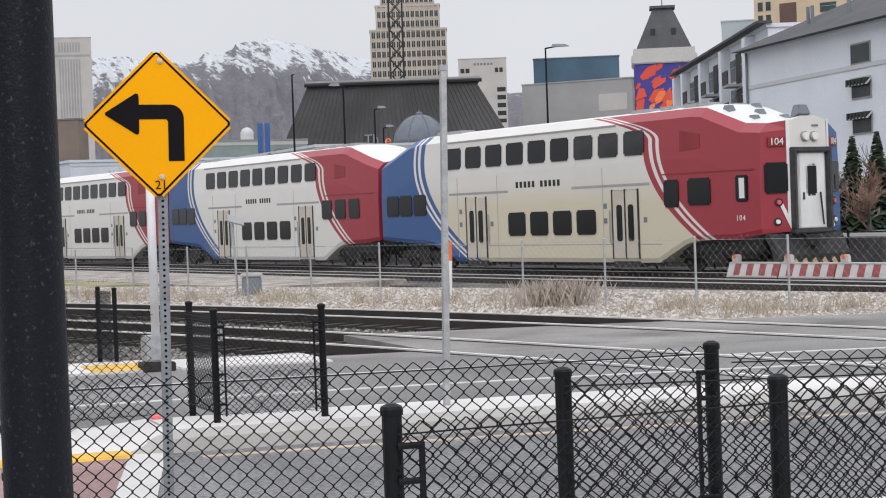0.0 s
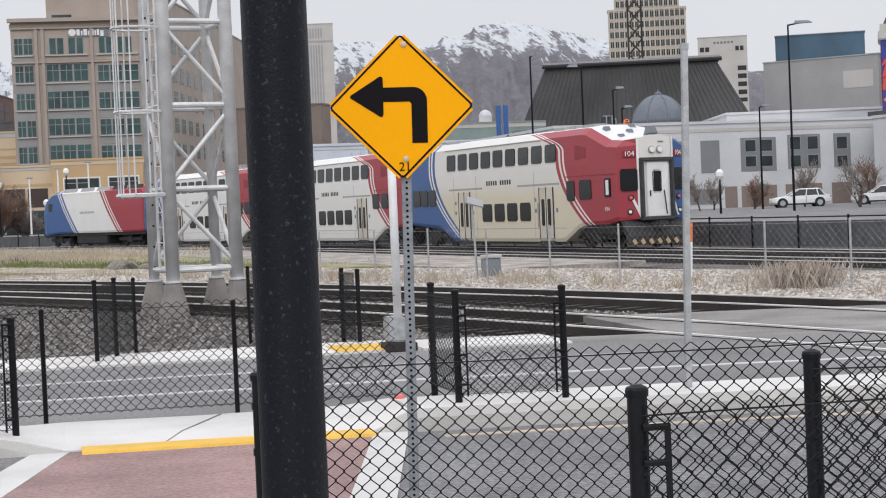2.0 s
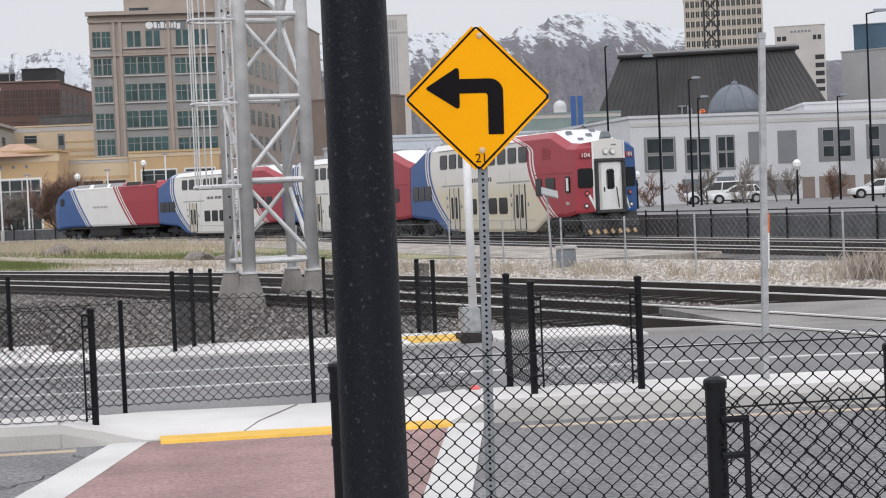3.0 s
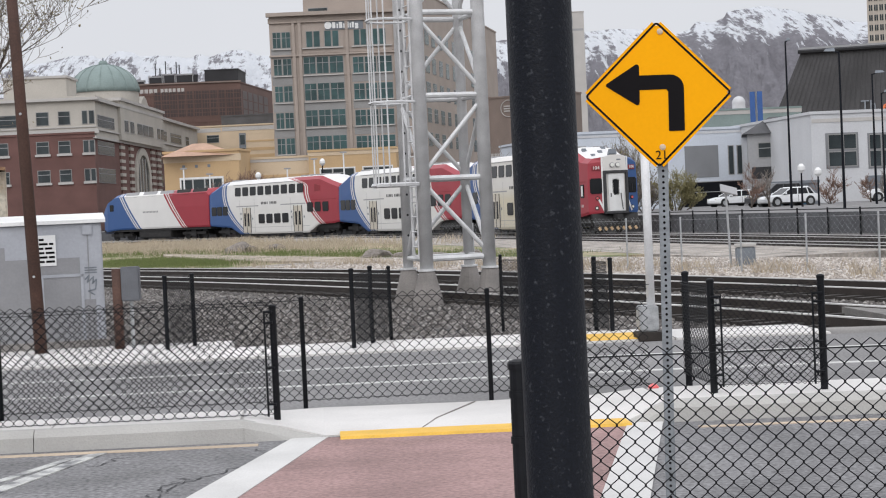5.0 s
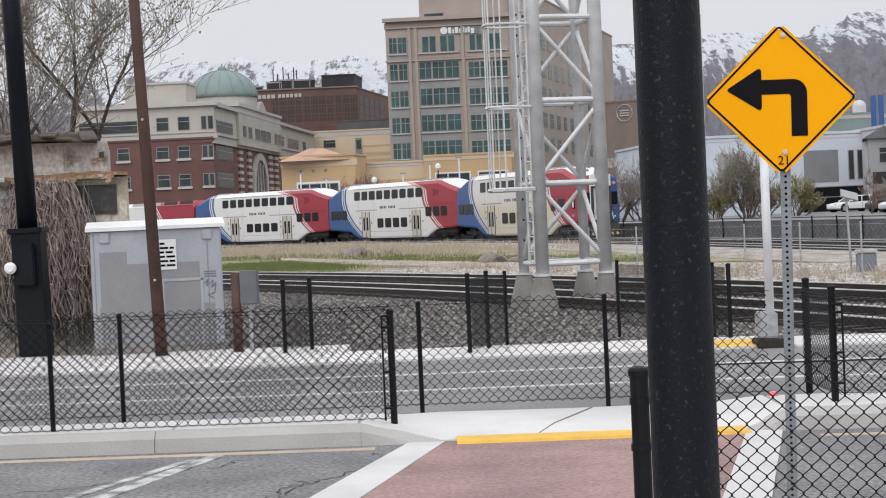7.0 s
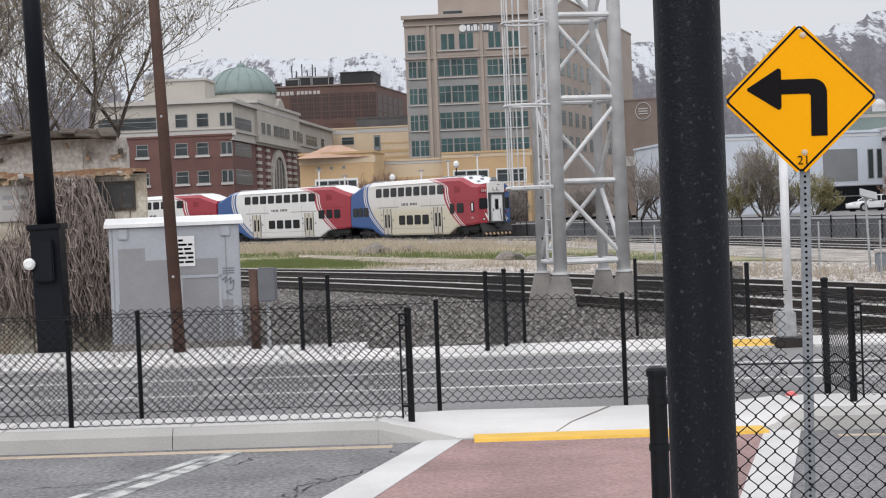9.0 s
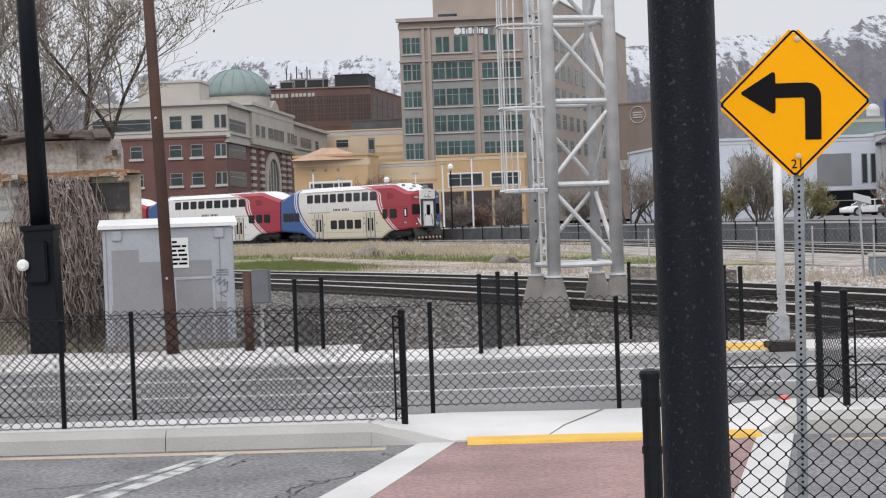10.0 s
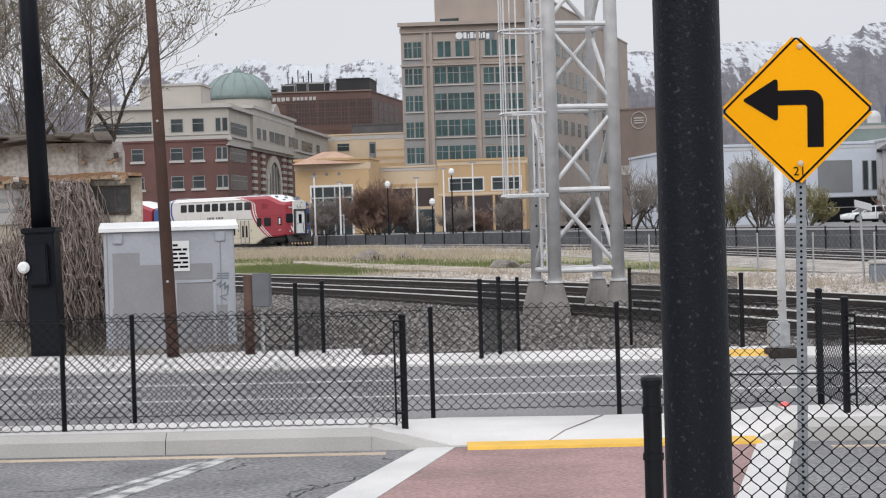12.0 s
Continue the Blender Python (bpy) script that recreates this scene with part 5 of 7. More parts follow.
block("brown_building", "dark brown panelled block with a black plant room", (-39.85, 349.75), (-14.03, 349.73), 10, -0.50, 29.17, "brown_panel", [([(8.22, 9.61), (9.85, 11.24), (11.47, 12.87), (13.1, 14.5), (14.73, 16.13), (16.36, 17.76), (17.99, 19.38), (19.62, 21.01), (21.25, 22.64), (22.87, 24.27), (24.5, 25.9)], [(25.92, 27.55), (24.06, 25.69), (22.44, 23.83)], "brown_dark"), ([(5.46, 6.16), (6.39, 7.09), (7.32, 8.02), (8.25, 8.95), (9.65, 10.23), (10.46, 11.04), (11.27, 11.85), (12.09, 12.67), (13.02, 13.6), (13.83, 14.41)], [(27.44, 28.25)], "concrete_far")])
block("brown_annex", "dark brown panelled side wall", (-14.03, 349.73), (-7.76, 384.93), 4, -0.50, 28.87, "brown_panel", [([(2.0, 5.88), (7.0, 10.98), (12.14, 16.23), (17.42, 21.64), (22.86, 27.2)], [(25.74, 27.4), (23.84, 25.5), (22.19, 23.61)], "brown_dark")])
block("plant_room", "black rooftop plant room", (-21.55, 356.36), (-14.65, 355.71), 12, 28.58, 32.12, "black_panel", [])
block("plant_screen", "low black rooftop screen", (-32.19, 355.56), (-23.01, 356.27), 12, 28.86, 31.22, "black_panel", [])
block("stucco_building", "tan stucco building with a grey hipped roof", (-20.78, 301.30), (-6.31, 299.94), 8, -0.50, 17.52, "ochre_pale", [([(2.5, 4.53)], [(14.81, 16.01)], "glass_grey"), ([(0.3, 4.9)], [(16.6, 17.3)], "concrete_far"), ([(0.4, 2.2), (2.6, 4.6)], [(11.6, 13.8)], "glass_teal"), ([(8.12, 9.33)], [(11.82, 16.21)], "box_grey"), ([(8.3, 9.15)], [(12.1, 13.6), (14.2, 15.9)], "glass_grey"), ([(9.3, 14.53)], [(13.1, 13.6), (10.6, 12.4)], "ochre"), ([(9.3, 14.53)], [(14.6, 14.9)], "ochre"), ([(5.2, 14.6)], [(16.7, 17.4)], "concrete_far")])
block("grey_roof_block", "dark attic storey under a pale roof", (-15.92, 305.60), (-6.33, 303.95), 6, 16.55, 19.49, "roof_grey", [])
block("ochre_pavilion", "ochre stucco pavilion with a clay hipped roof", (-16.54, 191.30), (-8.13, 189.84), 6, -0.50, 9.00, "ochre", [([(-0.06, 8.73)], [(7.93, 8.69)], "ochre_pale"), ([(1.7, 6.7)], [(0.1, 6.25)], "white_paint"), ([(1.95, 3.1), (3.3, 4.45), (4.65, 5.4), (5.6, 6.45)], [(4.9, 5.95), (2.9, 4.7), (0.3, 2.7)], "glass_grey"), ([(2.07, 2.4), (3.51, 3.83), (4.94, 5.26)], [(7.31, 7.63)], "box_grey")])
block("ochre_hall", "long ochre stucco hall", (-8.42, 195.83), (-0.14, 195.01), 6, -0.50, 8.08, "ochre_pale", [([(0.3, 2.5), (2.8, 5.0), (5.3, 7.5)], [(3.6, 5.7)], "brown_dark"), ([(0.3, 2.5), (2.8, 5.0), (5.3, 7.5)], [(0.2, 3.2)], "glass_grey"), ([(-0.05, 8.3)], [(5.95, 6.25)], "ochre"), ([(-0.05, 8.3)], [(7.75, 8.1)], "concrete_far")])
block("ochre_block", "ochre stucco block with a pale cornice", (-0.43, 194.01), (9.52, 192.78), 6, -0.50, 8.59, "ochre", [([(-0.05, 10.3)], [(8.14, 8.66)], "ochre_pale"), ([(1.2, 5.3), (6.1, 9.6)], [(5.1, 6.75)], "white_paint"), ([(1.4, 2.6), (2.8, 3.9), (4.1, 5.1), (6.3, 7.8), (8.0, 9.4)], [(5.3, 6.55)], "glass_grey"), ([(0.4, 3.0), (3.3, 6.2), (6.5, 9.6)], [(0.2, 4.6)], "brown_dark"), ([(-0.05, 10.3)], [(4.7, 4.95)], "ochre_pale")])
block("brown_shop", "brown brick shop block with a round sign", (26.75, 266.67), (40.19, 258.91), 4, -0.50, 18.31, "shop_brown", [([(-0.2, 15.34)], [(8.19, 9.67)], "concrete_far")])
shop = bpy.data.objects["brown_shop"]
bm = B()
for k in range(24):
    a0, a1 = radians(15 * k), radians(15 * k + 15)
    tube(bm, (4.9 + 1.3 * math.cos(a0), -0.12, 16.6 + 1.3 * math.sin(a0)), (4.9 + 1.3 * math.cos(a1), -0.12, 16.6 + 1.3 * math.sin(a1)), 0.07, n=5)
part("sign_ring", bm, M["concrete_far"], shop, "pale round sign ring")
for k in range(3):
    part("sign_bar", box(B(), 4.1, 5.7, -0.16, -0.04, 16.1 + 0.38 * k, 16.3 + 0.38 * k), M["concrete_far"], shop)
# the wide near-black lower pane stands in for the undercroft's deep shade
block("low_white_building", "pale blue-white low building with a grey panel door", (24.41, 163.20), (43.40, 165.11), 30, -0.50, 8.12, "blue_white", [([(12.11, 15.55)], [(3.46, 6.58)], "panel_grey"), ([(16.63, 17.08), (17.54, 17.99), (18.39, 18.79)], [(3.69, 6.43)], "glass_grey"), ([(11.89, 18.79)], [(0.33, 2.97)], "glass_dark"), ([(3.59, 5.83)], [(3.86, 6.58)], "mid_grey"), ([(0.07, 19.15)], [(7.75, 7.97)], "white_stucco")])
block("metal_shed", "long pale green metal-clad hall", (50.11, 229.59), (67.59, 230.29), 30, -0.50, 13.14, "dome_green", [([(0.11, 17.61)], [(12.59, 13.22)], "concrete_far")])
arcade = block("white_building", "white stucco two-storey shopping building with grey windows", (43.01, 143.71), (78.91, 144.92), 30, -0.50, 8.25, "white_stucco", [([(1.24, 4.17)], [(3.5, 6.58)], "panel_grey"), ([(5.01, 7.44)], [(3.36, 6.45)], "panel_grey"), ([(7.98, 9.73)], [(3.45, 6.56)], "panel_grey"), ([(1.53, 2.63), (2.89, 3.94)], [(5.21, 6.4), (3.72, 4.91)], "glass_grey"), ([(5.2, 6.15), (6.36, 7.31)], [(5.08, 6.27), (3.58, 4.88)], "glass_grey"), ([(8.17, 8.8), (8.96, 9.6)], [(5.17, 6.37), (3.67, 4.97)], "glass_grey"), ([(11.03, 12.64), (13.82, 15.65)], [(3.84, 6.76)], "panel_grey"), ([(17.73, 21.23)], [(3.85, 6.9)], "panel_grey"), ([(18.2, 19.18), (19.73, 20.82)], [(5.66, 6.67), (4.29, 5.2)], "glass_grey"), ([(22.4, 25.66), (27.05, 28.73)], [(3.93, 7.05)], "panel_grey"), ([(22.65, 23.64), (24.41, 25.41)], [(5.7, 6.83), (4.12, 5.14)], "glass_grey"), ([(27.36, 28.37)], [(5.64, 6.72), (3.99, 4.97)], "glass_grey"), ([(4.79, 7.42)], [(1.31, 2.76)], "box_grey"), ([(7.91, 9.61)], [(1.2, 2.85)], "box_grey"), ([(10.88, 15.51)], [(1.01, 2.37)], "panel_grey"), ([(16.05, 17.25), (17.68, 21.18), (22.06, 25.72), (26.72, 28.73), (29.52, 31.77)], [(0.51, 2.53)], "shop_brown"), ([(0.08, 35.99)], [(7.52, 7.83)], "concrete_far")])
block("white_parapet", "higher white rear wing with a flat roof", (68.62, 166.42), (90.91, 161.14), 20, -0.50, 10.12, "white_stucco", [])
block("white_office", "white slab office tower with dark window bands", (220.21, 558.14), (235.88, 551.70), 20, -0.50, 56.77, "concrete_far", [([(13.46, 16.45)], [(44.94, 46.53), (42.15, 43.75), (39.37, 40.96), (36.58, 38.17), (33.99, 35.38)], "black_panel"), ([(0.73, 2.12), (2.52, 3.92), (12.89, 14.08), (14.48, 15.68)], [(51.84, 53.43)], "black_panel"), ([(5.4, 6.19), (6.59, 7.39), (7.79, 8.59), (8.99, 9.78), (10.18, 10.98), (11.38, 12.17)], [(54.46, 55.25)], "box_grey")])
block("grey_hall", "grey concrete hall with blank walls", (132.43, 302.27), (147.94, 286.02), 40, -0.50, 26.48, "mid_grey", [([(15.71, 21.36)], [(20.65, 23.85)], "concrete_far")])
block("glass_drum", "blue glass office block", (151.70, 339.67), (168.56, 331.64), 30, -0.50, 35.13, "glass_blue", [([(0.18, 18.84)], [(35.13, 35.5)], "concrete_far")])
block("ribbed_tower", "pale ribbed concrete office tower", (78.10, 594.89), (97.29, 592.05), 40, -0.50, 67.84, "concrete_far", [([(8.32, 8.89), (9.27, 9.84), (10.22, 10.8), (11.18, 11.75), (12.13, 12.7), (13.08, 13.65), (14.03, 14.61), (14.99, 15.56)], [(62.85, 66.35), (38.54, 60.52)], "mid_grey"), ([(0.06, 19.08)], [(61.28, 62.06)], "mid_grey")])
block("tan_apartment", "tan apartment tower with balconies", (156.53, 255.95), (171.50, 233.88), 30, -0.50, 40.42, "ochre_pale", [([(0.8, 1.64), (2.27, 3.11)], [(35.2, 36.66), (32.77, 34.42)], "glass_grey"), ([(4.74, 7.84)], [(32.77, 36.14)], "brown_panel"), ([(12.14, 14.95)], [(33.99, 35.51)], "glass_teal"), ([(16.94, 18.91)], [(33.55, 35.06)], "glass_grey")])
block("glass_block", "pale blue glass block", (161.78, 276.11), (167.70, 272.56), 20, -0.50, 35.88, "glass_pale", [])
apt = block("apartment_building", "white apartment building with a dark hipped roof", (49.22, 81.28), (47.28, 64.56), 18, -0.50, 10.11, "apartment_white", [([(11.98, 13.75)], [(8.4, 9.26), (6.74, 7.38), (5.05, 5.77)], "glass_grey"), ([(-0.02, 16.82)], [(8.11, 8.33)], "white_stucco"), ([(11.78, 13.78)], [(7.44, 7.7), (5.8, 6.04)], "mid_grey")])
block("apartment_wing", "white apartment wing with bays and balconies", (72.45, 131.36), (58.14, 93.40), 20, -0.50, 13.02, "apartment_white", [([(2.77, 4.67), (7.43, 9.5), (11.8, 14.56), (17.22, 19.01), (21.73, 24.11), (26.85, 28.6), (31.14, 33.18)], [(10.62, 12.0), (8.54, 9.93), (6.21, 7.61)], "glass_grey"), ([(9.6, 11.6), (19.2, 21.2), (28.9, 30.9)], [(10.3, 12.4), (8.1, 9.9), (5.8, 7.7)], "black_panel")])
wing_a = bpy.data.objects["apartment_wing"]
for u in (9.5, 19.1, 28.8):
    for z in (10.2, 8.0, 5.7):
        bal = part("balcony", box(B(), u, u + 2.2, -1.0, 0.0, z - 0.18, z), M["mid_grey"], wing_a)
        part("railing", box(B(), u, u + 2.2, -1.02, -0.96, z, z + 0.95), M["black_panel"], bal)
for u in (1.5, 6.4, 16.0, 25.6, 35.0):
    part("bay", box(B(), u, u + 1.0, -0.7, 0.1, 2.0, 12.9), M["apartment_white"], wing_a)
part("brick_base", box(B(), 0.0, 15.5, -0.75, 0.1, -0.4, 6.1), M["brick"], wing_a, "red-brown brick lower storeys")
part("eave", box(B(), -0.5, 41.0, -0.8, 0.2, 13.27, 13.42), M["roof_grey"], wing_a)
block("corner_house", "grey-white corner house with a dark window", (72.96, 142.42), (75.05, 135.64), 20, -0.50, 8.21, "white_stucco", [([(2.95, 4.23)], [(3.12, 5.43)], "glass_grey"), ([(-0.62, 7.21)], [(8.43, 8.84)], "roof_grey")])
def hip_roof(name, parent, x0, x1, y0, y1, z, h, inset, m):
    bm = B()
    loft(bm, [[(x0, y0, z), (x1, y0, z), (x1, y1, z), (x0, y1, z)], [(x0 + inset, y0 + inset, z + h), (x1 - inset, y0 + inset, z + h), (x1 - inset, y1 - inset, z + h), (x0 + inset, y1 - inset, z + h)]])
    return part(name, bm, M[m], parent)


def dome(name, label, x, y, z0, z1, r, m, drum, ribs):
    ob = thing(name, pose(x, y, 0), label, "dome")
    h = z1 - z0
    part("drum", spin(B(), [(r * 0.97, z0 - drum), (r * 0.97, z0)], 32), M["grey_stone"], ob)
    part("shell", spin(B(), [(r * math.cos(radians(a)), z0 + h * math.sin(radians(a))) for a in range(0, 91, 9)][:-1] + [(0.06, z1)], 32), M[m], ob, smooth=True)
    for k in range(ribs):
        a = 2 * math.pi * k / ribs
        bm = B()
        pts = [(r * 1.01 * math.cos(radians(e)) * math.cos(a), r * 1.01 * math.cos(radians(e)) * math.sin(a), z0 + h * 1.01 * math.sin(radians(e))) for e in range(0, 88, 12)]
        for p, q in zip(pts, pts[1:]):
            tube(bm, p, q, 0.05, n=4)
        part("rib", bm, M[m], ob)
    part("knob", spin(B(), [(0.13 * r, z1 - 0.06 * r), (0.13 * r, z1 + 0.05 * r), (0.09 * r, z1 + 0.11 * r)], 14), M[m], ob)
    part("finial", tube(B(), (0, 0, z1 - 0.1), (0, 0, z1 + 0.2 * r), 0.06 * r, 0.02, 8), M["box_grey"], ob)
    return ob


dome("green_dome", "weathered green copper dome with ribs", -29.2, 246.0, 20.1, 24.2, 5.0, "dome_green", 3.4, 16)
dome("slate_dome", "blue-grey slate dome with pale ribs", 54.0, 147.0, 8.6, 11.2, 2.45, "dome_slate", 0.6, 8)
brown = bpy.data.objects["brown_building"]
for k in range(34):
    part("mullion", box(B(), 6.0 + 0.59 * k, 6.09 + 0.59 * k, -0.13, 0.0, 12.0, 27.6), M["brown_panel"], brown)
for k in range(8):
    part("transom", box(B(), 6.0, 25.8, -0.12, 0.0, 13.6 + 1.9 * k, 13.72 + 1.9 * k), M["brown_panel"], brown)
part("coping", box(B(), -0.2, 26.0, -0.3, 0.2, 29.1, 29.35), M["shop_brown"], brown)
for k, (x, w, h) in enumerate(((-31.2, 1.6, 1.9), (-28.6, 1.5, 2.3), (-25.6, 1.9, 2.2), (-34.4, 0.8, 1.2))):
    unit = thing("roof_unit", pose(x, 353.5, 29.2), "dark rooftop cooling unit in a steel frame", "cooling unit", "rooftop units")
    part("casing", box(B(), -w * 0.9, w * 0.9, -1.0, 1.0, 0.5, h - 0.3), M["black_panel"], unit)
    part("top", box(B(), -w, w, -1.1, 1.1, h - 0.3, h), M["mid_grey"], unit)
    for dx in (-w, w - 0.15):
        part("leg", box(B(), dx, dx + 0.15, -1.1, -0.95, 0.0, h), M["mid_grey"], unit)

# antennas on the plant room
for k, (x, h) in enumerate(((-31.5, 2.6), (-30.6, 1.6), (-29.4, 3.0), (-28.3, 1.5), (-27.2, 2.8), (-26.6, 2.2))):
    solid("antenna", tube(B(), (x, 354.8, 29.3), (x, 354.8, 31.3 + h), 0.12, n=5), M["black_panel"], "thin dark rooftop antenna", "antenna", "rooftop antennas")
hip = thing("clay_roof", pose(-17.2, 188.6, 0, 0, 0, 5), "low clay-tiled hipped roof on the ochre pavilion", "roof")
hip_roof("slope", hip, 0.6, 9.3, 0.5, 9, 8.6, 1.5, 3.6, "roof_tile")
for z in (9.28, 7.4, 5.8)[1:]:
    for k in range(6):
        part("awning_stripe", box(B(), 11.9 + 0.34 * k, 12.05 + 0.34 * k, -0.36, -0.03, z - 0.12, z + 0.21), M["black_panel"], apt)
    part("awning", loft(B(), [[(11.8, -0.05, z + 0.14), (13.9, -0.05, z + 0.14), (13.9, -0.3, z - 0.12), (11.8, -0.3, z - 0.12)], [(11.8, -0.05, z + 0.19), (13.9, -0.05, z + 0.19), (13.9, -0.34, z - 0.10), (11.8, -0.34, z - 0.10)]]), M["concrete_far"], apt)
hip_roof("slope", apt, -0.7, 17.6, -0.7, 18.6, 10.2, 2.3, 5.0, "roof_grey")
for x in (4.5, 5.0, 9.0):
    part("roof_vent", tube(B(), (x, 1.5, 10.8), (x, 1.5, 12.1), 0.10, n=8), M["box_grey"], apt)
part("downpipe", tube(B(), (0.1, -0.1, 0), (0.1, -0.1, 10.1), 0.07, n=6), M["box_grey"], apt)

stone_upper = bpy.data.objects["stone_storey"]
for u0, u1 in ((5.5, 7.4), (10.55, 12.5), (13.3, 15.2), (16.5, 18.1)):
    for z in (10.25, 6.65):
        part("sill", box(B(), u0, u1, -0.22, 0.1, z, z + 0.28), M["concrete_far"], brick_house)
for z, hgt, out in ((12.95, 0.5, 0.35), (17.15, 0.35, 0.55), (13.75, 0.14, 0.16)):
    part("cornice", box(B(), -0.2, 18.2 + out, -out, 0.1, z, z + hgt), M["concrete_far"], stone_upper)
part("attic", box(B(), 6.2, 14.2, 2.5, 9.0, 17.4, 20.3), M["grey_stone"], stone_upper)
part("attic_cap", box(B(), 6.0, 14.4, 2.3, 9.2, 20.3, 20.6), M["concrete_far"], stone_upper)

# the brick wing's pavilion: banded piers, a stone arch and a raised gable
wing = bpy.data.objects["brick_wing"]
for u0, u1 in ((15.8, 18.2), (22.3, 24.4), (38.9, 41.3), (43.8, 46.3)):
    part("pier", box(B(), u0, u1, -0.20, 0.2, -0.5, 12.4), M["brick"], wing)
    for k in range(11):
        part("pier_band", box(B(), u0 - 0.1, u1 + 0.1, -0.30, 0.0, 2.2 + 0.93 * k, 2.62 + 0.93 * k), M["grey_stone"], wing)
bm = B()
poly(bm, [(31.6 + 4.3 * math.cos(radians(a)), 7.6 + 3.5 * math.sin(radians(a))) for a in range(0, 181, 12)] + [(27.3, 0.5), (35.9, 0.5)], -0.02, 0.12)
part("arched_window", bm, M["glass_grey"], wing, m=pose(0, 0, 0, 90, 0, 0))
for k in range(15):
    a0, a1 = radians(12 * k + 0.4), radians(12 * k + 11.6)
    bm = B()
    poly(bm, [(31.6 + 4.3 * math.cos(a0), 7.6 + 3.5 * math.sin(a0)), (31.6 + 5.9 * math.cos(a0), 7.6 + 4.5 * math.sin(a0)), (31.6 + 5.9 * math.cos(a1), 7.6 + 4.5 * math.sin(a1)), (31.6 + 4.3 * math.cos(a1), 7.6 + 3.5 * math.sin(a1))], -0.02, 0.32)
    part("arch_stone", bm, M["grey_stone"], wing, m=pose(0, 0, 0, 90, 0, 0))
for u0, u1 in ((25.7, 27.2), (36.0, 37.5)):
    part("jamb", box(B(), u0, u1, -0.3, 0.2, -0.5, 7.6), M["grey_stone"], wing)
for u in (29.4, 31.6, 33.8):
    part("mullion", box(B(), u - 0.12, u + 0.12, -0.2, 0.0, -0.4, 10.6), M["concrete_far"], wing)
part("string_course", box(B(), -0.1, 84.0, -0.32, 0.1, 12.3, 12.62), M["concrete_far"], wing)
stone = bpy.data.objects["stone_wing"]
for z, hgt, out in ((17.0, 0.4, 0.45), (13.35, 0.2, 0.2)):
    part("cornice", box(B(), -0.2, 84.0, -out, 0.1, z, z + hgt), M["concrete_far"], stone)
part("gable", box(B(), 14.0, 47.0, -0.4, 1.6, 12.62, 18.1), M["grey_stone"], stone)
part("gable_cornice", box(B(), 13.5, 47.5, -0.6, 1.7, 17.9, 18.3), M["concrete_far"], stone)
for u0, u1 in ((16.3, 18.7), (20.3, 22.8), (25.4, 29.0), (29.6, 33.4), (34.0, 37.6), (41.0, 43.2), (44.2, 46.4)):
    w = part("window", box(B(), u0 - 0.2, u1 + 0.2, -0.45, 0.0, 13.7, 15.5), M["concrete_far"], stone)
    part("pane", box(B(), u0, u1, -0.5, 0.0, 13.85, 15.35), M["glass_grey"], w)
part("crest", poly(B(), [(28.6, 18.3), (34.6, 18.3), (33.2, 19.1), (31.6, 19.6), (30.0, 19.1)], -0.3, 0.5), M["grey_stone"], stone, m=pose(0, 0, 0, 90, 0, 0))

# grey house and garage between the shops
# the lowest black panel paints the carport's shade on a closed wall
gh = block("grey_house", "grey house with a dark hipped roof and a shaded carport painted black", (40.6, 156.0), (47.0, 154.4), 8, -0.5, 7.2, "mid_grey", [([(0.3, 6.2)], [(0.2, 2.3)], "black_panel"), ([(0.3, 6.2)], [(3.0, 4.1)], "black_panel"), ([(1.0, 2.2), (3.4, 4.6)], [(5.0, 6.3)], "glass_grey")], False)
hip_roof("roof", gh, -0.5, 7.0, -0.5, 8.5, 7.2, 1.6, 2.6, "roof_grey")
block("blue_garage", "low dark blue-grey garage with small wall lamps", (37.0, 135.2), (40.6, 134.2), 4, -0.3, 2.3, "box_grey", [([(0.5, 3.2)], [(0.0, 1.5)], "glass_blue"), ([(0.6, 0.9), (2.6, 2.9)], [(1.85, 2.1)], "white_paint")])

# dark sloping-sided arena
ar = thing("arena", Matrix(), "huge dark grey hall with sloping ribbed metal sides", "hall")
lo = [(80.4, 290.2), (118.6, 275.3), (134, 312), (96, 327)]
hi = [(85.4, 289.6), (113.6, 279.7), (124, 308), (99, 318)]
bm = B()
loft(bm, [[(*p, 14.4) for p in lo], [(*p, 25.6) for p in hi]])
part("wall", bm, M["arena_grey"], ar)
part("base", poly(B(), lo, -0.5, 14.4), M["mid_grey"], ar)
part("roof", poly(B(), [(84.9, 289.2), (114.2, 279.1), (124.5, 308.5), (98.5, 318.6)], 25.6, 26.4), M["mid_grey"], ar)
for k in range(44):
    f = (k + 0.5) / 44
    p = [lo[0][i] + (lo[1][i] - lo[0][i]) * f for i in (0, 1)]
    q = [hi[0][i] + (hi[1][i] - hi[0][i]) * f for i in (0, 1)]
    part("rib", tube(B(), (p[0], p[1] - 0.05, 14.4), (q[0], q[1] - 0.05, 25.6), 0.10, n=4), M["arena_grey"], ar)

lettering("Th", pose(95.2, 284.0, 15.7, 71, 0, -21.3), ar, 2.4, M["box_grey"], "letters", 0.15)
lettering("e", pose(97.9, 283.0, 15.4, 71, 0, -21.3), ar, 2.6, M["orange"], "letters", 0.15)
part("roof_edge", tube(B(), (84.7, 289.0, 25.7), (114.4, 278.8, 25.7), 0.35, n=6), M["black_panel"], ar)

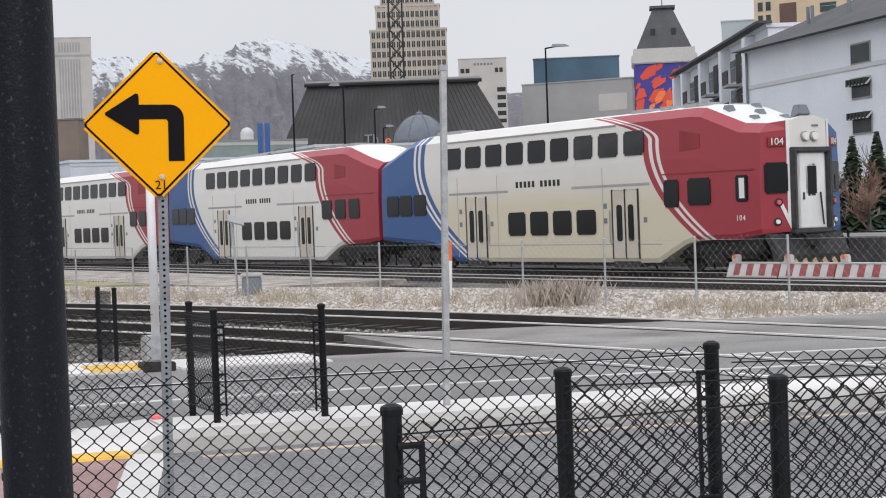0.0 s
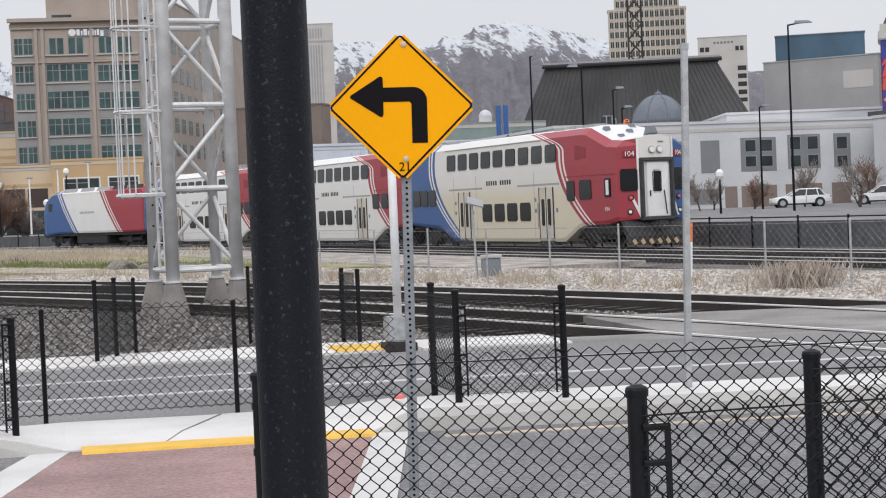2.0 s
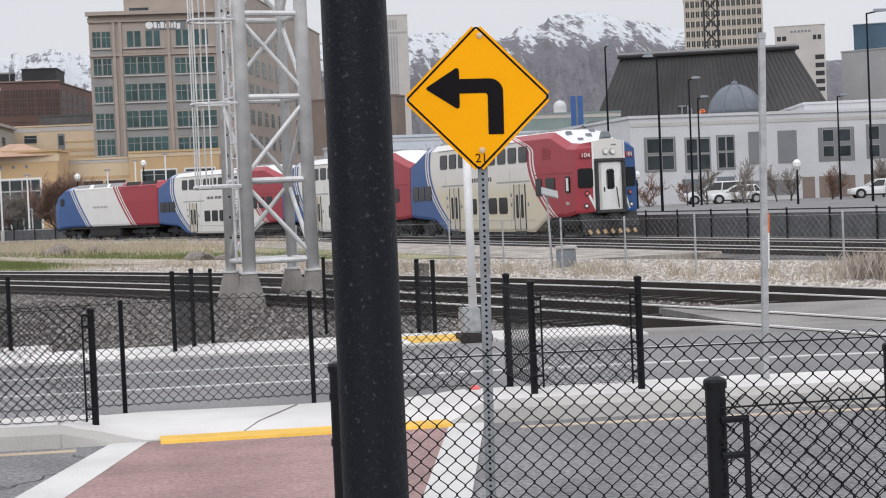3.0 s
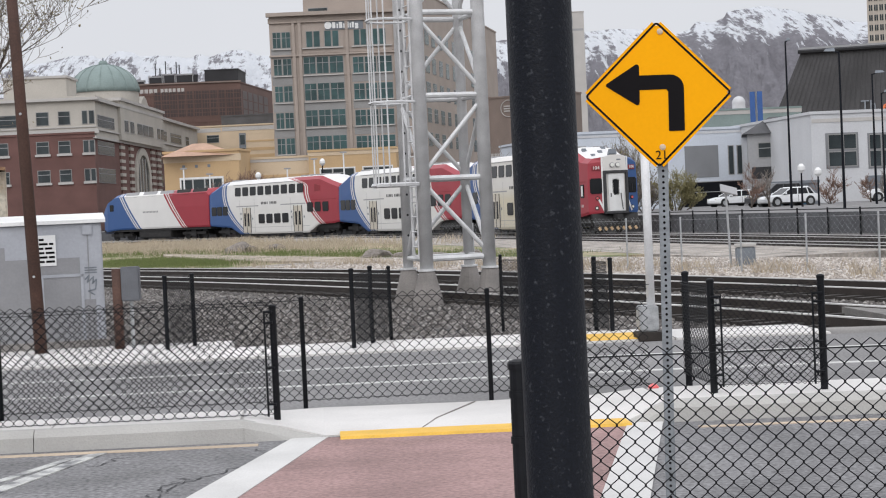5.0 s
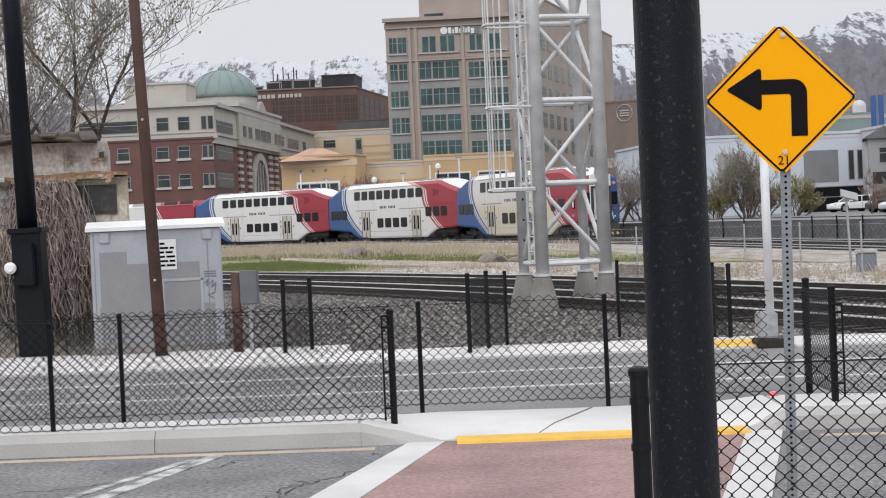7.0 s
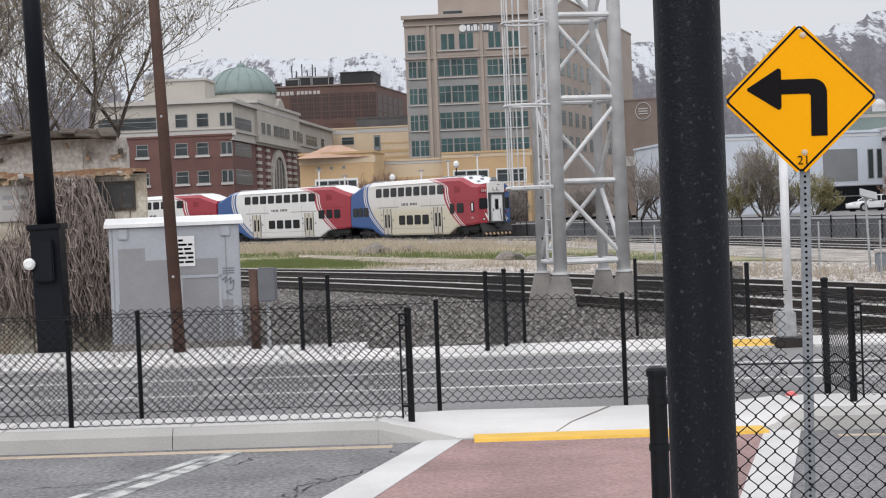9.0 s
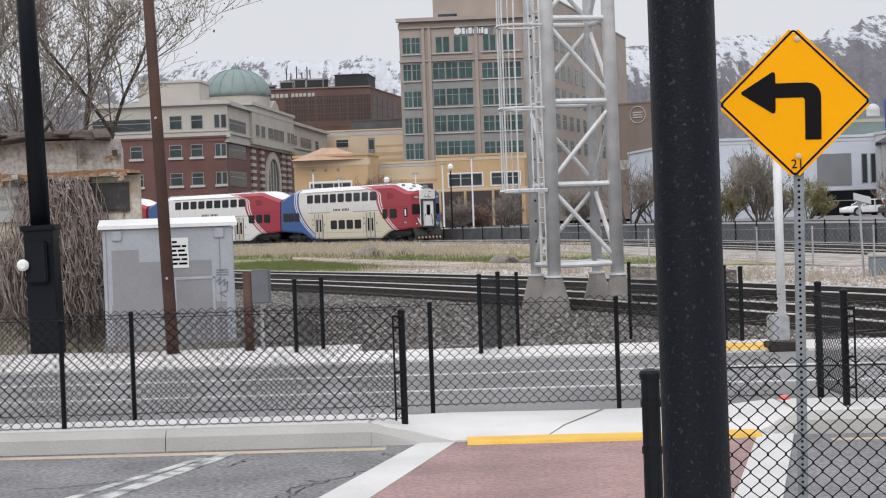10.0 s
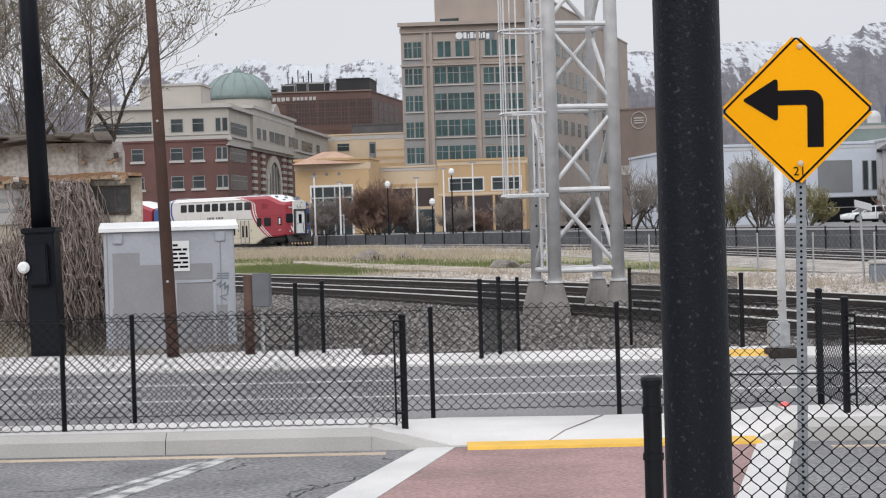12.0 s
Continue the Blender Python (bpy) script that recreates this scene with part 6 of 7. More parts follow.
# mural tower
mt = thing("mural_tower", pose(81.5, 150.5, 0, 0, 0, -27), "square tower with a blue and red mural and slate roof", "tower")
part("shaft", box(B(), -2.95, 2.95, -2.95, 2.95, -0.5, 16.0), M["mural_blue"], mt)
part("cornice", box(B(), -3.2, 3.2, -3.2, 3.2, 16.0, 16.9), M["concrete_far"], mt, bevel=0.1)
part("cornice", box(B(), -3.0, 3.0, -3.0, 3.0, 16.9, 17.5), M["concrete_far"], mt)
bm = B()
loft(bm, [[(-2.7, -2.7, 17.5), (2.7, -2.7, 17.5), (2.7, 2.7, 17.5), (-2.7, 2.7, 17.5)], [(-0.95, -0.95, 21.6), (0.95, -0.95, 21.6), (0.95, 0.95, 21.6), (-0.95, 0.95, 21.6)]])
part("roof", bm, M["roof_grey"], mt)
part("roof_cap", box(B(), -1.25, 1.25, -1.25, 1.25, 21.6, 21.85), M["roof_grey"], mt)
part("spike", tube(B(), (0, 0, 21.8), (0, 0, 23.6), 0.06, 0.02, 6), M["box_grey"], mt)
for x in (-1.0, 1.0):
    part("dormer", box(B(), x - 0.22, x + 0.22, -2.15, -1.6, 18.7, 19.5), M["black_panel"], mt)
rnd = random.Random(4)
for side in (0, -90):
    for k in range(84):
        # shards of two reds over blue, all leaning one way
        u, z, s = rnd.uniform(-2.8, 2.8), rnd.uniform(7.5, 15.8), rnd.uniform(0.35, 1.0)
        bm = B()
        pts = [(s * rnd.uniform(0.7, 1.3) * math.cos(a), s * rnd.uniform(0.35, 0.8) * math.sin(a)) for a in (0.2, 1.2, 2.6, 3.5, 5.0)]
        pts = [(min(max(u + p * 0.75 - q * 0.6, -2.93), 2.93), min(z + p * 0.65 + q * 0.75, 15.95)) for p, q in pts]
        bm.faces.new([bm.verts.new((p, -2.962 - 0.0010 * k, q)) for p, q in pts])
        part("mural_patch", bm, M[("mural_red", "mural_red", "orange", "mural_blue", "mural_red")[k % 5]], mt, m=pose(0, 0, 0, 0, 0, side))

# stepped beige skyscraper and the lattice mast before it
sk = thing("skyscraper", pose(238, 658, 0, 0, 0, -20), "stepped beige skyscraper with ranks of dark windows", "skyscraper")
for w, z0, z1 in ((15.5, -1, 78), (13.0, 78, 88), (11.0, 88, 104), (8.0, 104, 125)):
    part("tier", box(B(), -w, w, -w * 0.8, w * 0.8, z0, z1), M["beige_stone"], sk)
    part("tier_cornice", box(B(), -w - 0.3, w + 0.3, -w * 0.8 - 0.3, w * 0.8, z1 - 0.8, z1), M["beige_stone"], sk)
    pane = mesh_of("pane", box(B(), -0.42, 0.42, -0.1, 0.1, -1.15, 1.15), M["glass_grey"])
    n = int(w / 2.1)
    pitch_ = (w - 1.4) / n
    low = max(z0, 50)
    for k in range(-n, n + 2):
        part("pier", box(B(), (k - 0.5) * pitch_ - 0.3, (k - 0.5) * pitch_ + 0.3, -w * 0.8 - 0.35, -w * 0.8 + 0.1, low, z1 - 0.8), M["beige_stone"], sk)
    for r in range(int((z1 - low) / 3.9)):
        for k in range(-n, n + 1):
            for dx in (-0.52, 0.52):
                piece("pane", pane, sk, pose(k * pitch_ + dx, -w * 0.8 - 0.08, low + 2.2 + 3.9 * r))
ms = thing("radio_mast", pose(110.0, 311.0, 0, 0, 0, -20), "dark lattice mast that rises behind the hall", "mast")
for x, y in ((-1.3, -1.3), (1.3, -1.3), (1.3, 1.3), (-1.3, 1.3)):
    part("leg", tube(B(), (x, y, -0.5), (x, y, 62), 0.17, n=5), M["black_panel"], ms)
for k in range(15):
    for (ax, ay), (bx, by) in (((-1.3, -1.3), (1.3, -1.3)), ((1.3, 1.3), (-1.3, 1.3)), ((1.3, -1.3), (1.3, 1.3))):
        part("brace", tube(B(), (ax, ay, 18 + 2.9 * k), (bx, by, 20.9 + 2.9 * k), 0.10, n=4), M["black_panel"], ms)
        part("brace", tube(B(), (bx, by, 18 + 2.9 * k), (ax, ay, 20.9 + 2.9 * k), 0.10, n=4), M["black_panel"], ms)
cp = thing("capitol_dome", pose(223, 872, 0), "small far white domed building", "dome")
part("body", box(B(), -9, 9, -4, 4, -1, 44.5), M["white_stucco"], cp)
part("drum", spin(B(), [(3.4, 44.5), (3.4, 48.5)], 20), M["white_stucco"], cp)
part("shell", spin(B(), [(3.5 * math.cos(radians(a)), 48.5 + 3.6 * math.sin(radians(a))) for a in range(0, 86, 12)], 20), M["white_stucco"], cp)
bn = thing("banner_pylon", pose(51.5, 193.3, 0, 0, 0, -15), "tall blue banner pylon", "banner")
for x in (-0.42, 0.42):
    part("banner", box(B(), x - 0.3, x + 0.3, -0.1, 0.1, 0, 13.4), M["train_blue"], bn)
part("pole", tube(B(), (0, 0.2, -0.5), (0, 0.2, 13.4), 0.1, n=8), M["galv"], bn)


# ---- mountains ----
def ridge(az, pts):
    for (a0, e0), (a1, e1) in zip(pts, pts[1:]):
        if a0 <= az <= a1:
            f = (az - a0) / (a1 - a0)
            f = f * f * (3 - 2 * f)
            return e0 + (e1 - e0) * f
    return pts[0][1] if az < pts[0][0] else pts[-1][1]


SKYLINE = ((-40, 4.6), (-12, 5.0), (-9.0, 5.28), (-7.6, 5.5), (-7.1, 5.5), (-6.85, 5.4), (-6.2, 5.62), (-5.9, 5.6), (-5.5, 5.42), (-4.9, 5.45), (-3.9, 5.33), (-3.65, 5.45), (-3.3, 5.36), (-2.5, 5.54), (-2.1, 5.54),
           (-1.6, 5.33), (0, 5.3), (3, 5.3), (6.2, 5.5), (9.3, 5.64), (10.3, 5.68), (11.3, 5.62), (12.4, 5.43), (12.75, 5.5), (13.1, 5.77), (13.6, 5.71), (13.95, 5.82), (14.1, 6.04), (14.5, 6.08), (15.2, 6.15), (16.0, 5.99), (16.8, 5.78), (18.6, 5.39), (23.4, 4.08), (27, 3.4), (45, 3.2))
# lowest elevation at which snow lies, along the range
SNOWLINE = ((-40, 4.2), (-2, 4.25), (6, 4.3), (9.4, 4.55), (11.0, 4.9), (12.3, 5.2), (15, 5.22), (17.0, 5.2), (18.4, 4.8), (21, 4.2), (45, 3.4))


def mountains():
    vs, fs, lying = [], [], []
    na, nr = 900, 84
    for i in range(na + 1):
        az = -26 + 56 * i / na
        top, line = ridge(az, SKYLINE), ridge(az, SNOWLINE)
        for j in range(nr + 1):
            f = j / nr
            d = 1900 + 1200 * f
            base = top * (0.16 + 0.84 * f ** 1.05)
            a = radians(az)
            x, y = d * math.sin(a), d * math.cos(a)
            # spurs run down and to one side from the crest
            q = Vector((az * 0.42 + 0.55 * f, f * 1.1, 3.7))
            spur = noise.ridged_multi_fractal(q * 1.6, 0.9, 2.1, 6, 1.0, 2.0) - 1.0
            fine = noise.fractal(Vector((az * 3.2 + 2.5 * f, f * 7.0, 1.3)), 0.8, 2.1, 5)
            hump = math.sin(math.pi * min(f * 1.01, 1.0))
            e = base + (spur * 0.55 + fine * 0.20) * hump + 0.022 * f * fine
            vs.append((x, y, d * math.tan(radians(max(e, 0.02)))))
            lying.append((e - line) * 2.4)
    for i in range(na):
        for j in range(nr):
            k = i * (nr + 1) + j
            fs.append((k, k + nr + 1, k + nr + 2, k + 1))
    me = bpy.data.meshes.new("mountains")
    me.from_pydata(vs, [], fs)
    for p in me.polygons:
        p.use_smooth = True
    me.attributes.new("above_snowline", "FLOAT", "POINT").data.foreach_set("value", lying)
    m = bpy.data.materials.new("mountain_rock_and_snow")
    m.use_nodes = True
    n, l = m.node_tree.nodes, m.node_tree.links
    b = n["Principled BSDF"]
    b.inputs["Roughness"].default_value = 0.95
    b.inputs["Specular IOR Level"].default_value = 0.1
    tc, geo, sep = n.new("ShaderNodeTexCoord"), n.new("ShaderNodeNewGeometry"), n.new("ShaderNodeSeparateXYZ")
    l.new(geo.outputs["Normal"], sep.inputs[0])
    alt = n.new("ShaderNodeAttribute")
    alt.attribute_name = "above_snowline"

    def grain(scale, turn, detail, rough):
        t, mp = n.new("ShaderNodeTexNoise"), n.new("ShaderNodeMapping")
        mp.inputs["Scale"].default_value, mp.inputs["Rotation"].default_value = scale, (0, turn, 0)
        l.new(tc.outputs["Object"], mp.inputs[0])
        l.new(mp.outputs[0], t.inputs["Vector"])
        t.inputs["Scale"].default_value, t.inputs["Detail"].default_value, t.inputs["Roughness"].default_value = 1.0, detail, rough
        return t.outputs["Fac"]

    def mth(kind, a, c):
        q = n.new("ShaderNodeMath")
        q.operation = kind
        for i, v in enumerate((a, c)):
            if isinstance(v, (int, float)):
                q.inputs[i].default_value = v
            else:
                l.new(v, q.inputs[i])
        return q.outputs[0]

    def mixed_colour(f, c1, c2):
        q = n.new("ShaderNodeMix")
        q.data_type = "RGBA"
        l.new(f, q.inputs[0])
        for i, v in ((6, c1), (7, c2)):
            if isinstance(v, tuple):
                q.inputs[i].default_value = (*v, 1)
            else:
                l.new(v, q.inputs[i])
        return q.outputs[2]

    gully = grain((0.085, 0.008, 0.030), 0.75, 10, 0.74)
    patch = grain((0.022, 0.006, 0.050), -0.35, 9, 0.72)
    crag = grain((0.10, 0.03, 0.10), 0.4, 8, 0.7)
    # wind strips the sides that face one way
    lee = mth("MULTIPLY", sep.outputs[0], 1.1)
    cover = mth("MINIMUM", alt.outputs["Fac"], 0.62)
    snow = mth("ADD", mth("ADD", mth("ADD", cover, 0.22), lee), mth("ADD", mth("MULTIPLY", mth("SUBTRACT", gully, 0.5), 8.0), mth("MULTIPLY", mth("SUBTRACT", patch, 0.52), 5.0)))
    mr = n.new("ShaderNodeMapRange")
    mr.inputs[1].default_value, mr.inputs[2].default_value = -0.05, 0.65
    l.new(snow, mr.inputs[0])
    rock = mixed_colour(crag, (0.13, 0.128, 0.145), (0.31, 0.297, 0.32))
    drift = mixed_colour(crag, (0.60, 0.63, 0.68), (0.80, 0.81, 0.83))
    l.new(mixed_colour(mr.outputs[0], rock, drift), b.inputs["Base Color"])
    bp = n.new("ShaderNodeBump")
    bp.inputs["Strength"].default_value, bp.inputs["Distance"].default_value = 0.9, 16.0
    l.new(gully, bp.inputs["Height"])
    l.new(bp.outputs[0], b.inputs["Normal"])
    me.materials.append(m)
    tagged(new("mountains", me), "grey rocky mountains streaked with snow", "mountain", kind="structure")


mountains()


# ---- bare trees and plants ----
def bare_tree(name, x, y, z, h, spread, seed, bark, twig, label, levels=4, kids=5, r=None, group="bare trees", bud=None, buds=0, thin=1.0, trunk=0.28, lean=0.0):
    rnd = random.Random(seed)
    ob = thing(name, pose(x, y, z), label, "tree", group)
    wood, fine, leaf = B(), [], []
    r = r or h * 0.022

    def grow(p, d, ln, rad, lv):
        segs, prev = 3 if lv < levels else 2, p
        for s in range(segs):
            d = (d + Vector((rnd.uniform(-1, 1), rnd.uniform(-1, 1), rnd.uniform(-0.5, 0.9))) * (0.20 if lv < 2 else 0.34)).normalized()
            nxt = prev + d * ln / segs
            r1 = rad * (1 - 0.42 * (s + 1) / segs)
            r0 = rad * (1 - 0.42 * s / segs)
            if lv <= 1:
                tube(wood, prev, nxt, r0, r1, 7, False)
            else:
                fine.append((prev.copy(), nxt.copy(), r0, r1))
            if lv < levels:
                for _ in range(max(1, int(kids / segs + rnd.random())) if (s > 0 or lv > 0) else 0):
                    side = Vector((rnd.uniform(-1, 1), rnd.uniform(-1, 1), rnd.uniform(-0.1, 0.8)))
                    grow(nxt if rnd.random() < 0.5 else prev.lerp(nxt, rnd.random()), (d * 0.75 + side * spread).normalized(), ln * rnd.uniform(0.5, 0.78), r1 * 0.62, lv + 1)
            elif buds and rnd.random() < buds:
                leaf.append(nxt.copy())
            prev = nxt
    stems = 1 if trunk > 0 else 6
    for k in range(stems):
        d0 = Vector((lean, 0, 1)) if trunk > 0 else Vector((rnd.uniform(-0.6, 0.6), rnd.uniform(-0.6, 0.6), 1))
        grow(Vector((0, 0, -0.1)), d0.normalized(), h * (0.42 if trunk > 0 else 0.38), r if trunk > 0 else r * 0.6, 0)
    part("trunk", wood, M[bark], ob)
    vs, fs = [], []
    for p, q, r0, r1 in fine:
        d = (q - p).normalized()
        a = d.orthogonal().normalized()
        c = d.cross(a)
        i = len(vs)
        for o, rr in ((p, max(r0, 0.006 * thin)), (q, max(r1, 0.005 * thin))):
            for ang in (0, 2.1, 4.2):
                vs.append(tuple(o + a * (rr * math.cos(ang)) + c * (rr * math.sin(ang))))
        fs += [(i, i + 1, i + 4, i + 3), (i + 1, i + 2, i + 5, i + 4), (i + 2, i, i + 3, i + 5)]
    me = bpy.data.meshes.new("crown")
    me.from_pydata(vs, [], fs)
    me.materials.append(M[twig])
    cr = new("crown", me)
    cr.parent = ob
    cr["kind"] = "stuff"
    if leaf:
        vs, fs = [], []
        for p in leaf:
            s = 0.028 * thin
            for _ in range(2):
                o = p + Vector((rnd.uniform(-1, 1), rnd.uniform(-1, 1), rnd.uniform(-1, 1))) * s * 3
                i = len(vs)
                a, c = Vector((rnd.uniform(-1, 1), rnd.uniform(-1, 1), rnd.uniform(-1, 1))) * s, Vector((rnd.uniform(-1, 1), rnd.uniform(-1, 1), rnd.uniform(-1, 1))) * s
                vs += [tuple(o - a), tuple(o + c), tuple(o + a), tuple(o - c)]
                fs.append((i, i + 1, i + 2, i + 3))
        me = bpy.data.meshes.new("bud_clump")
        me.from_pydata(vs, [], fs)
        me.materials.append(M[bud])
        lv = new("bud_clump", me)
        lv.parent = ob
        lv["kind"] = "stuff"
    return ob


BARE = "bare grey-brown tree with fine twigs"
for x, y, h, seed, lean, r in ((-8.4, 30.0, 8.8, 3, 0.16, 0.12), (-7.4, 30.6, 9.4, 8, 0.42, 0.10), (-9.6, 33.0, 8.6, 21, 0.1, 0.12)):
    bare_tree("bare_tree", x, y, 0, h, 0.95, seed, "bark", "twig_warm", "large bare tree with pale first buds behind the old building", 5, 4.5, r, bud="bud_pale", buds=0.9, thin=0.8, lean=lean)
for k, (x, y, h, tw) in enumerate(((-6.6, 165, 7.4, "twig_red"), (-6.0, 165.5, 7.0, "twig_red"), (-2.9, 168, 4.6, "twig_grey"), (1.5, 165, 4.6, "twig_grey"), (3.2, 168, 4.2, "twig_red"), (6.5, 160, 5.5, "twig_grey"), (-11.6, 172, 6.2, "twig_grey"), (-13.5, 170, 5.0, "twig_grey"),
                                   (16.5, 150, 7.8, "twig_grey"), (19, 152, 7.0, "twig_grey"), (13.0, 158, 5.5, "twig_grey"))):
    bare_tree("bare_tree", x, y, -0.3, h, 1.0, 40 + k, "bark", tw, BARE if tw == "twig_grey" else "round bare tree with dense reddish twigs", 4, 6 if tw == "twig_red" else 5, thin=3.0 if tw == "twig_red" else 2.6, trunk=0.0)
for k, (x, y, h) in enumerate(((22.3, 133.2, 5.2), (24.9, 132.7, 7.6), (28.3, 132.0, 4.8), (26.8, 136.0, 4.6))):
    bare_tree("budding_tree", x, y, -0.3, h, 0.55, 60 + k, "bark", "twig_grey" if k % 2 else "bud_green", "bushy tree with bare twigs and yellow-green buds", 4, 5, bud="bud_green", buds=0.22, thin=2.2, trunk=0.0)
for k, (x, y, h) in enumerate(((32.4, 124, 4.4), (34.3, 126, 4.8), (46.0, 124, 4.0), (42.5, 127, 3.8), (49.5, 126, 4.4), (51.5, 128, 4.6), (53.0, 124, 3.8), (44.5, 128, 4.6), (48.8, 131, 4.4), (40.5, 130, 4.2), (55.0, 128, 4.8), (58.5, 126, 5.2), (62.0, 122, 5.5), (52.5, 105, 5.5), (57.0, 100, 5.0), (37.9, 54.2, 4.4), (39.4, 57.0, 3.6), (41.7, 58.7, 4.6))):
    bare_tree("bare_tree", x, y, -0.2, h, 0.9, 80 + k, "bark", "twig_red" if k % 3 == 0 else "twig_grey", BARE, 4, 5, thin=2.6)


def conifer(x, y, z, h, seed):
    rnd = random.Random(seed)
    ob = thing("conifer", pose(x, y, z), "dark green spruce tree", "tree", "conifers")
    part("trunk", tube(B(), (0, 0, 0), (0, 0, h), 0.16, 0.02, 8), M["bark"], ob)
    vs, fs = [], []
    for k in range(900):
        f = rnd.random() ** 0.8
        zz, r, a = h * (0.08 + 0.92 * f), (1 - f) * h * 0.28 * rnd.uniform(0.5, 1.1) + 0.1, rnd.uniform(0, 6.28)
        cx, cy = math.cos(a), math.sin(a)
        i, w = len(vs), 0.10 + 0.18 * (1 - f)
        vs += [(cx * r * 0.2, cy * r * 0.2, zz), (cx * r * 0.7 - cy * w, cy * r * 0.7 + cx * w, zz - 0.12 * r), (cx * r, cy * r, zz - 0.3 * r), (cx * r * 0.7 + cy * w, cy * r * 0.7 - cx * w, zz - 0.15 * r)]
        fs += [(i, i + 1, i + 2), (i, i + 2, i + 3)]
    me = bpy.data.meshes.new("crown")
    me.from_pydata(vs, [], fs)
    me.materials.append(M["needle"])
    cr = new("crown", me)
    cr.parent = ob
    cr["kind"] = "stuff"


for x, y, h in ((36.9, 58.0, 4.3), (38.5, 58.6, 4.9), (39.6, 57.6, 4.6), (41.2, 58.2, 4.8)):
    conifer(x, y, -0.2, h, int(x))


def tufts(name, label, pts, m, h, n, seed, spread, category="grass", thick=0.02, least=0.006):
    rnd = random.Random(seed)
    vs, fs = [], []
    for (x, y, z) in pts:
        for _ in range(n):
            a, rr = rnd.uniform(0, 6.28), abs(rnd.gauss(0, spread))
            px, py = x + rr * math.cos(a), y + rr * math.sin(a)
            hh, b = h * rnd.uniform(0.4, 1.1), rnd.uniform(0, 6.28)
            lx, ly, w = rnd.uniform(-0.5, 0.5) * hh, rnd.uniform(-0.5, 0.5) * hh, least + hh * thick
            i = len(vs)
            vs += [(px - w * math.cos(b), py - w * math.sin(b), z), (px + w * math.cos(b), py + w * math.sin(b), z), (px + lx * 0.5, py + ly * 0.5, z + hh * 0.65), (px + lx, py + ly, z + hh)]
            fs += [(i, i + 1, i + 2), (i + 1, i + 3, i + 2)]
    me = bpy.data.meshes.new(name)
    me.from_pydata(vs, [], fs)
    me.materials.append(M[m])
    return tagged(new(name, me), label, category, kind="stuff")


rnd = random.Random(9)
tufts("dry_bush", "dry pale tumbleweed bush on the gravel", [(13.5 + 0.3 * k, 30.2 - 0.2 * k, -0.06) for k in range(3)], "dry_twig", 0.55, 300, 5, 0.36, "bush", 0.0006, 0.0008)
tufts("dry_tufts", "scattered dry grass tufts along the fence", [(*freight(rnd.uniform(23, 60), rnd.uniform(-4.5, -1.6))[:2], -0.06) for _ in range(130)], "straw", 0.28, 26, 6, 0.25)
slab("dirt_track", [(-7.5, 84.3), (-2.9, 69.1), (1.2, 60.1), (2.9, 56.6), (3.0, 60.1), (1.4, 66.3), (-3.3, 77.3), (-8.0, 89.5)], -0.128, "bare_dirt", "pale bare dirt track through the grass", "dirt track")


def along(line):
    """A random point of a line on the plan."""
    k = rnd.randrange(len(line) - 1)
    f = rnd.random()
    return [a + (b - a) * f for a, b in zip(line[k], line[k + 1])]


def meadow(n, sx, sy, *lines):
    out = []
    for _ in range(n):
        x, y = along(rnd.choice(lines))
        out.append((x + rnd.gauss(0, sx), y + rnd.gauss(0, sy), -0.13))
    return out


tufts("meadow_straw", "long dry straw-coloured grass", meadow(420, 2.5, 5.0, ((-18.0, 122.0), (-10.0, 116.0), (-5.0, 104.0)), ((-14.0, 106.0), (-4.0, 96.0), (4.0, 86.0))), "straw", 0.5, 26, 7, 0.9)
tufts("meadow_green", "low green grass among the straw", meadow(900, 1.2, 3.0, ((-11.5, 97.0), (-7.6, 95.0), (-2.5, 84.0), (1.6, 73.0), (4.0, 68.0), (7.5, 60.0)), ((-9.6, 79.0), (-6.4, 73.0), (-3.6, 68.0))), "green_blade", 0.16, 40, 8, 0.9)

# loose stones on the ballast and the gravel, too many to count
def stones(name, label, fn, ya, yb, oa, ob_, z, n, size, m, seed):
    rnd = random.Random(seed)
    vs, fs = [], []
    for _ in range(n):
        s = size * rnd.uniform(0.6, 1.5)
        x, y, _h = fn(ya + (yb - ya) * rnd.random() ** 1.6, rnd.uniform(oa, ob_))
        i = len(vs)
        for dx, dy, dz in ((-1, -1, 0), (1, -1, 0), (1, 1, 0), (-1, 1, 0), (0, 0, 1), (0.5, -0.5, 0.7)):
            vs.append((x + dx * s * rnd.uniform(0.6, 1.1), y + dy * s * rnd.uniform(0.6, 1.1), z + dz * s * 0.9))
        fs += [(i, i + 1, i + 5), (i, i + 5, i + 4), (i + 1, i + 2, i + 5), (i + 5, i + 2, i + 4), (i + 2, i + 3, i + 4), (i + 3, i, i + 4)]
    me = bpy.data.meshes.new(name)
    me.from_pydata(vs, [], fs)
    me.materials.append(M[m])
    tagged(new(name, me), label, "stones", kind="stuff")


stones("ballast_stones", "loose dark grey ballast stones", freight, 23, 60, -0.8, 14.0, -0.17, 42000, 0.032, "ballast_mix", 11)
stones("gravel_stones", "loose pale gravel stones", freight, 22, 58, -8.0, -1.0, -0.06, 22000, 0.038, "gravel_mix", 12)

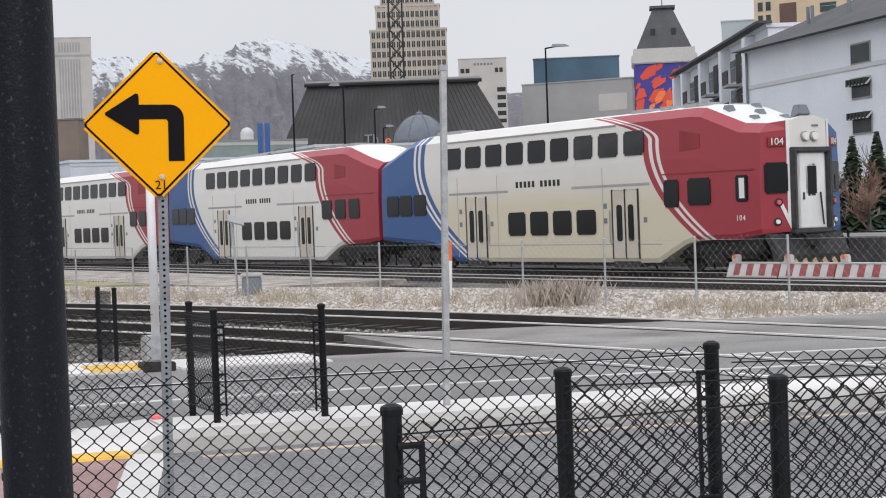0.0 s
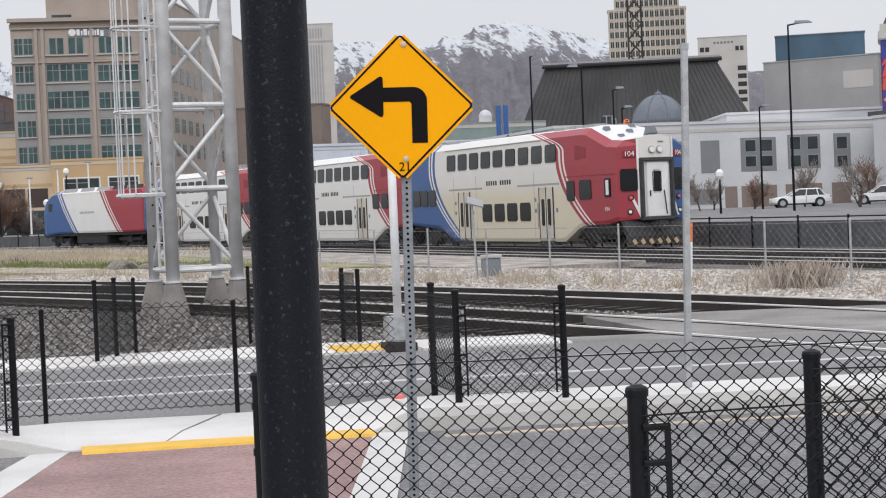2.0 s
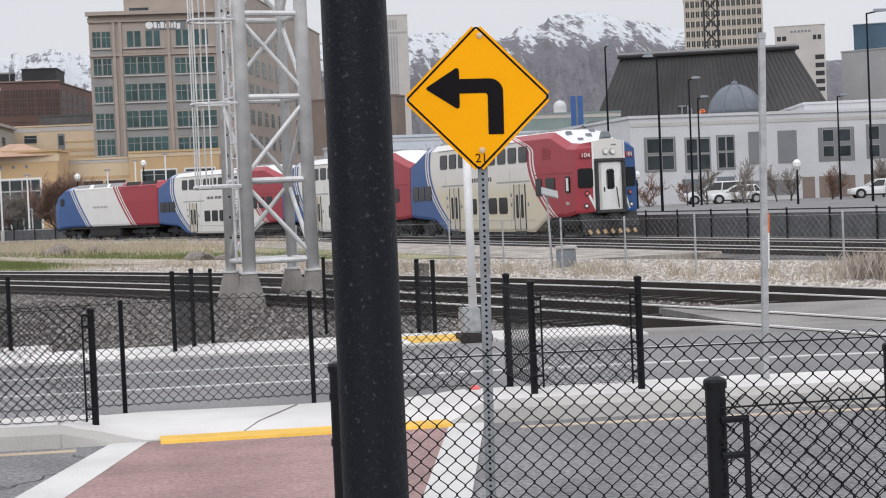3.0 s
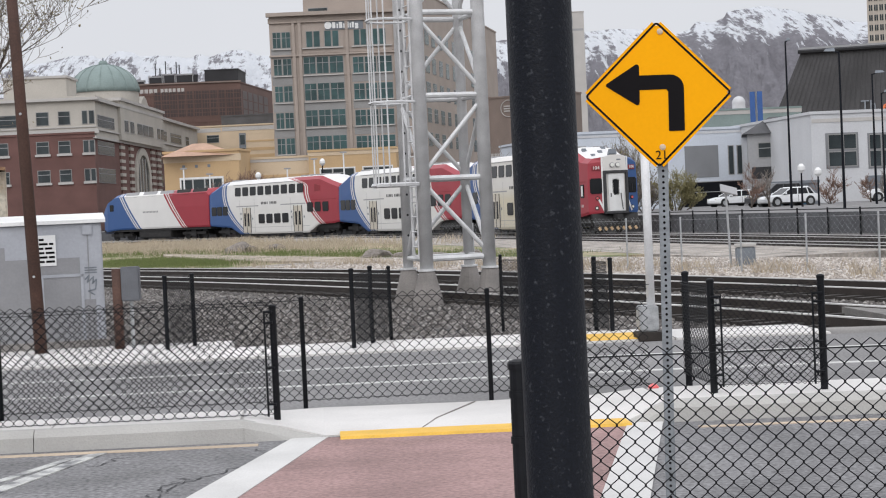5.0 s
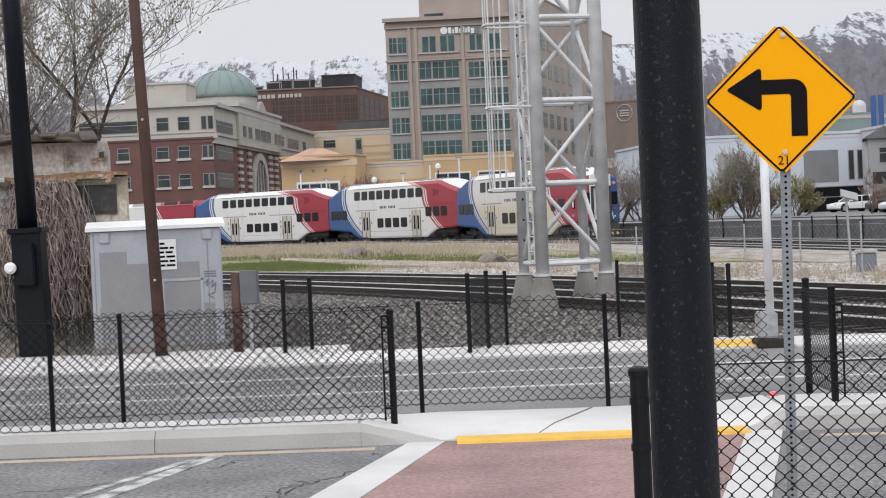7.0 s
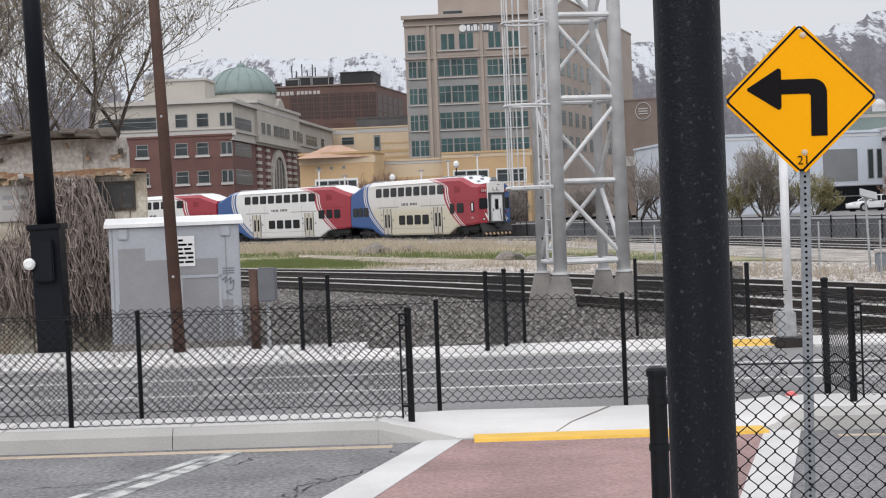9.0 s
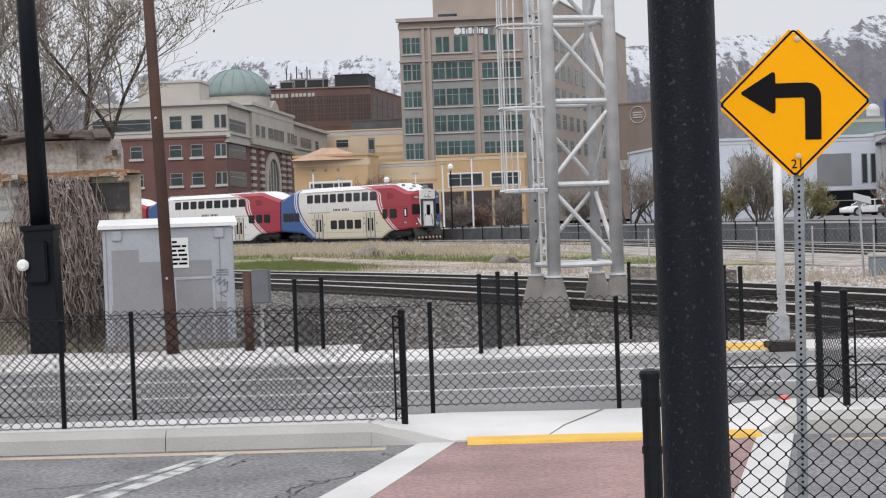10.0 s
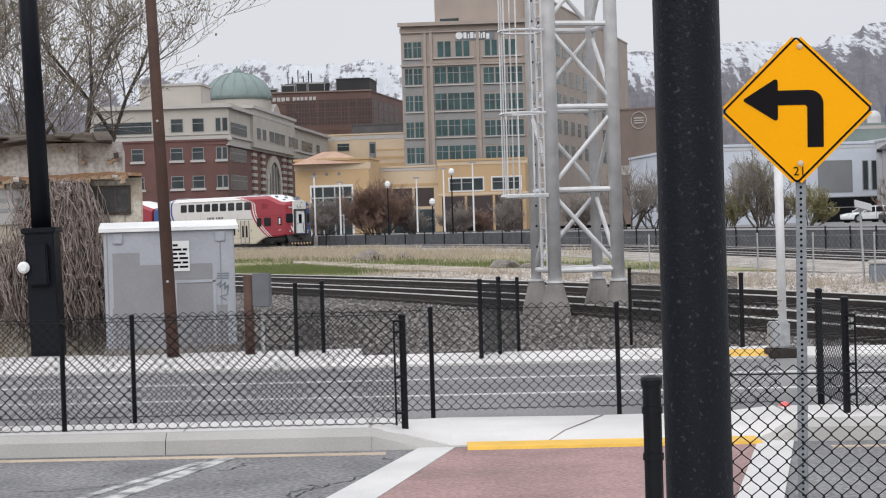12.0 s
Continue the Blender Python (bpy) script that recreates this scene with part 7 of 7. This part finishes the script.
# ---- old building with vines ----
old = thing("old_building", pose(-12.07, 25.75, 0, 0, 0, 10), "derelict weathered workshop with rusty eaves", "building")
part("wall", box(B(), 0, 7.4, 0, 5, -0.3, 2.64), M["weathered"], old)
for k in range(28):
    part("plank", box(B(), 0.06 + 0.262 * k, 0.30 + 0.262 * k, -0.025 - 0.006 * (k % 3), 0.05, -0.2, 2.6), M["weathered"], old)
bm = B()
loft(bm, [[(x, -0.25, 2.66 + 0.02 * math.sin(3 * x)), (x, 5, 2.68), (x, 5, 2.78), (x, -0.25, 2.71 + 0.03 * math.sin(3 * x))] for x in [-0.2 + 0.4 * k for k in range(20)]])
part("eave", bm, M["rust"], old, "rust-stained sheet metal eave")
for k in range(10):
    part("upper_block", box(B(), 0.71 * k, 0.71 * k + 0.707, 0.98 + 0.02 * (k % 2), 5, 2.4, 3.26), M["peeling"], old)
rnd = random.Random(77)
for k in range(34):
    x = 7.0 * k / 34
    part("shingle", box(B(), -0.13, 0.13, -0.2, 0.2, -0.012, 0.012), M["old_wood"], old, m=pose(x, 0.82 + rnd.uniform(-0.12, 0.05), 3.33 + rnd.uniform(-0.05, 0.06), rnd.uniform(0, 25), rnd.uniform(-10, 10), rnd.uniform(-15, 15)))
    part("loose_strip", box(B(), -0.11, 0.11, -0.01, 0.01, -0.05, 0.05), M["rust"], old, m=pose(7.3 * k / 34, -0.27, 2.65 + rnd.uniform(-0.03, 0.03), rnd.uniform(-8, 8), rnd.uniform(-6, 6), 0))
bm = B()
loft(bm, [[(x, 0.75, 3.24 + 0.05 * math.sin(2.3 * x)), (x, 5, 3.25), (x, 5, 3.35), (x, 0.75, 3.36 + 0.05 * math.sin(2.3 * x))] for x in [-0.2 + 0.42 * k for k in range(18)]])
part("upper_roof", bm, M["old_wood"], old, "sagging dark shingle roof")
w = part("window", box(B(), 6.55, 7.22, -0.07, 0.1, 2.06, 2.52), M["old_wood"], old)
part("pane", box(B(), 6.59, 7.18, -0.08, 0.1, 2.10, 2.49), M["glass_dirty"], w)
for x in (6.78, 6.98):
    part("glazing_bar", box(B(), x - 0.012, x + 0.012, -0.095, 0.0, 2.08, 2.51), M["old_wood"], w)
rnd = random.Random(5)
for k in range(40):
    # boards, slats and rust flakes hanging off the upper wall and the eave
    part("flake", box(B(), -rnd.uniform(0.02, 0.06), rnd.uniform(0.02, 0.06), -0.008, 0.008, -rnd.uniform(0.02, 0.09), 0.02), M[rnd.choice(("rust", "peeling", "old_wood"))], old, m=pose(rnd.uniform(2.5, 7.2), 0.95 if k % 2 else -0.29, rnd.uniform(2.85, 3.2) if k % 2 else rnd.uniform(2.55, 2.68), rnd.uniform(-10, 10), rnd.uniform(-25, 25), 0))
part("signboard", box(B(), 4.3, 5.72, -0.08, 0.0, 1.95, 2.5), M["concrete_far"], old, "faded pale signboard")
for k in range(2):
    for j in range(5):
        part("sign_bar", box(B(), 4.5 + 0.22 * j, 4.66 + 0.22 * j, -0.09, -0.07, 2.30 - 0.16 * k, 2.36 - 0.16 * k), M["mid_grey"], old)
vs, fs = [], []
rnd = random.Random(31)
for k in range(3600):
    lower = rnd.random() < 0.6
    x = rnd.uniform(0.2, 7.3) if lower else rnd.gauss(6.12, 0.26)
    z = rnd.uniform(1.2, 1.75) if lower and x < 5.6 else rnd.uniform(1.3, 2.66)
    if lower and x > 5.6 and x < 7.3:
        z = rnd.uniform(0.8, 1.75)
    p = Vector((x, -0.1 - rnd.random() * 0.35, z))
    for s in range(rnd.randint(3, 7)):
        q = p + Vector((rnd.uniform(-0.10, 0.10), rnd.uniform(-0.08, 0.06), rnd.uniform(-0.32, 0.03)))
        q.y = min(q.y, -0.04)
        if q.z < 0:
            break
        i = len(vs)
        r = rnd.uniform(0.005, 0.011)
        for o in (p, q):
            vs += [(o.x - r, o.y, o.z), (o.x + r, o.y, o.z + r), (o.x, o.y - r, o.z)]
        fs += [(i, i + 1, i + 4, i + 3), (i + 1, i + 2, i + 5, i + 4), (i + 2, i, i + 3, i + 5)]
        p = q
me = bpy.data.meshes.new("vines")
me.from_pydata(vs, [], fs)
me.materials.append(M["vine"])
tagged(new("vines", me), "tangle of bare hanging vines over the old wall", "vines", kind="stuff").matrix_basis = old.matrix_basis


# ---- beside the tracks ----
def screen_fence():
    ob = thing("screen_fence", Matrix(), "dark screened fence behind the commuter tracks", "fence")
    s = 78
    while s < 262:
        (ax, ay, _), (bx, by, _) = commuter(s, -3.6), commuter(s + 3.0, -3.6)
        part("screen", loft(B(), [[(ax, ay, -0.2), (bx, by, -0.2), (bx + 0.05, by, -0.2), (ax + 0.05, ay, -0.2)], [(ax, ay, 0.74), (bx, by, 0.74), (bx + 0.05, by, 0.74), (ax + 0.05, ay, 0.74)]]), M["dark_mesh"], ob)
        part("post", tube(B(), (ax - 0.06, ay, -0.3), (ax - 0.06, ay, 0.95), 0.04, n=6), M["black_vinyl"], ob)
        part("top_rail", tube(B(), (ax - 0.04, ay, 0.88), (bx - 0.04, by, 0.88), 0.025, n=5), M["black_vinyl"], ob)
        s += 3.0
    return ob


screen_fence()


def barrier(x, y, rz, flip):
    ob = thing("road_barrier", pose(x, y, -0.2, 0, 0, rz), "red and white plastic traffic barrier", "barrier", "road barriers")
    for k in range(8):
        a = -1.0 + 0.25 * k
        rings = [[(a, -w, z), (a + 0.25, -w, z), (a + 0.25, w, z), (a, w, z)] for w, z in ((0.25, 0.0), (0.20, 0.17), (0.12, 0.38))]
        part("segment", loft(B(), rings), M["barrier_red" if (k + flip) % 2 else "barrier_white"], ob)
    part("top_rail", box(B(), -1.0, 1.0, -0.135, 0.135, 0.365, 0.42), M["barrier_white"], ob, bevel=0.015)
    part("foot_rail", box(B(), -1.0, 1.0, -0.27, 0.27, 0.0, 0.06), M["barrier_white"], ob, bevel=0.015)
    part("warning_lamp", box(B(), -0.95, -0.7, -0.09, 0.09, 0.40, 0.62), M["barrier_white"], ob, bevel=0.03)
    part("lens", tube(B(), (-0.82, -0.1, 0.57), (-0.82, 0.1, 0.57), 0.06, n=10), M["orange"], ob)
    return ob


for k in range(7):
    x, y, h = commuter(85.55 - 2.05 * k, 1.45)
    barrier(x, y, math.degrees(h) + 180, 0)
mk = thing("marker_post", pose(13.4, 34.8, -0.06, 0, 2, 0), "white flexible marker post with an orange top", "marker post")
part("tube", tube(B(), (0, 0, 0), (0, 0, 0.86), 0.05, n=10), M["white_paint"], mk)
part("sleeve", tube(B(), (0, 0, 0.86), (0, 0, 1.28), 0.052, n=10), M["orange"], mk)
eq = thing("equipment_box", pose(10.83, 42.2, -0.06, 0, 0, -15), "grey trackside equipment box", "equipment box")
part("body", box(B(), -0.25, 0.25, -0.2, 0.2, 0, 0.48), M["box_grey"], eq, bevel=0.03)
part("lid", box(B(), -0.28, 0.28, -0.23, 0.23, 0.48, 0.56), M["concrete_far"], eq, bevel=0.02)
sp = thing("solar_panel", pose(10.5, 42.4, -0.06, 0, -2, 0), "small solar panel on a thin steel pole", "solar panel")
part("pole", tube(B(), (0, 0, 0), (0, 0, 1.9), 0.03, n=8), M["galv"], sp)
part("panel", box(B(), -0.22, 0.22, -0.02, 0.02, -0.16, 0.16), M["mid_grey"], sp, m=pose(0.08, 0, 1.93, -55, 18, 0))
for x, y, s in ((-3.9, 88, 0.9), (-2.2, 90, 0.6), (2.4, 66, 0.7), (3.4, 64.5, 0.55), (5.5, 60, 0.6), (4.4, 62, 0.5)):
    bm = B()
    bmesh.ops.create_icosphere(bm, subdivisions=3, radius=s)
    for v in bm.verts:
        v.co *= 1 + 0.35 * noise.noise(v.co * 2.2 + Vector((x, y, 0)))
        v.co.z *= 0.55
    solid("earth_mound", bm, M["gravel"], "low mound of grey earth and stone", "mound", "earth mounds", m=pose(x, y, -0.15))


# ---- street lamps and parked cars ----
def street_lamp(x, y, h, arm, globe=False, r=0.09):
    ob = thing("street_lamp", pose(x, y, -0.3, 0, 0, -20), "black globe lamp on a slim post" if globe else "tall dark steel street lamp with a flat head", "street lamp", "street lamps")
    part("post", tube(B(), (0, 0, 0), (0, 0, h + 0.3), r, r * 0.6, 10), M["black_paint"], ob)
    if globe:
        part("globe", spin(B(), [(0.1, h + 0.3), (0.26, h + 0.5), (0.26, h + 0.75), (0.1, h + 0.95)], 14), M["white_paint"], ob)
    else:
        part("arm", tube(B(), (0, 0, h + 0.25), (arm, 0, h + 0.4), 0.05, n=6), M["black_paint"], ob)
        part("head", loft(B(), [[(arm * 0.4, -0.2, h + 0.32), (arm * 1.7, -0.2, h + 0.36), (arm * 1.7, 0.2, h + 0.36), (arm * 0.4, 0.2, h + 0.32)], [(arm * 0.5, -0.1, h + 0.52), (arm * 1.4, -0.1, h + 0.5), (arm * 1.4, 0.1, h + 0.5), (arm * 0.5, 0.1, h + 0.52)]]), M["box_grey"], ob)
    return ob


for x, y, h, arm, gl in ((45.6, 100, 12.4, 0.9, False), (30.3, 95.2, 9.6, -0.5, False), (38.4, 113.6, 9.5, 0.5, False), (42.2, 122.9, 8.7, 0.5, False), (51.8, 119.2, 8.3, 0.5, False), (32.0, 112.0, 11.8, 0.2, False),
                         (41.4, 101.9, 2.8, 0, True), (-0.9, 150, 3.2, 0, True), (34.5, 118, 3.0, 0, True), (36.0, 119, 2.7, 0, True), (0.9, 156, 6.0, 0, True), (-5.0, 156, 5.0, 0, True)):
    street_lamp(x, y, h, arm, gl)


def pale_pole(x, y, h):
    ob = thing("light_pole", pose(x, y, 0.3), "slim pale pole with a small flat lamp before the shops", "light pole", "pale poles")
    part("shaft", tube(B(), (0, 0, -0.6), (0, 0, h), 0.09, 0.07, 8), M["white_paint"], ob)
    part("lamp_head", box(B(), -0.32, 0.32, -0.12, 0.12, h, h + 0.14), M["mid_grey"], ob, bevel=0.03)
    part("foot", tube(B(), (0, 0, -0.6), (0, 0, 0.5), 0.2, n=10), M["concrete_far"], ob)


for x, y, h in ((-12.05, 160, 6.0), (-9.65, 160, 5.4), (-2.4, 160, 5.6), (0.16, 160, 6.4), (2.93, 160, 6.9)):
    pale_pole(x, y, h)


def car(x, y, rz, paint, label, tall=0.0, length=4.6):
    """A parked car: lofted body with wheel arches, a glazed cabin with pillars, lamps, mirrors and wheels."""
    ob = thing("parked_car", pose(x, y, 0.60, 0, 0, rz), label, "car", "parked cars")
    hl, up = length / 2, tall * 0.55
    belt = 0.92 + up
    bm = B()
    rings = []
    for f, w, zb, zt in ((-1.0, 0.70, 0.42, 0.70 + up), (-0.985, 0.82, 0.32, 0.86 + up), (-0.86, 0.88, 0.27, belt), (-0.5, 0.91, 0.24, belt + 0.02), (0.0, 0.92, 0.22, belt), (0.38, 0.91, 0.22, belt - 0.02),
                         (0.62, 0.90, 0.24, 0.86 + up), (0.88, 0.86, 0.27, 0.76 + up * 0.9), (0.975, 0.78, 0.30, 0.66 + up * 0.8), (1.0, 0.66, 0.38, 0.56 + up * 0.6)):
        px = f * hl
        mid = zb + (zt - zb) * 0.55
        rings.append([(px, -w * 0.9, zb), (px, w * 0.9, zb), (px, w, zb + 0.1), (px, w, mid), (px, w * 0.95, zt - 0.04), (px, w * 0.8, zt), (px, -w * 0.8, zt), (px, -w * 0.95, zt - 0.04), (px, -w, mid), (px, -w, zb + 0.1)])
    loft(bm, rings)
    part("body", bm, M[paint], ob, smooth=False)
    back = -0.93 if tall else -0.80
    roof_z = 1.42 + tall
    bm = B()
    loft(bm, [[(back * hl, -0.82, belt - 0.03), (0.42 * hl, -0.82, belt - 0.03), (0.42 * hl, 0.82, belt - 0.03), (back * hl, 0.82, belt - 0.03)],
              [(back * hl + 0.35, -0.68, roof_z - 0.03), (0.06 * hl, -0.68, roof_z - 0.03), (0.06 * hl, 0.68, roof_z - 0.03), (back * hl + 0.35, 0.68, roof_z - 0.03)]])
    part("glasshouse", bm, M["glass_dark"], ob)
    part("roof", loft(B(), [[(back * hl + 0.30, -0.70, roof_z - 0.05), (0.08 * hl, -0.70, roof_z - 0.05), (0.08 * hl, 0.70, roof_z - 0.05), (back * hl + 0.30, 0.70, roof_z - 0.05)],
                            [(back * hl + 0.45, -0.60, roof_z + 0.03), (0.0, -0.60, roof_z + 0.03), (0.0, 0.60, roof_z + 0.03), (back * hl + 0.45, 0.60, roof_z + 0.03)]]), M[paint], ob)
    for s in (-1, 1):
        for xa, xb in ((0.42 * hl, 0.06 * hl), (-0.16 * hl, -0.20 * hl), (back * hl, back * hl + 0.35), (back * hl + 0.5, back * hl + 0.62)):
            part("pillar", tube(B(), (xa, s * 0.825, belt - 0.02), (xb, s * 0.69, roof_z - 0.03), 0.045, n=5), M[paint], ob)
        for px in (-hl * 0.62, hl * 0.64):
            part("wheel_arch", tube(B(), (px, s * 0.80, 0.34), (px, s * 0.915, 0.34), 0.41, n=20), M["tyre"], ob)
            wh = part("wheel", tube(B(), (px, s * 0.70, 0.34), (px, s * 0.93, 0.34), 0.34, n=18), M["tyre"], ob)
            part("rim", tube(B(), (px, s * 0.80, 0.34), (px, s * 0.94, 0.34), 0.22, n=12), M["galv"], wh)
        part("headlight", box(B(), hl * 0.93, hl * 0.985, s * 0.58 - 0.16, s * 0.58 + 0.16, 0.60 + up * 0.7, 0.74 + up * 0.8), M["lamp_clear"], ob)
        part("tail_light", box(B(), -hl * 0.995, -hl * 0.95, s * 0.70 - 0.10, s * 0.70 + 0.10, 0.68 + up, 0.84 + up), M["lamp_red"], ob)
        part("mirror", box(B(), 0.30 * hl, 0.30 * hl + 0.12, s * 0.98 - 0.09, s * 0.98 + 0.09, belt, belt + 0.14), M[paint], ob, bevel=0.02)
        part("door_seam", box(B(), -0.17 * hl, -0.16 * hl, s * 0.905 - 0.015, s * 0.905 + 0.02, 0.34, belt - 0.08), M["tyre"], ob)
        part("sill", box(B(), -0.5 * hl, 0.5 * hl, s * 0.86 - 0.05, s * 0.86 + 0.05, 0.2, 0.3), M["tyre"], ob)
    return ob


car(46.9, 128.0, 165, "car_white", "white sedan parked behind the tracks")
car(47.2, 134.0, 168, "car_white", "white pickup parked behind the sedan", 0.35, 5.6)
car(57.0, 124.0, 165, "car_white", "white car parked under bare trees")
car(62.5, 121.0, 160, "car_white", "white car parked under bare trees")
car(52.8, 92.0, 160, "car_dark", "dark grey car in the car park", 0.3)
car(58.2, 90.0, 160, "car_dark", "dark grey car in the car park", 0.3)
car(60.8, 84.0, 150, "car_red", "dark red car in the car park", 0.2)
car(37.5, 150.0, 200, "car_white", "white car parked by the low building")
car(36.3, 128.0, 195, "car_white", "white car parked by the low building")
car(36.4, 132.2, 190, "car_dark", "grey van parked behind a white car", 0.35)
sg = thing("speed_sign", pose(29.0, 52.5, -0.3, 0, 0, -28), "small black speed board with yellow figures", "sign")
part("board", box(B(), -0.25, 0.25, -0.03, 0.03, 1.45, 1.95), M["black_panel"], sg)
part("pole", tube(B(), (0, 0.05, 0), (0, 0.05, 1.6), 0.03, n=6), M["galv"], sg)
lettering("30", pose(0, -0.04, 1.70, 90, 0, 0), sg, 0.40, M["paint_yellow"], "figures")
rb = solid("red_scrap", spin(B(), [(0.05, 0), (0.045, 0.025), (0.02, 0.045)], 9), M["lamp_red"], "small crumpled red scrap on the island", "litter", m=pose(2.83, 14.25, ISL - 0.01, 8, 5, 0))
# cracks in the worn asphalt
rnd = random.Random(17)
for x, y, n, way in ((-0.50, 12.95, 24, -1.83), (-1.02, 11.75, 8, -1.75), (-2.3, 12.0, 7, -3.1), (-1.4, 12.9, 6, -2.4)):
    bm = B()
    px, py, a = x, y, way
    for k in range(2 * n):
        a += rnd.uniform(-1.0, 1.0) + (way - a) * 0.45
        qx, qy, w = px + 0.055 * math.cos(a), py + 0.055 * math.sin(a), rnd.uniform(0.002, 0.009)
        c, s = math.cos(a + 1.57) * w, math.sin(a + 1.57) * w
        bm.faces.new([bm.verts.new(p) for p in ((px - c, py - s, 0.005), (qx - c, qy - s, 0.005), (qx + c, qy + s, 0.005), (px + c, py + s, 0.005))])
        px, py = qx, qy
    solid("asphalt_crack", bm, M["black_panel"], "dark crack in the worn asphalt", "crack", kind="structure")
for x, tilt in ((0.8, 0.35), (1.75, 0.3)):
    rows_ = []
    for y, z in ((13.58, 0.026), (13.95, 0.0585), (14.95, 0.0600)):
        u = x + tilt * (y - 13.58) / 0.87
        rows_.append([(u - 0.006, y + bend(u), -0.04), (u + 0.006, y + bend(u), -0.04), (u + 0.006, y + bend(u), z), (u - 0.006, y + bend(u), z)])
    solid("concrete_joint", loft(B(), rows_), M["old_concrete"], "fine joint in the concrete ramp", "joint", kind="structure")


# ---- what moves ----
SPEED, SLOWING, START = 10.571, 0.01605, 85.0


def motions():
    for ob, ahead, half in train:
        rows = []
        for i in range(25):
            t = i * 0.5
            s = START + SPEED * t - SLOWING * t * t + ahead
            (ax, ay, _), (bx, by, _) = commuter(s - half), commuter(s + half)
            rows.append((t, pose((ax + bx) / 2, (ay + by) / 2, RAIL_Z, 0, 0, math.degrees(math.atan2(by - ay, bx - ax)))))
        walk(ob, rows)


motions()
